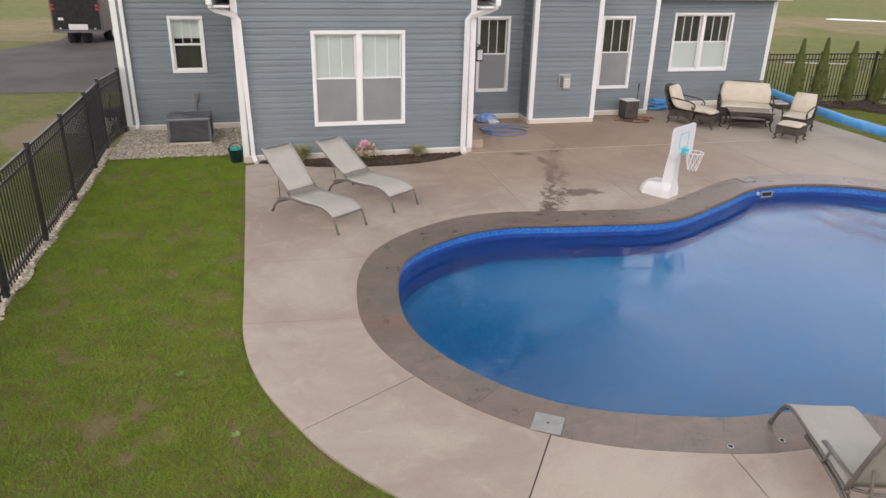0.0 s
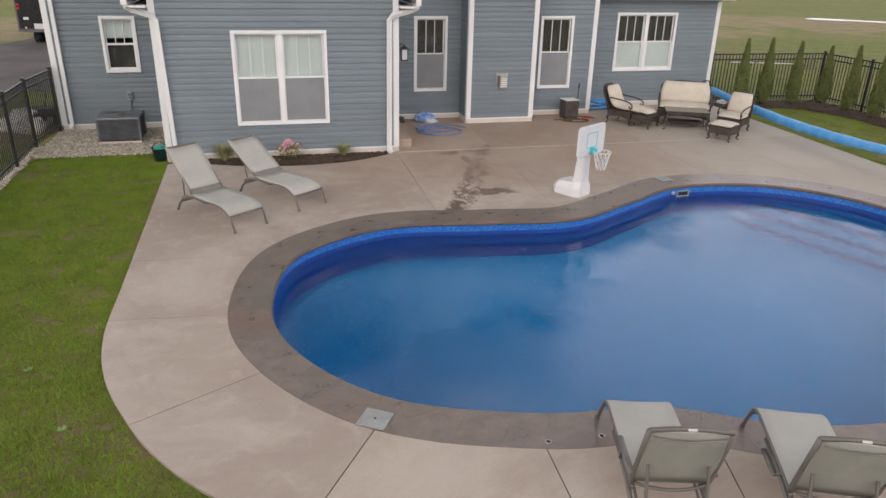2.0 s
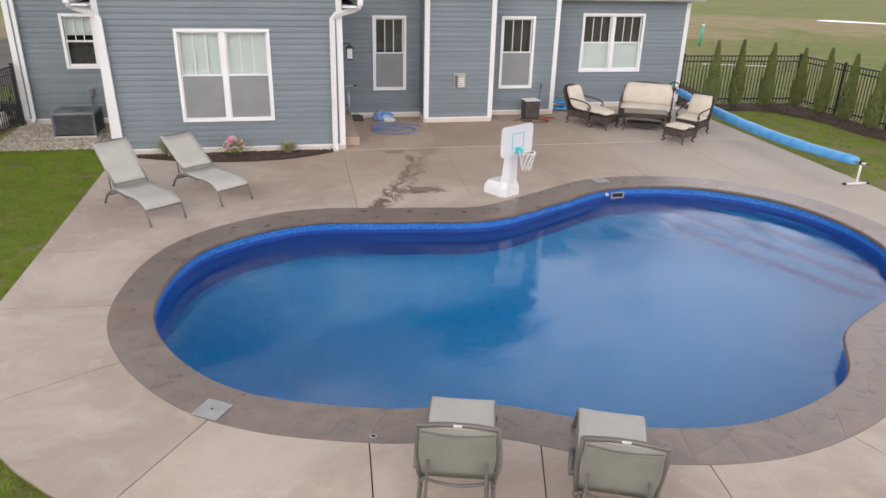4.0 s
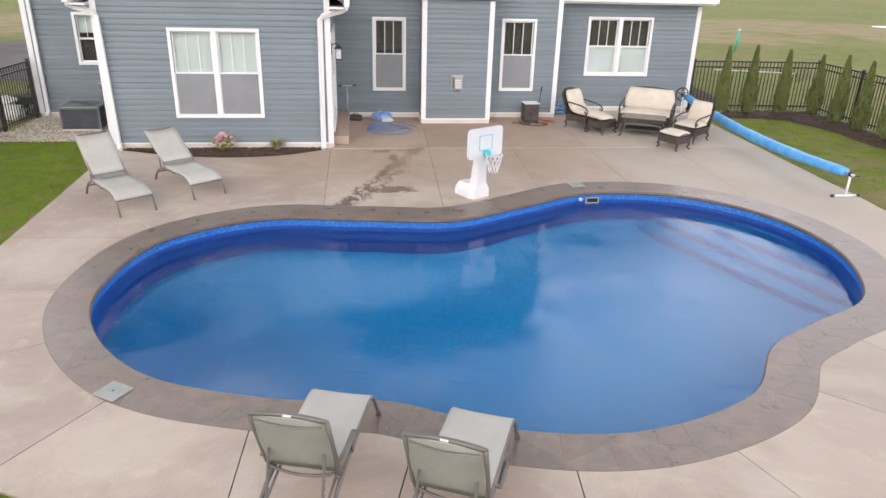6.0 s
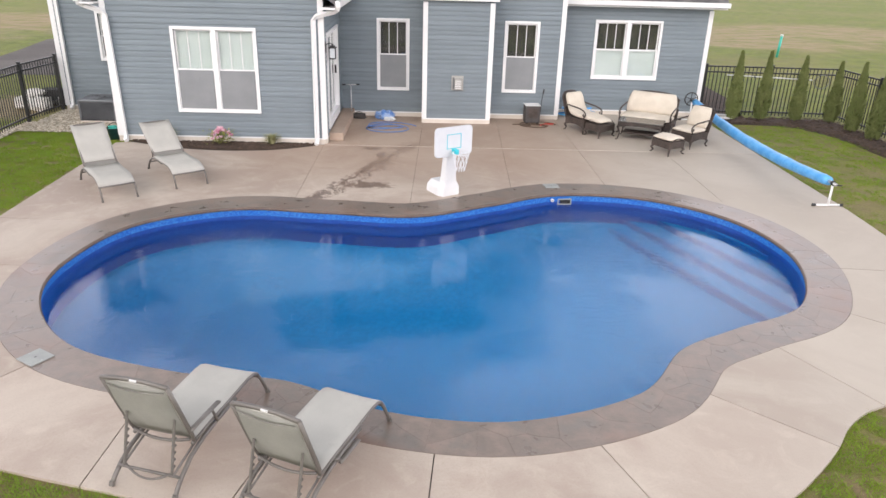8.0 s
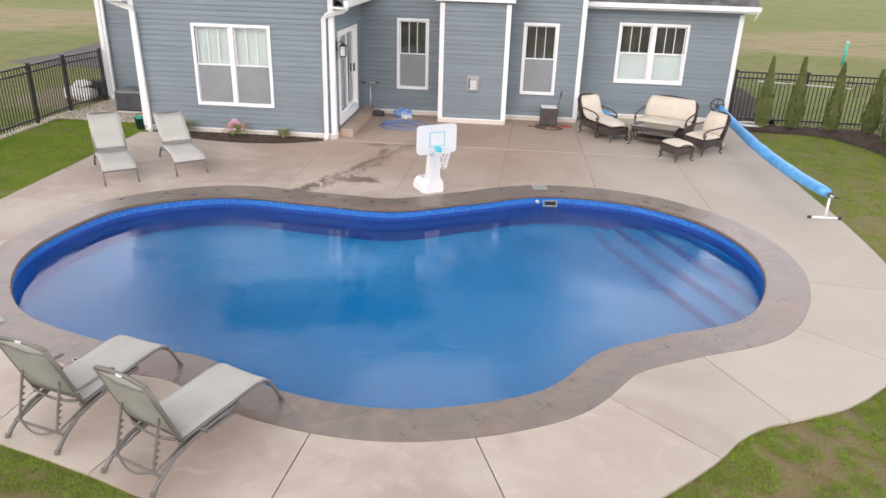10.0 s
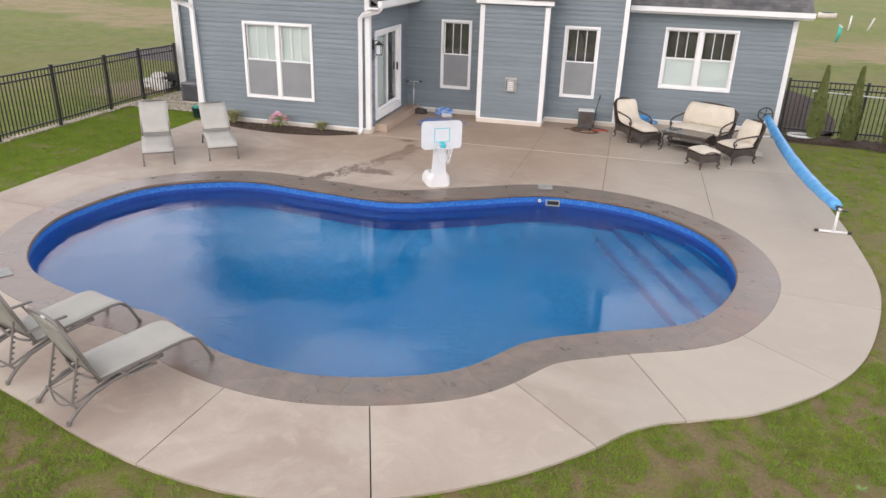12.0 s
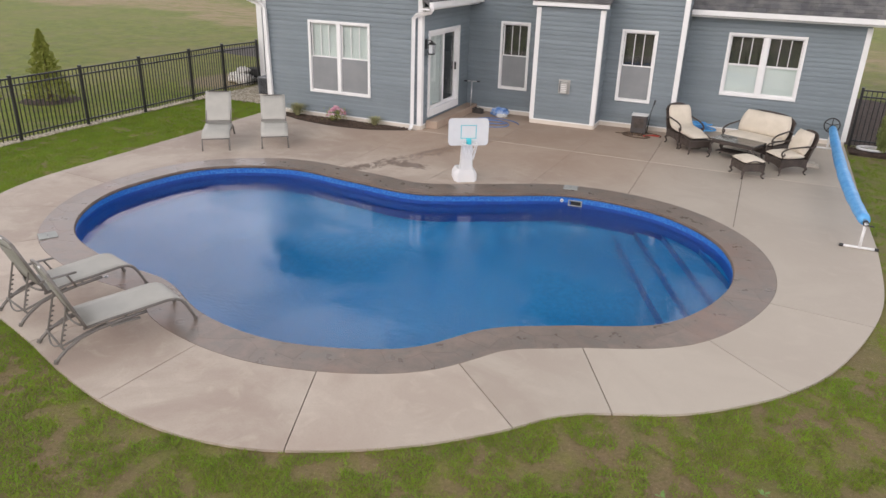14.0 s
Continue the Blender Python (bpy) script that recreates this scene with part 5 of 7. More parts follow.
# ---- patio furniture ----
def cushion(x0, x1, y0, y1, z0, z1, puff=0.03, m=None):
    bm = bmesh.new()
    n = 7
    top, low = [], []
    for s, rows in ((1, top), (-1, low)):
        for i in range(n):
            row = []
            for j in range(n):
                u, v = 2 * i / (n - 1) - 1, 2 * j / (n - 1) - 1
                e = (1 - u ** 4) * (1 - v ** 4)
                x = (x0 + x1) / 2 + (x1 - x0) / 2 * u * (1 - 0.04 * v * v)
                y = (y0 + y1) / 2 + (y1 - y0) / 2 * v * (1 - 0.04 * u * u)
                h = (z1 - z0) / 2
                row.append(bm.verts.new((x, y, (z0 + z1) / 2 + s * (h * (0.35 + 0.65 * e ** 0.4) + puff * e))))
            rows.append(row)
    for rows in (top, low):
        for i in range(n - 1):
            for j in range(n - 1):
                bm.faces.new((rows[i][j], rows[i + 1][j], rows[i + 1][j + 1], rows[i][j + 1]))
    rim = [(i, 0) for i in range(n)] + [(n - 1, j) for j in range(1, n)] + [(i, n - 1) for i in range(n - 2, -1, -1)] + [(0, j) for j in range(n - 2, 0, -1)]
    for k in range(len(rim)):
        (i, j), (p, q) = rim[k - 1], rim[k]
        bm.faces.new((top[i][j], top[p][q], low[p][q], low[i][j]))
    bmesh.ops.recalc_face_normals(bm, faces=bm.faces)
    if m is not None:
        bmesh.ops.transform(bm, matrix=m, verts=bm.verts)
    return bm


def cabriole(ob, x, y, h, out):
    dx, dy = out
    part("leg", tubed([(x, y, h), (x + dx * 0.03, y + dy * 0.03, h * 0.7), (x, y, h * 0.3), (x + dx * 0.02, y + dy * 0.02, 0.02), (x + dx * 0.045, y + dy * 0.045, 0.0)], [0.03, 0.03, 0.02, 0.016, 0.02], 8), M_WICKER, ob, smooth=True)


def pad(stations, thick, fat=0.5):
    """A soft cushion swept along stations of (x, z, half width), with rounded sides and ends."""
    pts = []
    for a, b in zip(stations, stations[1:]):
        for k in range(4):
            pts.append(tuple(p + (q - p) * k / 4 for p, q in zip(a, b)))
    pts.append(stations[-1])
    for _ in range(3):
        pts = [pts[0]] + [tuple((a + 2 * b + c) / 4 for a, b, c in zip(*t)) for t in zip(pts, pts[1:], pts[2:])] + [pts[-1]]
    bm = bmesh.new()
    rows, n, m = [], 20, len(pts)
    for i, (x, z, w) in enumerate(pts):
        x0, z0, _ = pts[max(0, i - 1)]
        x1, z1, _ = pts[min(m - 1, i + 1)]
        d = Vector((x1 - x0, z1 - z0)).normalized()
        f = min(i, m - 1 - i) / 3
        e = math.sqrt(max(0.04, 1 - max(0, 1 - f) ** 2))
        row = []
        for k in range(n):
            q = 2 * math.pi * k / n
            cy, cz = math.cos(q), math.sin(q)
            y = w * math.copysign(abs(cy) ** 0.45, cy) * (0.94 + 0.06 * e)
            t = thick * math.copysign(abs(cz) ** 0.7, cz) * e * (1 + 0.06 * math.sin(i * 1.3 + y * 9))
            row.append(bm.verts.new((x - d.y * t, y, z + d.x * t)))
        rows.append(row)
    for a, b in zip(rows, rows[1:]):
        for k in range(n):
            bm.faces.new((a[k - 1], a[k], b[k], b[k - 1]))
    bm.faces.new(rows[0])
    bm.faces.new(list(reversed(rows[-1])))
    bmesh.ops.recalc_face_normals(bm, faces=bm.faces)
    return bm


def seat(name, m, half, label, category, group="", recline=12, long_pad=0.0):
    """Wicker seat with cream cushions; faces +x, half its width in y."""
    ob = thing(name, m, label, category, group)
    d0, d1, zs = -0.32, 0.34, 0.36
    part("seat_frame", boxed(d0, d1, -half + 0.03, half - 0.03, 0.24, zs, 0.02), M_WICKER, ob)
    # woven skirts with an arched lower edge
    for name_, a, b in (("front_skirt", (d1, -half), (d1, half)), ("side_skirt", (d0, -half), (d1, -half)), ("side_skirt", (d0, half), (d1, half)), ("back_skirt", (d0, -half), (d0, half))):
        a, b = Vector(a), Vector(b)
        sk = bmesh.new()
        nrm = Vector((-(b - a).y, (b - a).x)).normalized() * 0.014
        cols = []
        for k in range(11):
            f = k / 10
            p = a.lerp(b, f)
            z = 0.13 + 0.075 * math.sin(f * math.pi) ** 0.6
            cols.append([sk.verts.new((p.x + s * nrm.x, p.y + s * nrm.y, h)) for s, h in ((-1, z), (-1, zs), (1, zs), (1, z))])
        for p, q in zip(cols, cols[1:]):
            for k in range(4):
                sk.faces.new((p[k - 1], p[k], q[k], q[k - 1]))
        sk.faces.new(cols[0])
        sk.faces.new(list(reversed(cols[-1])))
        bmesh.ops.recalc_face_normals(sk, faces=sk.faces)
        part(name_, sk, M_WICKER, ob)
    for sx, x in ((-1, d0 + 0.02), (1, d1 - 0.02)):
        for sy in (-1, 1):
            cabriole(ob, x, sy * (half - 0.02), 0.2, (sx, sy))
    t = math.tan(radians(recline))
    bk = bmesh.new()
    n, hgt = 16, 0.58
    ringA, ringB, crown = [], [], []
    for i in range(n + 1):
        v = 2 * i / n - 1
        z = zs + hgt * (1 - 0.16 * v ** 6 - 0.10 * v * v)
        crown.append((d0 - t * (z - zs), v * half, z))
        ringA.append((bk.verts.new((d0 + 0.025 - t * (z - zs), v * half, z)), bk.verts.new((d0 - 0.025 - t * (z - zs), v * half, z))))
        ringB.append((bk.verts.new((d0 + 0.025, v * half, zs - 0.05)), bk.verts.new((d0 - 0.025, v * half, zs - 0.05))))
    for i in range(n):
        (a0, a1), (b0, b1) = ringA[i], ringA[i + 1]
        (c0, c1), (e0, e1) = ringB[i], ringB[i + 1]
        bk.faces.new((a0, b0, e0, c0))
        bk.faces.new((a1, c1, e1, b1))
        bk.faces.new((a0, a1, b1, b0))
    for i in (0, n):
        bk.faces.new((ringA[i][0], ringB[i][0], ringB[i][1], ringA[i][1]))
    bmesh.ops.recalc_face_normals(bk, faces=bk.faces)
    back = part("backrest", bk, M_WICKER, ob)
    part("top_rail", tubed(crown, 0.022, 8), M_WICKER, back, smooth=True)
    for s in (-1, 1):
        y = s * half
        pts = [(d0 - 0.09, y, 0.60), (d0 + 0.05, y, 0.655), (d1 - 0.18, y, 0.62), (d1 - 0.04, y, 0.585), (d1 + 0.03, y, 0.53), (d1 + 0.03, y, 0.47), (d1 - 0.02, y, 0.445), (d1 - 0.055, y, 0.475), (d1 - 0.03, y, 0.50)]
        part("armrest", tubed(pts, 0.019, 8), M_WICKER, ob, "dark scrolled armrest", True)
        part("arm_post", tubed([(d1 - 0.03, y, zs - 0.02), (d1 - 0.01, y, 0.41), (d1 + 0.02, y, 0.46)], 0.015, 6), M_WICKER, ob, smooth=True)
        part("back_post", tubed([(d0, y, zs - 0.02), (d0 - t * 0.24, y, 0.60)], 0.024, 8), M_WICKER, ob, smooth=True)
    w = half - 0.005
    u = Vector((-math.sin(radians(recline)), math.cos(radians(recline))))
    hinge = Vector((d0 + 0.11, zs + 0.07))
    head = hinge + u * 0.545
    if long_pad:
        st = [(head.x, head.y, w * 0.86), (head.x - u.x * 0.12, head.y - u.y * 0.12, w), (hinge.x + 0.0, hinge.y + 0.03, w), (0.05, zs + 0.07, w), (d1 + 0.02, zs + 0.07, w * 0.92), (d1 + 0.20, zs + 0.045, w * 0.8), (d1 + long_pad, zs + 0.02, w * 0.72)]
        part("cushion", pad(st, 0.062), M_CUSHION, ob, "long cream cushion running over the ottoman", True)
    else:
        part("seat_cushion", pad([(d0 + 0.06, zs + 0.055, w), (0.0, zs + 0.065, w), (d1 + 0.03, zs + 0.05, w)], 0.066), M_CUSHION, ob, "cream seat cushion", True)
        part("back_cushion", pad([(hinge.x, hinge.y + 0.02, w), ((hinge.x + head.x) / 2, (hinge.y + head.y) / 2 + 0.01, w), (head.x, head.y, w * 0.9)], 0.082), M_CUSHION, ob, "cream back cushion", True)
    return ob


def ottoman(m, label, padded=True):
    ob = thing("ottoman", m, label, "ottoman", "wicker ottomans")
    part("frame", boxed(-0.24, 0.24, -0.27, 0.27, 0.15, 0.31, 0.02), M_WICKER, ob)
    for sx in (-1, 1):
        for sy in (-1, 1):
            cabriole(ob, sx * 0.2, sy * 0.23, 0.16, (sx, sy))
    for s in (-1, 1):
        part("handle", tubed(arc((-0.2, s * 0.27, 0.3), (0.2, s * 0.27, 0.3), (0, 0, 0.07)), 0.013, 6), M_WICKER, ob, smooth=True)
    if padded:
        part("cushion", pad([(-0.24, 0.355, 0.255), (0.0, 0.365, 0.265), (0.24, 0.355, 0.255)], 0.055), M_CUSHION, ob, "cream cushion", True)
    return ob


seat("armchair", pose(10.26, 15.86, 0, 0, 0, -56) @ Matrix.Diagonal((0.93, 0.93, 0.96, 1)), 0.31, "dark wicker patio armchair with cream cushions, by the wall", "armchair", "wicker armchairs", 24, 0.50)
seat("armchair", pose(12.52, 14.58, 0, 0, 0, 214) @ Matrix.Diagonal((0.9, 0.9, 0.93, 1)), 0.31, "dark wicker patio armchair with cream cushions, beside the cover reel", "armchair", "wicker armchairs", 20)
seat("loveseat", pose(11.84, 15.72, 0, 0, 0, -120), 0.62, "dark wicker loveseat with cream cushions against the house", "loveseat", "", 20)
ottoman(pose(10.585, 15.35, 0, 0, 0, -56), "dark wicker ottoman pushed up to its armchair", False)
ottoman(pose(11.79, 13.86, 0, 0, 0, 30), "dark wicker ottoman with cream cushion, standing free")


def coffee_table(m):
    ob = thing("coffee_table", m, "dark wicker coffee table with scrolled legs", "coffee table")
    part("tabletop", boxed(-0.52, 0.52, -0.30, 0.30, 0.42, 0.455, 0.012), M_TABLETOP, ob, "dark glossy top")
    part("apron", boxed(-0.49, 0.49, -0.27, 0.27, 0.355, 0.418, 0.01), M_WICKER, ob)
    part("shelf", boxed(-0.40, 0.40, -0.2, 0.2, 0.16, 0.18, 0.006), M_WICKER, ob)
    for sx in (-1, 1):
        for sy in (-1, 1):
            x, y = sx * 0.46, sy * 0.25
            part("leg", tubed([(x * 0.97, y, 0.37), (x * 1.08, y * 1.08, 0.30), (x * 1.0, y, 0.17), (x * 1.06, y * 1.06, 0.03), (x * 1.16, y * 1.14, 0.0)], [0.022, 0.022, 0.017, 0.015, 0.018], 8), M_WICKER, ob, smooth=True)
    return ob


coffee_table(pose(11.50, 15.04, 0, 0, 0, -24))

# ---- solar cover on its reel ----
def reel():
    ob = thing("cover_reel", Matrix(), "blue solar pool cover rolled on a reel at the patio edge", "pool cover reel")
    a, b = Vector((13.63, 10.33, 0.43)), Vector((13.47, 17.28, 0.54))
    n = 40
    pts, rad = [], []
    for i in range(n + 1):
        f = i / n
        p = a.lerp(b, 0.02 + 0.95 * f)
        p.z -= 0.17 * 4 * f * (1 - f)
        pts.append(p)
        rad.append(0.082 + 0.030 * math.sin(f * math.pi) ** 0.6 + 0.003 * math.sin(f * 31) + 0.003 * math.sin(f * 53 + 1))
    rad[0] *= 0.93
    part("cover_roll", tubed(pts, rad, 18), M_COVER, ob, "bright blue bubble cover", True)
    part("axle", tubed([a + (a - b).normalized() * 0.10, a + (b - a) * 0.04], 0.03, 10), M_CHROME, ob, smooth=True)
    part("axle", tubed([a + (b - a) * 0.94, b + (b - a).normalized() * 0.05], 0.03, 10), M_CHROME, ob, smooth=True)
    for p in (a, b):
        st = part("stand", tubed([(p.x, p.y, 0.03), (p.x, p.y, p.z - 0.03)], 0.022, 8), M_WHITE, ob, smooth=True)
        part("foot_bar", tubed([(p.x - 0.26, p.y, 0.022), (p.x + 0.24, p.y, 0.022)], 0.022, 8), M_WHITE, st, smooth=True)
        for x in (p.x - 0.29, p.x + 0.21):
            part("end_cap", tubed([(x, p.y, 0.024), (x + 0.06, p.y, 0.024)], 0.026, 8), M_BLACK, st)
        part("bearing", tubed([(p.x, p.y - 0.03, p.z), (p.x, p.y + 0.03, p.z)], 0.045, 10), M_BLACK, ob, smooth=True)
    part("crank_handle", tubed([(a.x, a.y - 0.10, a.z), (a.x + 0.11, a.y - 0.10, a.z - 0.01)], 0.011, 6), M_BLACK, ob)
    c = b + Vector((0, 0.09, 0.02))
    wh = part("hand_wheel", tubed([(c.x + 0.17 * math.cos(k * math.pi / 12), c.y, c.z + 0.17 * math.sin(k * math.pi / 12)) for k in range(24)], 0.016, 6, True), M_BLACK, ob, "black spoked hand wheel", True)
    for k in range(5):
        q = k * 2 * math.pi / 5 + 0.3
        part("spoke", tubed([c, c + Vector((0.17 * math.cos(q), 0, 0.17 * math.sin(q)))], 0.011, 6), M_BLACK, wh)


reel()

# ---- planting ----
def fan_leaves(bm, rng, base, count, height, spread, width):
    for _ in range(count):
        q, s = rng.uniform(0, 2 * math.pi), rng.uniform(0.2, 1)
        h = height * rng.uniform(0.35, 1)
        d = Vector((math.cos(q), math.sin(q), 0))
        w = Vector((-d.y, d.x, 0)) * width
        p = base + d * 0.05 * s
        pts = [p + d * (spread * s * f * f) + Vector((0, 0, h * (1 - (1 - f) ** 1.6) - spread * 0.5 * s * max(0, f - 0.6))) for f in (0, 0.4, 0.75, 1.0)]
        L = [bm.verts.new(v - w * k) for v, k in zip(pts, (1, 1, 0.7, 0))]
        R = [bm.verts.new(v + w * k) for v, k in zip(pts[:3], (1, 1, 0.7))]
        bm.faces.new((L[0], R[0], R[1], L[1]))
        bm.faces.new((L[1], R[1], R[2], L[2]))
        bm.faces.new((L[2], R[2], L[3]))


for i, (x, y) in enumerate(((0.62, 13.78), (2.95, 13.8))):
    bm = bmesh.new()
    fan_leaves(bm, random.Random(20 + i), Vector((0, 0, 0)), 700 if i == 0 else 480, 0.36 if i == 0 else 0.25, 0.36 if i == 0 else 0.27, 0.004)
    ob = part("ornamental_grass", bm, M_DRYGRASS)
    ob.location = (x, y, 0.03)
    tagged(ob, "pale dry tuft of ornamental grass in the mulch bed", "grass tuft", "grass tufts in the bed")


def flower_bush():
    ob = thing("flowering_bush", pose(1.86, 13.72, 0.03), "small bush with pink and white blooms in the mulch bed", "flowering bush")
    rng = random.Random(5)
    lf, fw, st = bmesh.new(), bmesh.new(), bmesh.new()
    for _ in range(380):
        v = Vector((rng.gauss(0, 0.14), rng.gauss(0, 0.12), rng.uniform(0.04, 0.28)))
        d = Vector((rng.uniform(-1, 1), rng.uniform(-1, 1), rng.uniform(-0.2, 0.8))).normalized() * 0.05
        s = d.cross(Vector((0, 0, 1))).normalized() * 0.018
        a = [lf.verts.new(v), lf.verts.new(v + d * 0.5 + s), lf.verts.new(v + d), lf.verts.new(v + d * 0.5 - s)]
        lf.faces.new(a)
    for _ in range(46):
        q, r = rng.uniform(0, 6.28), rng.uniform(0.02, 0.26)
        c = Vector((r * math.cos(q), r * math.sin(q), 0.36 - r * 0.7 + rng.uniform(-0.03, 0.03)))
        for _ in range(9):
            v = c + Vector((rng.gauss(0, 0.018), rng.gauss(0, 0.018), rng.gauss(0, 0.014)))
            bmesh.ops.create_icosphere(fw, subdivisions=1, radius=rng.uniform(0.009, 0.015), matrix=Matrix.Translation(v))
    for k in range(7):
        q = k * 0.9
        tube(st, [(0, 0, 0), (0.05 * math.cos(q), 0.05 * math.sin(q), 0.12), (0.11 * math.cos(q), 0.11 * math.sin(q), 0.25)], 0.005, 5)
    part("stems", st, M_BARK, ob)
    part("leaves", lf, M_LEAF, ob)
    tagged(part("blooms", fw, M_PINK, ob, "pink and white petals"), kind="stuff")


flower_bush()


def conifer(m, h, r, seed, label, category, group="", sprays=1500, mat_=None):
    """Narrow evergreen: trunk, and a crown of small upright sprays with an uneven outline."""
    ob = thing("arborvitae" if group else "young_conifer", m, label, category, group)
    rng = random.Random(seed)
    part("trunk", tubed([(0, 0, -0.05), (0.01, 0, h * 0.4), (0, 0.01, h * 0.9)], [r * 0.12, r * 0.08, 0.006], 7), M_BARK, ob, smooth=True)
    bm = bmesh.new()
    lob = [rng.uniform(0, 6.28) for _ in range(4)]
    for _ in range(sprays):
        f = rng.random() ** 0.8
        q = rng.uniform(0, 2 * math.pi)
        env = r * (1.12 * min(1, 0.50 + 2.2 * f) * (1 - f) ** 0.9 if group else (1 - f) * (0.75 + 0.35 * math.sin(f * 26) ** 2)) + 0.015
        env *= 1 + 0.07 * math.sin(3 * q + lob[0] + 5 * f) + 0.06 * math.sin(7 * f + 2 * q + lob[1])
        rr = env * rng.uniform(0.55, 1.05)
        z = 0.04 + f * (h - 0.1) + rng.uniform(-0.02, 0.02)
        p = Vector((rr * math.cos(q), rr * math.sin(q), z))
        out = Vector((math.cos(q), math.sin(q), 0))
        L = rng.uniform(0.07, 0.14) * (1.25 - 0.5 * f) * (0.62 if group else 0.8)
        d = (out * rng.uniform(0.15, 0.6) + Vector((rng.uniform(-0.3, 0.3), rng.uniform(-0.3, 0.3), 1.0 if group else 0.35))).normalized()
        s = d.cross(out + Vector((rng.uniform(-0.8, 0.8), rng.uniform(-0.8, 0.8), 0.2))).normalized() * L * 0.26
        a = [bm.verts.new(p), bm.verts.new(p + d * L * 0.45 + s), bm.verts.new(p + d * L), bm.verts.new(p + d * L * 0.5 - s)]
        bm.faces.new(a)
    part("crown", bm, mat_ or M_THUJA, ob)
    return ob


TREES = [(14.68, 17.45, 1.78), (15.46, 17.45, 1.80), (16.42, 17.43, 1.70), (17.28, 17.22, 1.60), (17.34, 16.26, 1.72), (17.35, 15.33, 1.70), (17.4, 14.4, 1.65), (17.45, 13.45, 1.65)]
for i, (x, y, h) in enumerate(TREES):
    conifer(pose(x, y, 0.0, 0, 0, 37 * i), h + 0.08, 0.20, 40 + i, "slim dark green arborvitae in the mulch bed by the fence", "arborvitae", "arborvitae along the fence", 4800)
conifer(pose(-6.45, 12.0, -0.03), 1.95, 0.62, 77, "young yellow-green spruce beyond the fence in a mulch ring", "conifer tree", "", 4200, M_LEAF)
conifer(pose(-8.1, 10.9, -0.03), 0.7, 0.5, 78, "low young evergreen beyond the fence in a mulch ring", "shrub", "", 1200, M_LEAF)


def mound(name, outline, h, material, label, kind="structure", z0=-0.03, category="mulch bed"):
    bm = filled([outline], 0.0)
    bmesh.ops.subdivide_edges(bm, edges=[e for e in bm.edges if e.calc_length() > 0.5], cuts=3, use_grid_fill=True)
    for v in bm.verts:
        edge_v = any(e.is_boundary for e in v.link_edges)
        v.co.z = z0 + (0.0 if edge_v else h * (0.75 + 0.5 * noise.noise(v.co * 3)))
    bmesh.ops.triangulate(bm, faces=bm.faces)
    return tagged(part(name, bm, material, smooth=True), label, category, kind=kind)


mound("mulch_bed", [(-0.3, 14.02), (-0.15, 13.86), (0.3, 13.66), (0.86, 13.44), (1.3, 13.34), (1.83, 13.28), (2.3, 13.27), (2.85, 13.33), (3.3, 13.46), (3.82, 13.75), (3.95, 14.02), (3.0, 14.02), (2.0, 14.02), (1.0, 14.02)], 0.03, M_MULCH, "dark brown mulch bed under the bay window", z0=-0.005)
mound("mulch_bed_fence", [(13.95, 17.1), (14.6, 17.02), (15.5, 16.95), (16.2, 16.6), (16.6, 15.9), (16.75, 15.1), (16.8, 14.3), (16.9, 13.4), (17.2, 12.6), (17.85, 12.4), (17.85, 14.4), (17.76, 16.2), (17.62, 17.85), (15.8, 17.92), (13.95, 17.97)], 0.05, M_MULCH, "dark brown mulch bed along the fence")
mound("mulch_bed_side", [(13.9, 18.2), (15.3, 18.15), (15.9, 20.5), (16.0, 24.0), (15.5, 25.6), (13.9, 25.8)], 0.04, M_MULCH, "dark brown mulch bed beside the house behind the fence")
mound("mulch_ring", [(-6.45 + 0.8 * math.cos(k * 0.5236), 12.0 + 0.8 * math.sin(k * 0.5236)) for k in range(12)], 0.03, M_MULCH, "dark mulch ring round the young spruce", z0=-0.028)
mound("mulch_ring_small", [(-8.1 + 0.7 * math.cos(k * 0.5236), 10.9 + 0.7 * math.sin(k * 0.5236)) for k in range(12)], 0.03, M_MULCH, "dark mulch ring round the low evergreen", z0=-0.028)
mound("gravel_bed", [(-3.05, 16.95), (-3.1, 15.6), (-3.05, 14.75), (-2.4, 14.78), (-1.6, 14.72), (-0.9, 14.62), (-0.5, 14.55), (-0.48, 15.5), (-0.48, 17.0), (-1.8, 17.0)], 0.015, M_GRAVEL, "pale crushed stone bed round the air conditioner", category="gravel bed")
mound("gravel_strip", [(-3.36, 3.0), (-3.1, 3.0), (-3.06, 6.0), (-3.1, 9.0), (-3.06, 12.0), (-3.08, 14.8), (-3.1, 15.6), (-3.36, 15.6), (-3.36, 12.0), (-3.36, 9.0), (-3.36, 6.0)], 0.012, M_GRAVEL, "pale crushed stone strip under the fence", category="gravel strip")
mound("gravel_strip_right", [(17.66, 12.4), (17.6, 9.0), (17.62, 7.1), (18.15, 7.1), (18.12, 9.0), (18.05, 12.4)], 0.012, M_GRAVEL, "pale crushed stone strip under the fence", category="gravel strip")

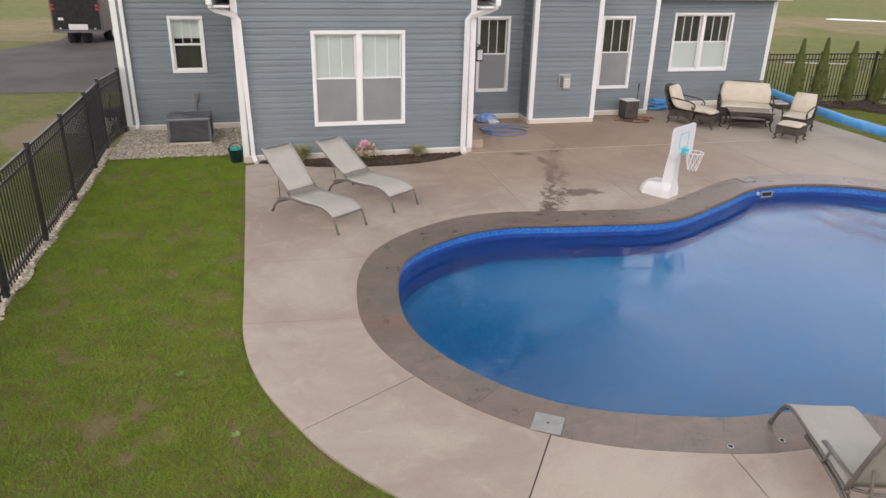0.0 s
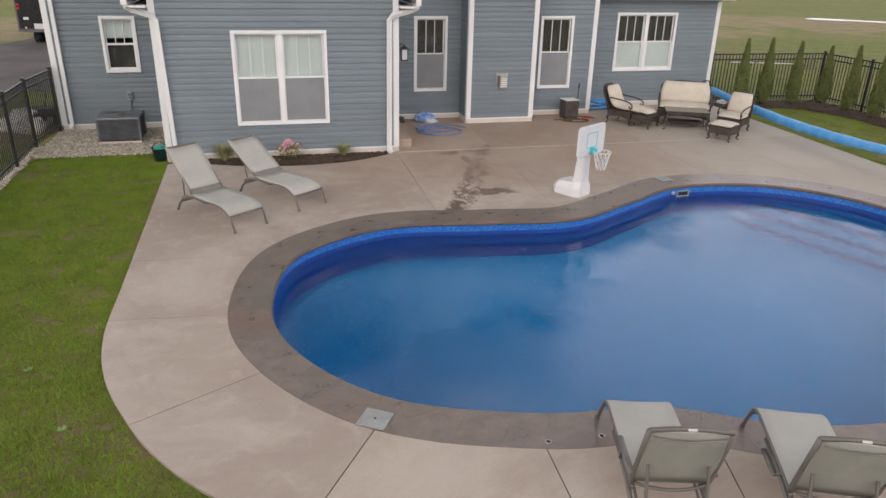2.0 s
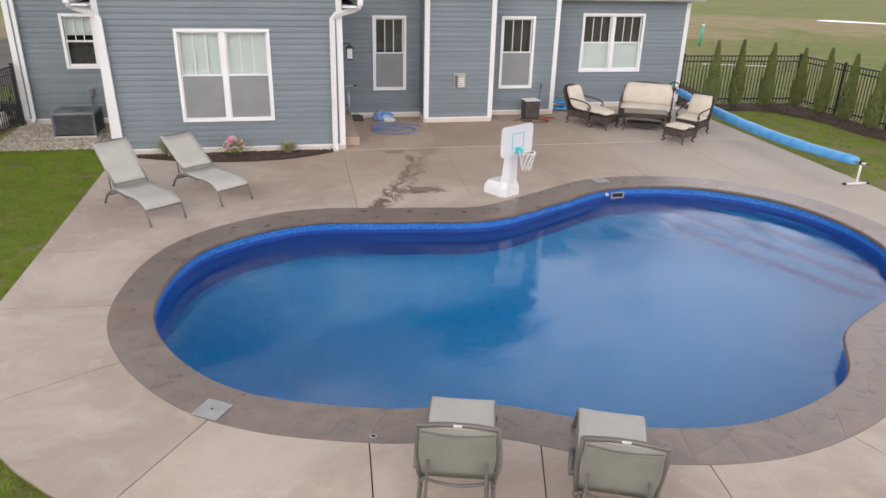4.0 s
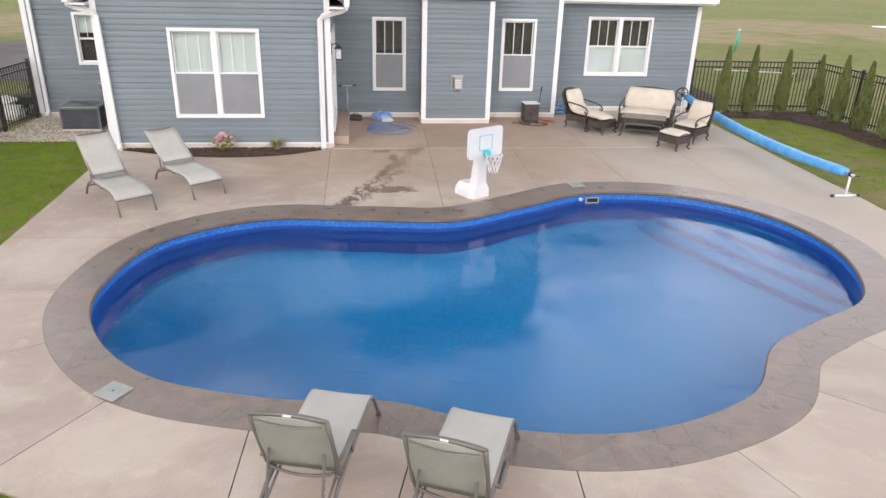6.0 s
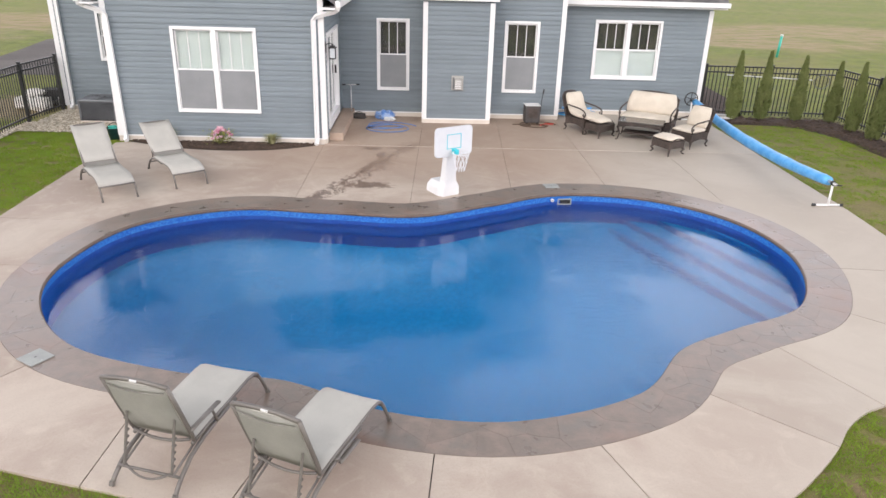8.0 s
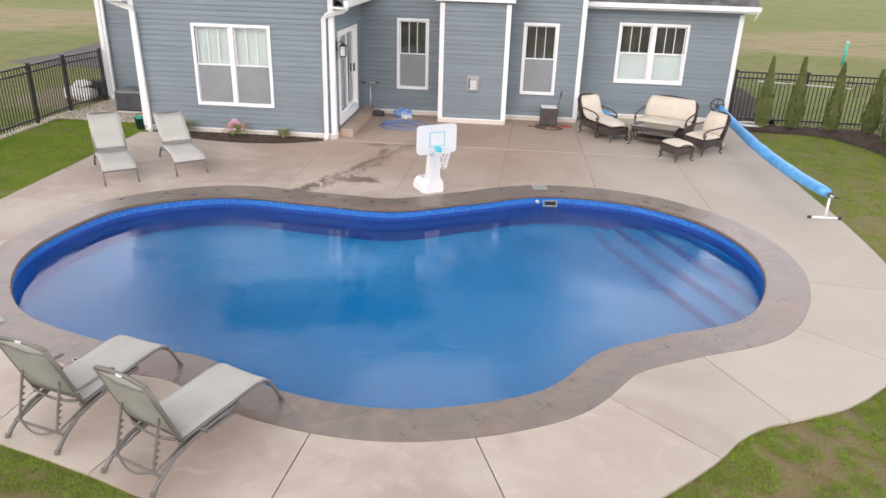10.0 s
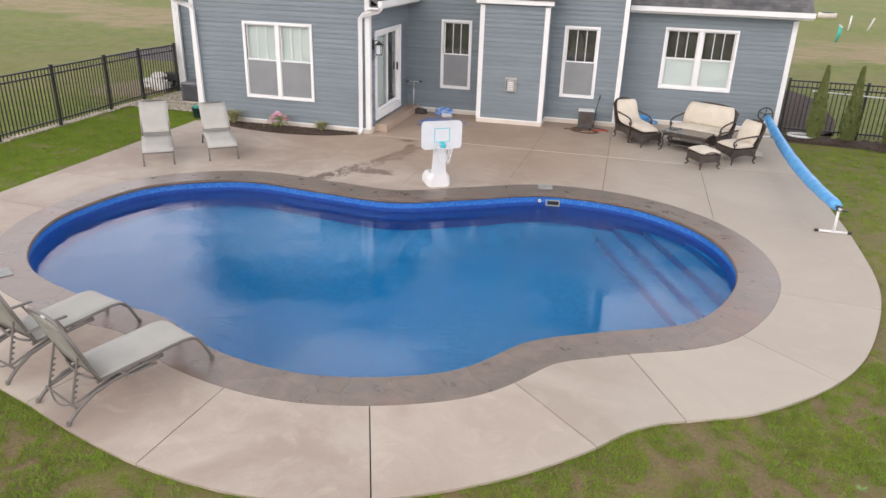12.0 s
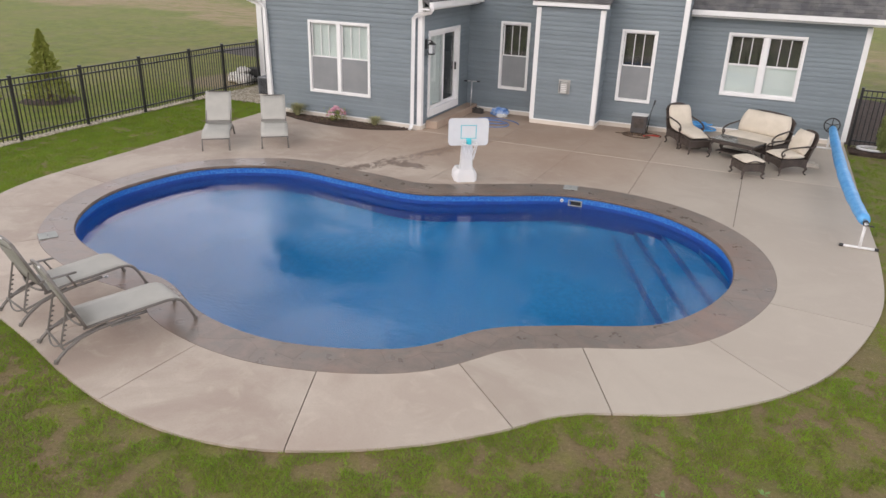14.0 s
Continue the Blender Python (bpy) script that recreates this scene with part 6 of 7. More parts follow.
# ---- things at the house wall ----
def air_conditioner(m):
    ob = thing("air_conditioner", m, "dark grey outdoor air conditioner unit on the gravel", "air conditioner")
    part("pad", boxed(-0.43, 0.43, -0.40, 0.40, 0.0, 0.05, 0.01), M_BASE, ob)
    part("core", boxed(-0.39, 0.39, -0.36, 0.36, 0.05, 0.60), M_TYRE, ob)
    for k in range(17):
        z = 0.09 + k * 0.03
        bm = bmesh.new()
        for a, b, c, d in ((-0.42, 0.42, -0.39, -0.375), (-0.42, 0.42, 0.375, 0.39), (-0.42, -0.405, -0.375, 0.375), (0.405, 0.42, -0.375, 0.375)):
            box(bm, a, b, c, d, z, z + 0.014)
        part("louver", bm, M_GREYMETAL, ob)
    for sx in (-1, 1):
        for sy in (-1, 1):
            part("corner_post", boxed(sx * 0.41 - 0.025, sx * 0.41 + 0.025, sy * 0.38 - 0.025, sy * 0.38 + 0.025, 0.05, 0.61, 0.008), M_GREYMETAL, ob)
    top = part("top", boxed(-0.44, 0.44, -0.41, 0.41, 0.585, 0.66, 0.035), M_ACTOP, ob, "lighter grey top")
    for r in (0.10, 0.17, 0.24, 0.31):
        part("fan_guard", tubed([(r * math.cos(k * math.pi / 14), r * math.sin(k * math.pi / 14), 0.665) for k in range(28)], 0.006, 5, True), M_GREYMETAL, top)
    part("fan_hub", tubed([(0, 0, 0.655), (0, 0, 0.685)], 0.08, 14), M_GREYMETAL, top)


air_conditioner(pose(-1.58, 15.95, 0.0) @ Matrix.Diagonal((1.0, 0.95, 0.84, 1)))
cut = thing("disconnect_box", pose(-1.50, YM - 0.02, 0.66), "small grey electrical disconnect box on the siding", "electrical box")
part("box", boxed(-0.055, 0.055, -0.08, 0.0, 0.0, 0.17, 0.008), M_VENT, cut)
part("cover", boxed(-0.045, 0.045, -0.088, -0.078, 0.012, 0.158, 0.004), M_ACTOP, cut)
part("conduit", tubed([(0.0, -0.04, 0.0), (0.0, -0.05, -0.3), (0.02, -0.3, -0.4), (0.02, -0.9, -0.42)], 0.014, 6), M_GREYMETAL, cut)


def tub():
    ob = thing("watering_tub", pose(-0.62, 14.15, -0.03), "dark green plastic tub with a teal coiled hose inside", "tub")
    bm = bmesh.new()
    n, rings = 18, []
    for r, z in ((0.10, 0.0), (0.15, 0.26), (0.16, 0.27), (0.145, 0.27), (0.10, 0.05)):
        rings.append([bm.verts.new((r * math.cos(k * 2 * math.pi / n), r * math.sin(k * 2 * math.pi / n), z)) for k in range(n)])
    for a, b in zip(rings, rings[1:]):
        for i in range(n):
            bm.faces.new((a[i - 1], a[i], b[i], b[i - 1]))
    bm.faces.new(rings[-1])
    bm.faces.new(list(reversed(rings[0])))
    bmesh.ops.recalc_face_normals(bm, faces=bm.faces)
    part("tub", bm, M_GREENTUB, ob, smooth=True)
    pts = [(0.09 * math.cos(k * 0.5) * (1 + 0.25 * math.sin(k)), 0.09 * math.sin(k * 0.5), 0.14 + 0.0035 * k) for k in range(50)]
    part("hose", tubed(pts, 0.014, 6), M_TEALPIPE, ob, "teal hose", True)
    part("handle", tubed(arc((-0.16, 0, 0.25), (0.16, 0, 0.25), (0, 0.05, 0.12)), 0.008, 6), M_BLACK, ob, smooth=True)


tub()


def vent_box():
    ob = thing("fireplace_vent", pose(7.12, YC - 0.02, 0.84), "beige metal fireplace vent on the chase siding", "wall vent")
    part("flange", boxed(-0.15, 0.15, -0.02, 0.0, 0.0, 0.36, 0.006), M_VENT, ob)
    part("hood", boxed(-0.075, 0.105, -0.13, -0.02, 0.03, 0.31, 0.012), M_VENT, ob)
    for k in range(5):
        part("slat", boxed(-0.06, 0.09, -0.137, -0.13, 0.06 + 0.045 * k, 0.075 + 0.045 * k), M_VINYL, ob)
    part("shield", boxed(-0.12, -0.08, -0.06, -0.02, 0.04, 0.32, 0.006), M_ACTOP, ob)


vent_box()


def lantern():
    ob = thing("wall_lantern", pose(XB1 + 0.02, 14.24, 1.83, 0, 0, 90), "black wall lantern with a clear glass body beside the sliding door", "wall lantern")
    part("back_plate", boxed(-0.05, 0.05, -0.02, 0.0, 0.12, 0.36, 0.006), M_BLACK, ob)
    part("arm", tubed([(0, -0.02, 0.30), (0, -0.10, 0.34), (0, -0.16, 0.31)], 0.010, 6), M_BLACK, ob, smooth=True)
    bm = bmesh.new()
    box(bm, -0.085, 0.085, -0.245, -0.075, 0.235, 0.25, 0.004)
    box(bm, -0.055, 0.055, -0.215, -0.105, 0.25, 0.285, 0.012)
    box(bm, -0.02, 0.02, -0.18, -0.14, 0.285, 0.32, 0.006)
    part("cap", bm, M_BLACK, ob)
    part("glass", boxed(-0.055, 0.055, -0.215, -0.105, 0.03, 0.235), M_LANTERN, ob, "pale glass body")
    part("base", boxed(-0.065, 0.065, -0.225, -0.095, 0.0, 0.03, 0.008), M_BLACK, ob)
    for sx in (-1, 1):
        for y in (-0.22, -0.10):
            part("bar", boxed(sx * 0.06 - 0.006, sx * 0.06 + 0.006, y - 0.006, y + 0.006, 0.03, 0.235), M_BLACK, ob)


lantern()
sp = thing("wall_faucet", pose(4.0 - 0.16, 14.0, 0.55), "small black hose bib on the corner of the bay", "faucet")
part("body", tubed([(0.14, 0.3, 0.0), (0.30, 0.3, 0.0)], 0.02, 8), M_BLACK, sp)


def scooter(m):
    ob = thing("scooter", m, "grey kick scooter leaning in the corner by the door", "scooter")
    part("deck", boxed(0.0, 0.50, -0.055, 0.055, 0.07, 0.10, 0.01), M_GREYMETAL, ob)
    for x in (-0.10, 0.56):
        w = part("wheel", tubed([(x, -0.018, 0.06), (x, 0.018, 0.06)], 0.06, 16), M_TYRE, ob, smooth=True)
        part("rim", tubed([(x, -0.02, 0.06), (x, 0.02, 0.06)], 0.035, 12), M_LABEL, w)
    part("steering_tube", tubed([(-0.10, 0, 0.08), (-0.06, 0, 0.45), (-0.02, 0, 0.86)], 0.017, 8), M_CHROME, ob, "light metal steering tube", True)
    part("neck", tubed([(0.02, 0, 0.09), (-0.08, 0, 0.2)], 0.02, 8), M_GREYMETAL, ob, smooth=True)
    part("handlebar", tubed([(-0.02, -0.20, 0.86), (-0.02, 0.20, 0.86)], 0.013, 8), M_CHROME, ob, smooth=True)
    for s in (-1, 1):
        part("grip", tubed([(-0.02, s * 0.13, 0.86), (-0.02, s * 0.22, 0.86)], 0.019, 8), M_BLACK, ob, smooth=True)


scooter(pose(4.42, 16.70, 0.0, 0, 0, 100))


pump = thing("cover_pump", pose(4.62, 16.72, 0.0, 0, 0, -12), "small dark grey cover pump on the patio by the wall", "pump")
part("housing", boxed(-0.15, 0.15, -0.08, 0.08, 0.015, 0.12, 0.02), M_CADDY, pump)
part("base", boxed(-0.17, 0.17, -0.10, 0.10, 0.0, 0.018, 0.006), M_BLACK, pump)
part("handle", tubed(arc((-0.10, 0, 0.115), (0.10, 0, 0.115), (0, 0, 0.05)), 0.010, 6), M_BLACK, pump, smooth=True)


def bag():
    ob = thing("cover_bag", pose(5.28, 16.68, 0.0), "crumpled blue and white plastic bag on the patio by the wall", "bag")
    bm = bmesh.new()
    bmesh.ops.create_icosphere(bm, subdivisions=4, radius=1.0)
    for v in bm.verts:
        n = 1 + 0.34 * noise.noise(v.co * 2.2) + 0.22 * noise.noise(v.co * 5.5)
        v.co = Vector((v.co.x * 0.24 * n, v.co.y * 0.17 * n, max(-0.005, v.co.z * 0.12 * n + 0.10)))
    part("sack", bm, M_BLUEBAG, ob)
    bm = bmesh.new()
    bmesh.ops.create_icosphere(bm, subdivisions=3, radius=1.0)
    for v in bm.verts:
        n = 1 + 0.5 * noise.noise(v.co * 3.5 + Vector((5, 0, 0)))
        v.co = Vector((v.co.x * 0.15 * n + 0.12, v.co.y * 0.12 * n - 0.15, max(0.0, v.co.z * 0.05 * n + 0.04)))
    part("liner", bm, M_LABEL, ob, "white plastic lining")


bag()


def loops(name, cx, cy, rx, ry, turns, r, material, label, seed, category="hose", lift=0.004, rise=0.0):
    rng = random.Random(seed)
    ph = [rng.uniform(0, 6.28) for _ in range(3)]
    pts = []
    n = int(turns * 22)
    for k in range(n + 1):
        q = k * 2 * math.pi / 22
        w = 1 + 0.34 * math.sin(q * 0.37 + ph[0]) + 0.22 * math.sin(q * 1.7 + ph[1])
        pts.append((cx + rx * w * math.cos(q) + 0.16 * math.sin(q * 0.21 + ph[2]), cy + ry * w * math.sin(q) + 0.12 * math.cos(q * 0.17), r + 0.001 + rise * k / n + lift * (k % 22) / 22 * (1 + k / n)))
    return tagged(part(name, tubed(pts, r, 7), material, smooth=True), label, category)


loops("vacuum_hose", 5.45, 15.75, 0.42, 0.30, 3.3, 0.012, M_BLUEHOSE, "blue vacuum hose lying in loose loops on the patio", 3)
loops("coiled_hose", 10.45, 17.42, 0.24, 0.15, 8.0, 0.022, M_COVER, "bright blue hose coiled on the patio behind the armchair", 6, lift=0.006, rise=0.24)
loops("power_cord", 9.0, 16.2, 0.42, 0.22, 2.4, 0.011, M_BARK, "thin brown cord lying round the cleaner caddy", 8, "cord")
loops("red_hose", 9.38, 16.33, 0.14, 0.07, 1.7, 0.010, M_RED, "thin red hose lying on the patio", 9)


def caddy():
    ob = thing("cleaner_caddy", pose(9.08, 16.6, 0.0, 0, 0, 4), "dark grey pool equipment box with white top and a pole", "equipment box")
    part("body", boxed(-0.19, 0.19, -0.17, 0.17, 0.03, 0.46, 0.02), M_CADDY, ob)
    part("lid", boxed(-0.20, 0.20, -0.18, 0.18, 0.46, 0.475, 0.005), M_LABEL, ob, "white top")
    part("panel", boxed(-0.12, 0.12, -0.176, -0.170, 0.16, 0.40, 0.002), M_WICKER, ob)
    for sx in (-1, 1):
        part("foot", boxed(sx * 0.14 - 0.03, sx * 0.14 + 0.03, -0.15, 0.15, 0.0, 0.03), M_BLACK, ob)
    part("pole", tubed([(0.21, 0.0, 0.02), (0.25, 0.05, 0.55), (0.30, 0.12, 0.78)], 0.011, 6), M_BLACK, ob, smooth=True)
    part("pole_grip", tubed([(0.29, 0.11, 0.72), (0.31, 0.13, 0.84)], 0.02, 8), M_BLACK, ob)
    part("tray", boxed(-0.32, -0.08, -0.40, -0.26, 0.0, 0.02, 0.006), M_BARK, ob)


caddy()
stone = thing("paver", pose(13.0, 15.35, 0.0), "flat pale grey paver lying behind the armchair", "paver")
part("slab", boxed(-0.24, 0.22, -0.13, 0.13, 0.0, 0.05, 0.012), M_BASE, stone)
part("upper_slab", boxed(-0.12, 0.14, -0.10, 0.10, 0.05, 0.09, 0.012), M_BASE, stone)

# ---- pool fittings ----
def lid(m, label):
    ob = thing("access_cover", m, label, "access cover", "skimmer covers")
    part("plate", boxed(-0.135, 0.135, -0.13, 0.13, 0.004, 0.016, 0.003), M_LID, ob)
    part("finger_hole", tubed([(0, 0, 0.012), (0, 0, 0.018)], 0.012, 10), M_BLACK, ob)
    for sx in (-1, 1):
        part("screw", tubed([(sx * 0.115, 0.0, 0.014), (sx * 0.115, 0.0, 0.0185)], 0.007, 8), M_CHROME, ob)


lid(pose(2.25, 4.88, 0.0, 0, 0, -32), "grey square skimmer lid let into the near coping")
lid(pose(8.74, 11.18, 0.0, 0, 0, 8), "grey square skimmer lid let into the coping by the house")


def skimmer(px, py, ang):
    ob = thing("skimmer_mouth", pose(px, py, -0.165, 0, 0, ang), "white-rimmed skimmer opening in the pool wall", "pool skimmer")
    bm = bmesh.new()
    for a, b, c, d in ((-0.13, 0.13, 0.04, 0.058), (-0.13, 0.13, -0.055, -0.038), (-0.13, -0.11, -0.038, 0.04), (0.11, 0.13, -0.038, 0.04)):
        box(bm, a, b, -0.018, 0.03, c, d, 0.003)
    part("face_plate", bm, M_LID, ob)
    part("throat", boxed(-0.11, 0.11, 0.0, 0.04, -0.038, 0.04), M_TYRE, ob)


skimmer(8.94, 10.79, 4)
jet = thing("return_jet", pose(8.70, 10.72, -0.12, 0, 0, 14), "small white return fitting in the pool wall", "pool fitting", "return jets")
part("ring", tubed([(0, -0.02, 0), (0, 0.02, 0)], 0.03, 14), M_PLASTIC, jet)
part("eyeball", tubed([(0, -0.028, 0), (0, -0.018, 0)], 0.015, 10), M_LID, jet)

for x, y in ((3.68, 4.245), (4.175, 4.22)):
    an = thing("deck_anchor", pose(x, y, 0.005), "small dark anchor socket set in the coping", "deck anchor", "deck anchors")
    part("ring", tubed([(0.026 * math.cos(k * math.pi / 8), 0.026 * math.sin(k * math.pi / 8), 0.002) for k in range(16)], 0.005, 6, True), M_CHROME, an, smooth=True)
    part("plug", tubed([(0, 0, -0.01), (0, 0, 0.002)], 0.023, 12), M_TYRE, an)

# ---- leaf net hung on the fence ----
net = thing("leaf_net", Matrix(), "leaf skimmer net on a long white pole hung on the fence", "leaf net")
part("pole", tubed([(14.55, 17.90, 1.14), (16.9, 17.84, 1.06)], 0.014, 8), M_PLASTIC, net, smooth=True)
part("hoop", tubed([(17.15 + 0.22 * math.cos(k * math.pi / 10), 17.80, 1.02 + 0.18 * math.sin(k * math.pi / 10)) for k in range(20)], 0.009, 6, True), M_GREYMETAL, net, smooth=True)
bm = bmesh.new()
for k in range(-4, 5):
    o = k * 0.042
    w, h = 0.22 * math.sqrt(1 - (o / 0.2) ** 2), 0.18 * math.sqrt(1 - (o / 0.2) ** 2)
    tube(bm, [(17.15 - w, 17.80, 1.02 + o * 0.9), (17.15 + w, 17.80, 1.02 + o * 0.9)], 0.002, 4)
    tube(bm, [(17.15 + o * 1.1, 17.801, 1.02 - h), (17.15 + o * 1.1, 17.801, 1.02 + h)], 0.002, 4)
part("mesh", bm, M_BLACK, net)
for x in (15.3, 16.5):
    part("hook", tubed([(x, 17.93, 1.14), (x, 17.86, 1.08), (x, 17.84, 1.14)], 0.012, 6), M_BLACK, net)
ringf = thing("float_ring", pose(14.45, 17.6, 0.03), "white pool float ring lying on the mulch by the house", "float ring")
part("ring", tubed([(0.32 * math.cos(k * math.pi / 12), 0.22 * math.sin(k * math.pi / 12), 0.03) for k in range(24)], 0.03, 8, True), M_PLASTIC, ringf, smooth=True)
part("cord", tubed([(0.2 * math.cos(k * math.pi / 12), 0.13 * math.sin(k * math.pi / 12), 0.06) for k in range(24)], 0.006, 5, True), M_NET, ringf, smooth=True)

# ---- beyond the fences ----
drive = filled([[(-9.9, 22.5), (-8, 22.1), (-3.02, 22.2), (-3.02, 28), (-4.3, 34), (-5.0, 48), (-8.8, 48), (-8.4, 34.8), (-9.4, 32.3), (-10.4, 31.2), (-9.9, 28.3), (-9.5, 25.4)]], -0.022)
tagged(part("driveway", drive, M_ASPHALT), "dark worn asphalt driveway beside the house", "driveway", kind="structure")
pond = filled([closed_curve([(38.6, 44.2), (39.8, 44.9), (41.6, 43.6), (43.2, 42.3), (45.0, 41.6), (48, 40.0), (47, 38.6), (44.4, 40.3), (43.0, 40.9), (41.6, 42.3), (40.0, 43.1)], 5)], -0.02)
tagged(part("pond", pond, M_POND), "shallow pale puddle of standing water in the field", "pond", kind="structure")


def trailer(m):
    ob = thing("cargo_trailer", m, "black enclosed cargo trailer parked on the driveway", "trailer")
    part("body", boxed(-1.0, 1.0, 0.0, 4.2, 0.48, 2.4, 0.04), M_TRAILER, ob)
    part("rear_frame", boxed(-1.02, 1.02, -0.02, 0.03, 0.46, 0.53, 0.008), M_GREYMETAL, ob)
    part("door_seam", boxed(-0.92, 0.92, -0.012, 0.0, 0.6, 2.3, 0.004), M_TYRE, ob)
    part("panel", boxed(-0.35, 0.40, -0.024, -0.012, 0.58, 0.80, 0.004), M_LABEL, ob, "pale blank panel")
    part("sticker", boxed(-0.72, -0.52, -0.024, -0.012, 0.95, 1.05), M_LABEL, ob)
    for s in (-1, 1):
        for z in (1.35, 1.5):
            part("tail_light", boxed(s * 0.86 - 0.05, s * 0.86 + 0.05, -0.03, -0.012, z, z + 0.08, 0.008), M_REDLENS, ob, "red tail light")
        part("marker_light", boxed(s * 0.68 - 0.035, s * 0.68 + 0.035, -0.03, -0.012, 0.6, 0.66, 0.006), M_LANTERN, ob)
        w = part("wheel", tubed([(s * 0.55, 1.6, 0.33), (s * 0.86, 1.6, 0.33)], 0.33, 24), M_TYRE, ob, smooth=True)
        part("rim", tubed([(s * 0.86 - 0.02, 1.6, 0.33), (s * 0.86 + 0.015, 1.6, 0.33)], 0.19, 18), M_CHROME, w)
        w = part("wheel", tubed([(s * 0.28 - 0.3, 0.55, 0.24), (s * 0.28 - 0.02, 0.55, 0.24)], 0.25, 20), M_TYRE, ob, smooth=True)


trailer(pose(-7.25, 33.3, -0.02, 0, 0, -7))


def pipe(x, y, h, material, label, lean=2):
    ob = thing("survey_pipe", pose(x, y, -0.03, lean, lean), label, "pipe", "pipes in the field")
    part("shaft", tubed([(0, 0, 0), (0, 0, h)], 0.055, 12), material, ob, smooth=True)
    part("cap", tubed([(0, 0, h - 0.02), (0, 0, h + 0.05)], 0.065, 12), M_PLASTIC, ob, smooth=True)


pipe(22.2, 31.1, 0.95, M_TEALPIPE, "teal drain pipe standing in the field")
pipe(21.07, 44.0, 0.9, M_TEALPIPE, "teal drain pipe standing in the field")
pipe(23.68, 52.5, 0.9, M_PLASTIC, "white pipe standing in the field")
pipe(25.03, 53.2, 0.8, M_PLASTIC, "white pipe leaning in the field", 14)
pipe(21.9, 47.0, 0.6, M_TEALPIPE, "teal drain pipe standing in the field")
tank = thing("septic_riser", pose(24.8, 64.0, -0.03), "low grey concrete riser far out in the field", "concrete riser")
part("ring", tubed([(0, 0, 0), (0, 0, 0.4)], 0.7, 18), M_BASE, tank, smooth=True)
part("cover", tubed([(0, 0, 0.4), (0, 0, 0.46)], 0.5, 18), M_GREENTUB, tank, smooth=True)


def rocks():
    rng = random.Random(12)
    for k, (x, y, s) in enumerate(((-3.62, 16.98, 0.26), (-4.02, 17.12, 0.27), (-3.60, 17.80, 0.2), (-3.92, 17.55, 0.25), (-3.80, 17.15, 0.19))):
        bm = bmesh.new()
        bmesh.ops.create_icosphere(bm, subdivisions=3, radius=1.0)
        for v in bm.verts:
            n = 1 + 0.35 * noise.noise(v.co * 1.6 + Vector((k * 7, 0, 0))) + 0.12 * noise.noise(v.co * 5)
            v.co = Vector((v.co.x * s * 1.25 * n, v.co.y * s * n, v.co.z * s * 0.75 * n))
        ob = part("boulder", bm, M_ROCK)
        ob.location = (x, y, s * 0.45 if k < 4 else 0.36)
        tagged(ob, "pale rough boulder beyond the fence near the house corner", "boulder", "boulders by the fence")
    ob = thing("garden_cart", pose(-3.45, 17.35, 0.0), "black garden cart behind the fence by the house", "garden cart")
    part("tray", boxed(-0.28, 0.28, -0.2, 0.2, 0.28, 0.46, 0.03), M_TYRE, ob)
    for s in (-1, 1):
        part("wheel", tubed([(s * 0.24 - 0.03, 0, 0.17), (s * 0.24 + 0.03, 0, 0.17)], 0.17, 16), M_TYRE, ob, smooth=True)
    part("axle", tubed([(-0.24, 0, 0.17), (0.24, 0, 0.17)], 0.015, 6), M_CHROME, ob)
    part("mount", boxed(-0.03, 0.03, -0.1, 0.1, 0.16, 0.30), M_BLACK, ob)
    part("handle", tubed([(0.0, 0.15, 0.4), (0.05, 0.3, 0.75), (-0.15, 0.32, 0.8)], 0.016, 6), M_BLACK, ob, smooth=True)


rocks()

# ---- loose stones, mulch chips and grass ----
def scatter_stones(name, spots, size, material, label, category, seed, squash=0.6):
    rng = np.random.default_rng(seed)
    t = (1 + 5 ** 0.5) / 2
    base = np.array([(-1, t, 0), (1, t, 0), (-1, -t, 0), (1, -t, 0), (0, -1, t), (0, 1, t), (0, -1, -t), (0, 1, -t), (t, 0, -1), (t, 0, 1), (-t, 0, -1), (-t, 0, 1)]) / math.hypot(1, t)
    tri = np.array([(0, 11, 5), (0, 5, 1), (0, 1, 7), (0, 7, 10), (0, 10, 11), (1, 5, 9), (5, 11, 4), (11, 10, 2), (10, 7, 6), (7, 1, 8), (3, 9, 4), (3, 4, 2), (3, 2, 6), (3, 6, 8), (3, 8, 9), (4, 9, 5), (2, 4, 11), (6, 2, 10), (8, 6, 7), (9, 8, 1)])
    n = len(spots)
    s = rng.uniform(size * 0.5, size, (n, 1, 1))
    v = base[None] * (1 + rng.uniform(-0.25, 0.25, (n, 12, 1))) * s * np.array([1, 1, squash])
    q = rng.uniform(0, 6.28, n)
    c, d = np.cos(q)[:, None], np.sin(q)[:, None]
    x, y = v[..., 0] * 1.25, v[..., 1]
    v = np.stack([x * c - y * d, x * d + y * c, v[..., 2]], -1) + np.array(spots)[:, None, :]
    f = (tri[None] + 12 * np.arange(n)[:, None, None]).reshape(-1, 3)
    me = bpy.data.meshes.new(name)
    me.from_pydata(v.reshape(-1, 3).tolist(), [], f.tolist())
    me.materials.append(material)
    return tagged(new(name, me), label, category, kind="stuff")


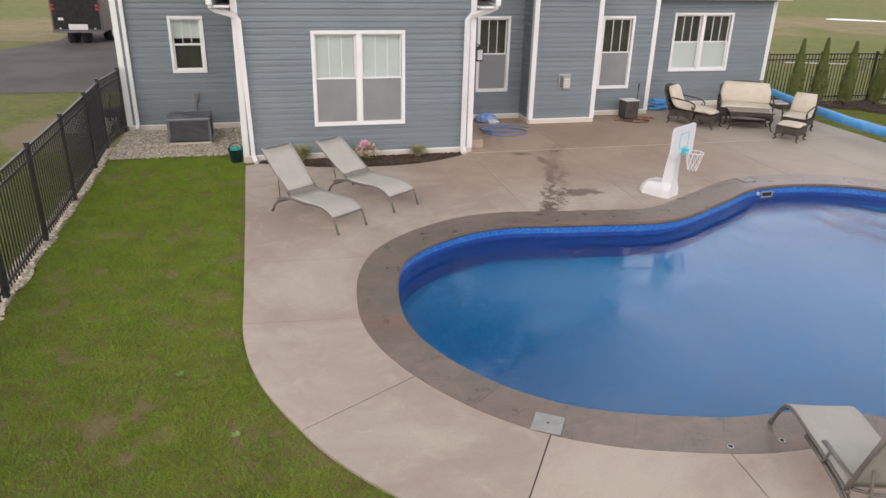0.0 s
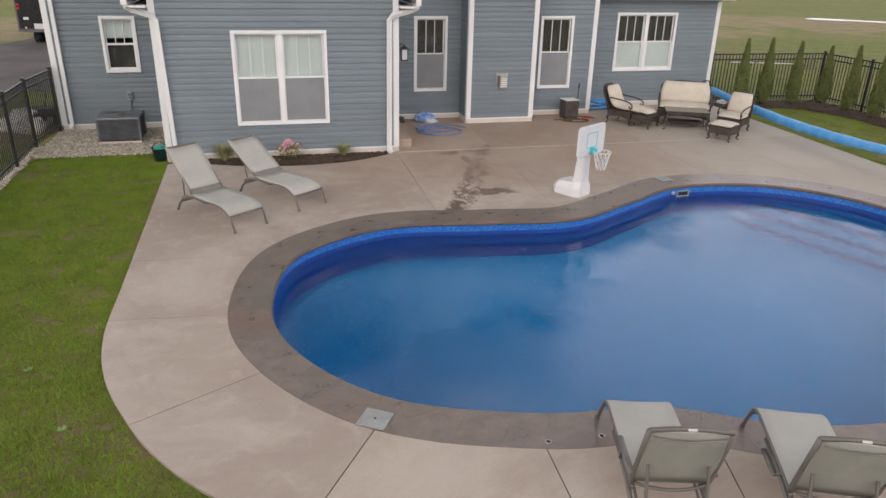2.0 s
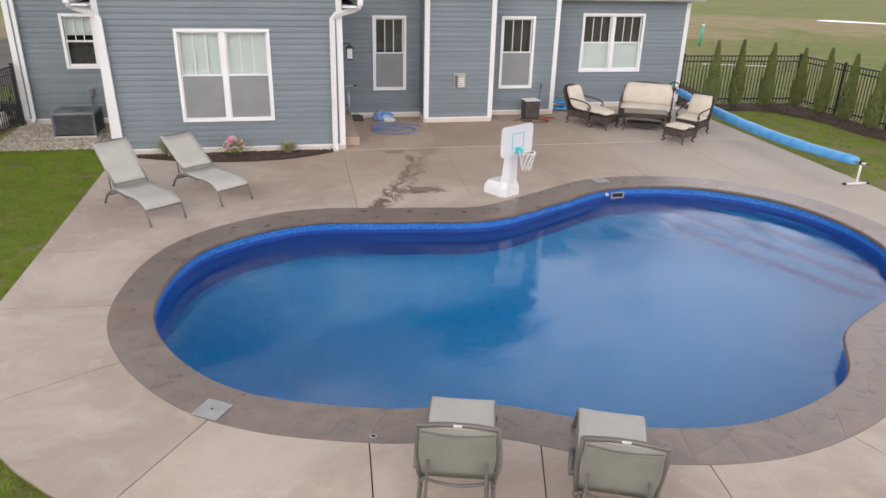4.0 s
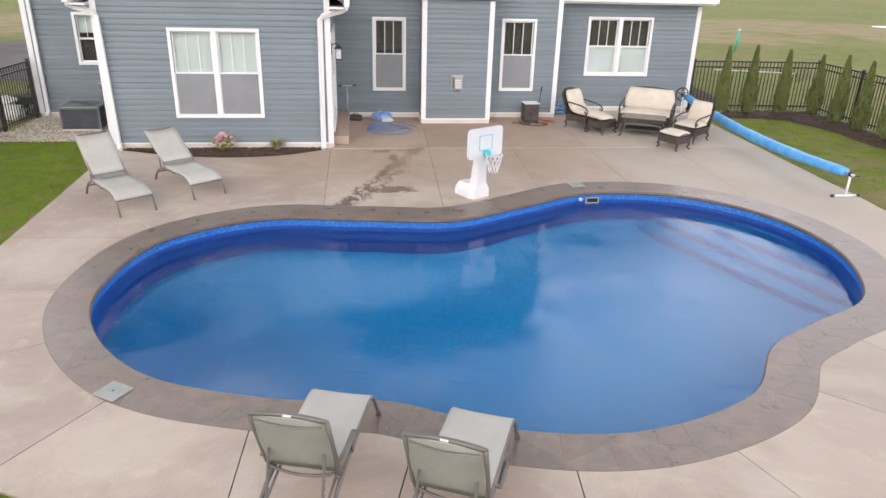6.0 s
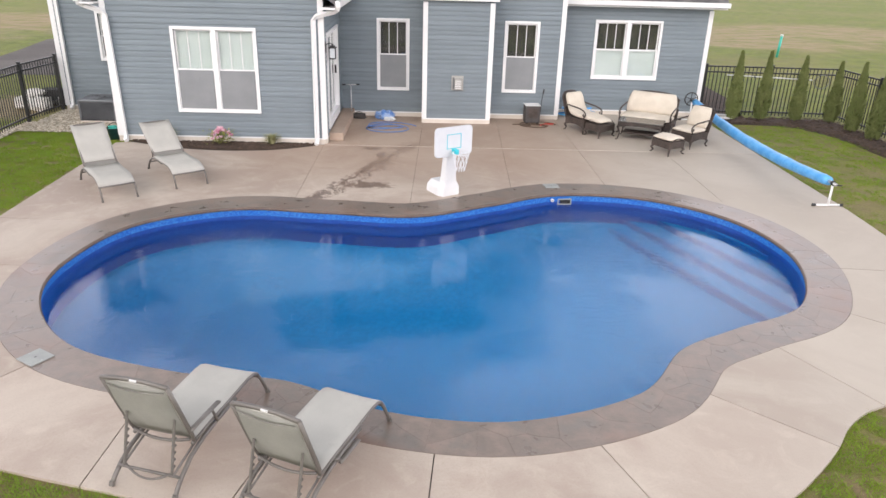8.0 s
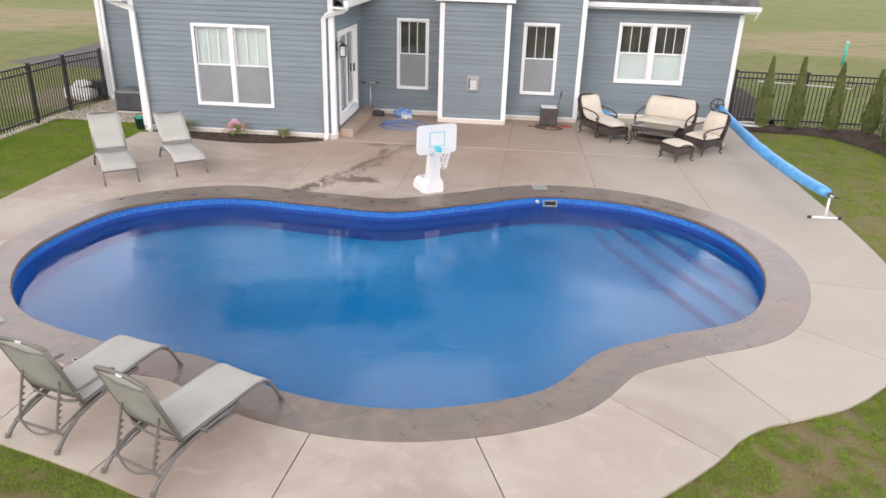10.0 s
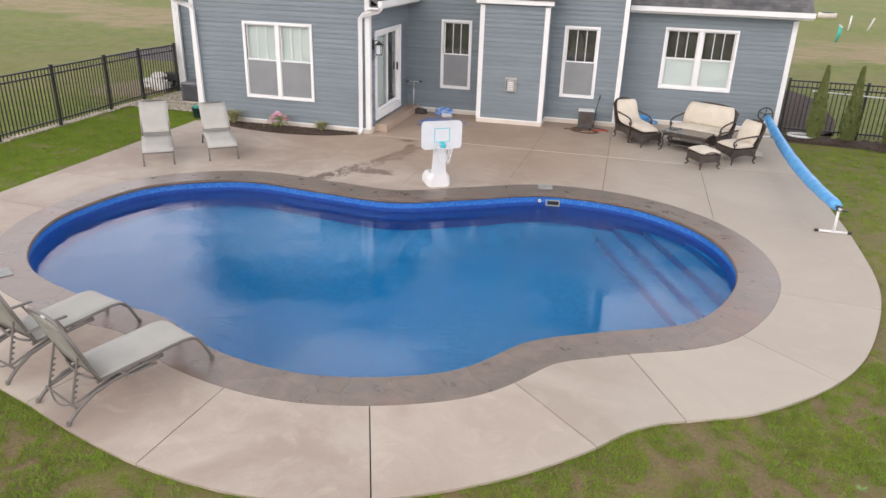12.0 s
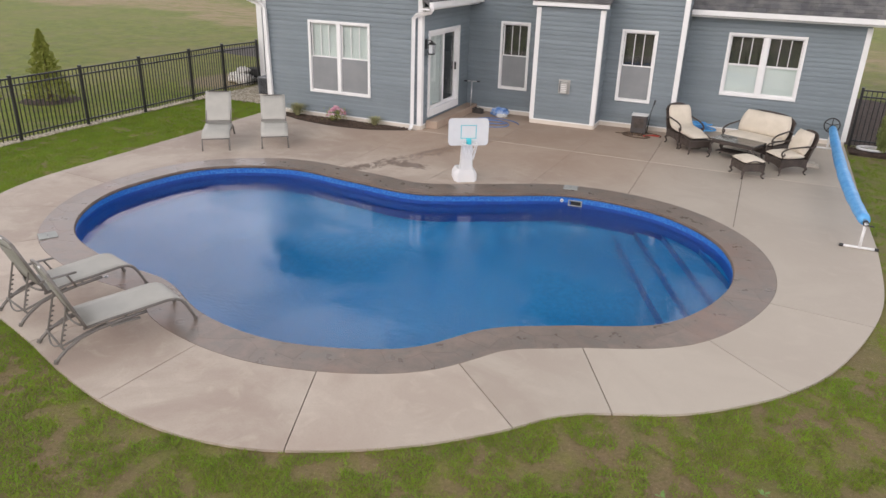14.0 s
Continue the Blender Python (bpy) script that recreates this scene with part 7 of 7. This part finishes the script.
def make_pebble():
    m, nt, p = mat("loose_stone")
    isl = nt.nodes.new("ShaderNodeNewGeometry").outputs["Random Per Island"]
    col = mixc(nt, ramp(nt, isl, 0.0, 1.0), (0.27, 0.235, 0.175), (0.64, 0.575, 0.455))
    col = mixc(nt, math_node(nt, "MULTIPLY", ramp(nt, noise_of(nt, where(nt, True), 60, 4), 0.4, 0.7), 0.4), col, (0.3, 0.25, 0.2))
    nt.links.new(col, p.inputs["Base Color"])
    p.inputs["Roughness"].default_value = 0.85
    return m


def make_chip():
    m, nt, p = mat("mulch_chip")
    isl = nt.nodes.new("ShaderNodeNewGeometry").outputs["Random Per Island"]
    col = mixc(nt, ramp(nt, isl, 0.0, 1.0), (0.042, 0.026, 0.018), (0.115, 0.075, 0.05))
    nt.links.new(col, p.inputs["Base Color"])
    p.inputs["Roughness"].default_value = 0.95
    return m


M_STONES, M_CHIPS = make_pebble(), make_chip()
rs = np.random.default_rng(3)
spots = [(x, y, 0.0) for x, y in zip(rs.uniform(-3.05, -0.5, 5200), rs.uniform(14.62, 16.98, 5200)) if not (-2.06 < x < -1.18 and 15.56 < y < 16.35)]
scatter_stones("gravel", spots, 0.034, M_STONES, "pale loose crushed stones by the house wall", "gravel", 1)
spots = [(x + 0.04 * math.sin(y * 5), y, -0.01) for x, y in zip(rs.uniform(-3.32, -3.08, 3400), rs.uniform(3.1, 15.6, 3400))]
scatter_stones("gravel_under_fence", spots, 0.034, M_STONES, "pale loose crushed stones under the fence", "gravel", 2)
bed = [(13.95, 17.1), (14.6, 17.02), (15.5, 16.95), (16.2, 16.6), (16.6, 15.9), (16.75, 15.1), (16.8, 14.3), (16.9, 13.4), (17.2, 12.6), (17.85, 12.4), (17.85, 14.4), (17.76, 16.2), (17.62, 17.85), (13.95, 17.97)]
spots = [(x, y, 0.01) for x, y in zip(rs.uniform(13.95, 17.85, 5200), rs.uniform(12.4, 17.95, 5200)) if inside(bed, x, y)]
scatter_stones("mulch_chips", spots, 0.03, M_CHIPS, "dark shredded mulch by the fence", "mulch", 4, 0.35)
bed2 = [(-0.15, 13.9), (0.86, 13.48), (1.83, 13.32), (2.85, 13.37), (3.8, 13.8), (3.9, 13.98), (-0.2, 13.98)]
spots = [(x, y, 0.02) for x, y in zip(rs.uniform(-0.2, 3.9, 2400), rs.uniform(13.3, 13.98, 2400)) if inside(bed2, x, y)]
scatter_stones("mulch_chips_bay", spots, 0.03, M_CHIPS, "dark shredded mulch under the bay window", "mulch", 5, 0.35)


def grass():
    rng = np.random.default_rng(8)
    deck = np.array(DECK)
    regions = ((-3.05, 1.2, 6.3, 14.7, 6500), (-3.05, 13.6, -2.8, 6.3, 7500), (13.6, 17.55, -2.0, 17.0, 3600), (-7.5, -3.4, 2.0, 16.0, 700))
    P = []
    for x0, x1, y0, y1, dens in regions:
        n = int((x1 - x0) * (y1 - y0) * dens)
        P.append(np.stack([rng.uniform(x0, x1, n), rng.uniform(y0, y1, n)], 1))
    P = np.concatenate(P)
    x, y = P[:, 0], P[:, 1]
    hit = np.zeros(len(P), bool)
    for i in range(len(deck)):
        (ax, ay), (bx, by) = deck[i - 1], deck[i]
        if ay == by:
            continue
        hit ^= ((ay > y) != (by > y)) & (x < (bx - ax) * (y - ay) / (by - ay) + ax)
    keep = ~hit & ~((x > 16.1) & (y > 12.6) & (x + 0.35 * (y - 16) > 16.55)) & ~((y > 16.9) & (x > 13.5))
    P = P[keep]
    # clumps and thin patches
    dens = np.array([0.65 * noise.noise((a * 1.3, b * 1.3, 0.0)) + 0.85 * noise.noise((a * 3.4, b * 3.4, 3.0)) + 0.7 * noise.noise((a * 8.0, b * 8.0, 5.0)) for a, b in P])
    lush = np.clip(0.60 - 0.034 * (P[:, 0] - 1.0), 0.18, 0.62) - 0.16 * np.clip(0.2 - P[:, 1], 0, 4)
    lush -= 0.35 * np.exp(-((P[:, 0] - 14.5) / 0.8) ** 2 - ((P[:, 1] - 9.4) / 1.8) ** 2)
    P = P[rng.uniform(-0.10, 0.42, len(P)) < 1.15 * dens + lush - 0.02 - 0.06 * (P[:, 1] < 4.5) * (P[:, 0] > 6)]
    n = len(P)
    h = rng.uniform(0.014, 0.040, n)
    q = rng.uniform(0, 6.28, n)
    w = rng.uniform(0.0025, 0.0048, n)
    lean = rng.uniform(0.5, 1.7, n) * h
    q2 = rng.uniform(0, 6.28, n)
    a = np.stack([P[:, 0] - w * np.cos(q), P[:, 1] - w * np.sin(q), np.full(n, -0.035)], 1)
    b = np.stack([P[:, 0] + w * np.cos(q), P[:, 1] + w * np.sin(q), np.full(n, -0.035)], 1)
    c = np.stack([P[:, 0] + lean * np.cos(q2), P[:, 1] + lean * np.sin(q2), -0.03 + h], 1)
    v = np.stack([a, b, c], 1).reshape(-1, 3)
    me = bpy.data.meshes.new("grass")
    me.vertices.add(3 * n)
    me.vertices.foreach_set("co", v.ravel())
    me.loops.add(3 * n)
    me.loops.foreach_set("vertex_index", np.arange(3 * n, dtype=np.int32))
    me.polygons.add(n)
    me.polygons.foreach_set("loop_start", np.arange(0, 3 * n, 3, dtype=np.int32))
    me.update(calc_edges=True)
    me.validate()
    me.materials.append(M_BLADE)
    tagged(new("grass", me), "short patchy green lawn grass with dry blades", "grass", kind="stuff")


grass()


def weeds():
    bm = bmesh.new()
    rng = random.Random(31)
    for x, y in ((-0.45, 5.3), (-0.1, 4.3), (9.6, 2.0), (8.4, 1.2), (11.6, 3.2), (12.4, 3.6), (-1.0, 6.4)):
        for k in range(7):
            q = rng.uniform(0, 6.28)
            d = Vector((math.cos(q), math.sin(q), 0.35)) * rng.uniform(0.035, 0.065)
            s = Vector((-d.y, d.x, 0)).normalized() * 0.013
            p = Vector((x, y, 0.0))
            bm.faces.new([bm.verts.new(p), bm.verts.new(p + d * 0.55 + s), bm.verts.new(p + d), bm.verts.new(p + d * 0.55 - s)])
    tagged(part("weeds", bm, M_WEED), "broad-leaved pale green weeds in the lawn", "weeds", kind="stuff")


M_WEED = surf("weed_leaf", (0.13, 0.24, 0.05), (0.18, 0.3, 0.07), 8, 40, 0.6, 0.0)
weeds()
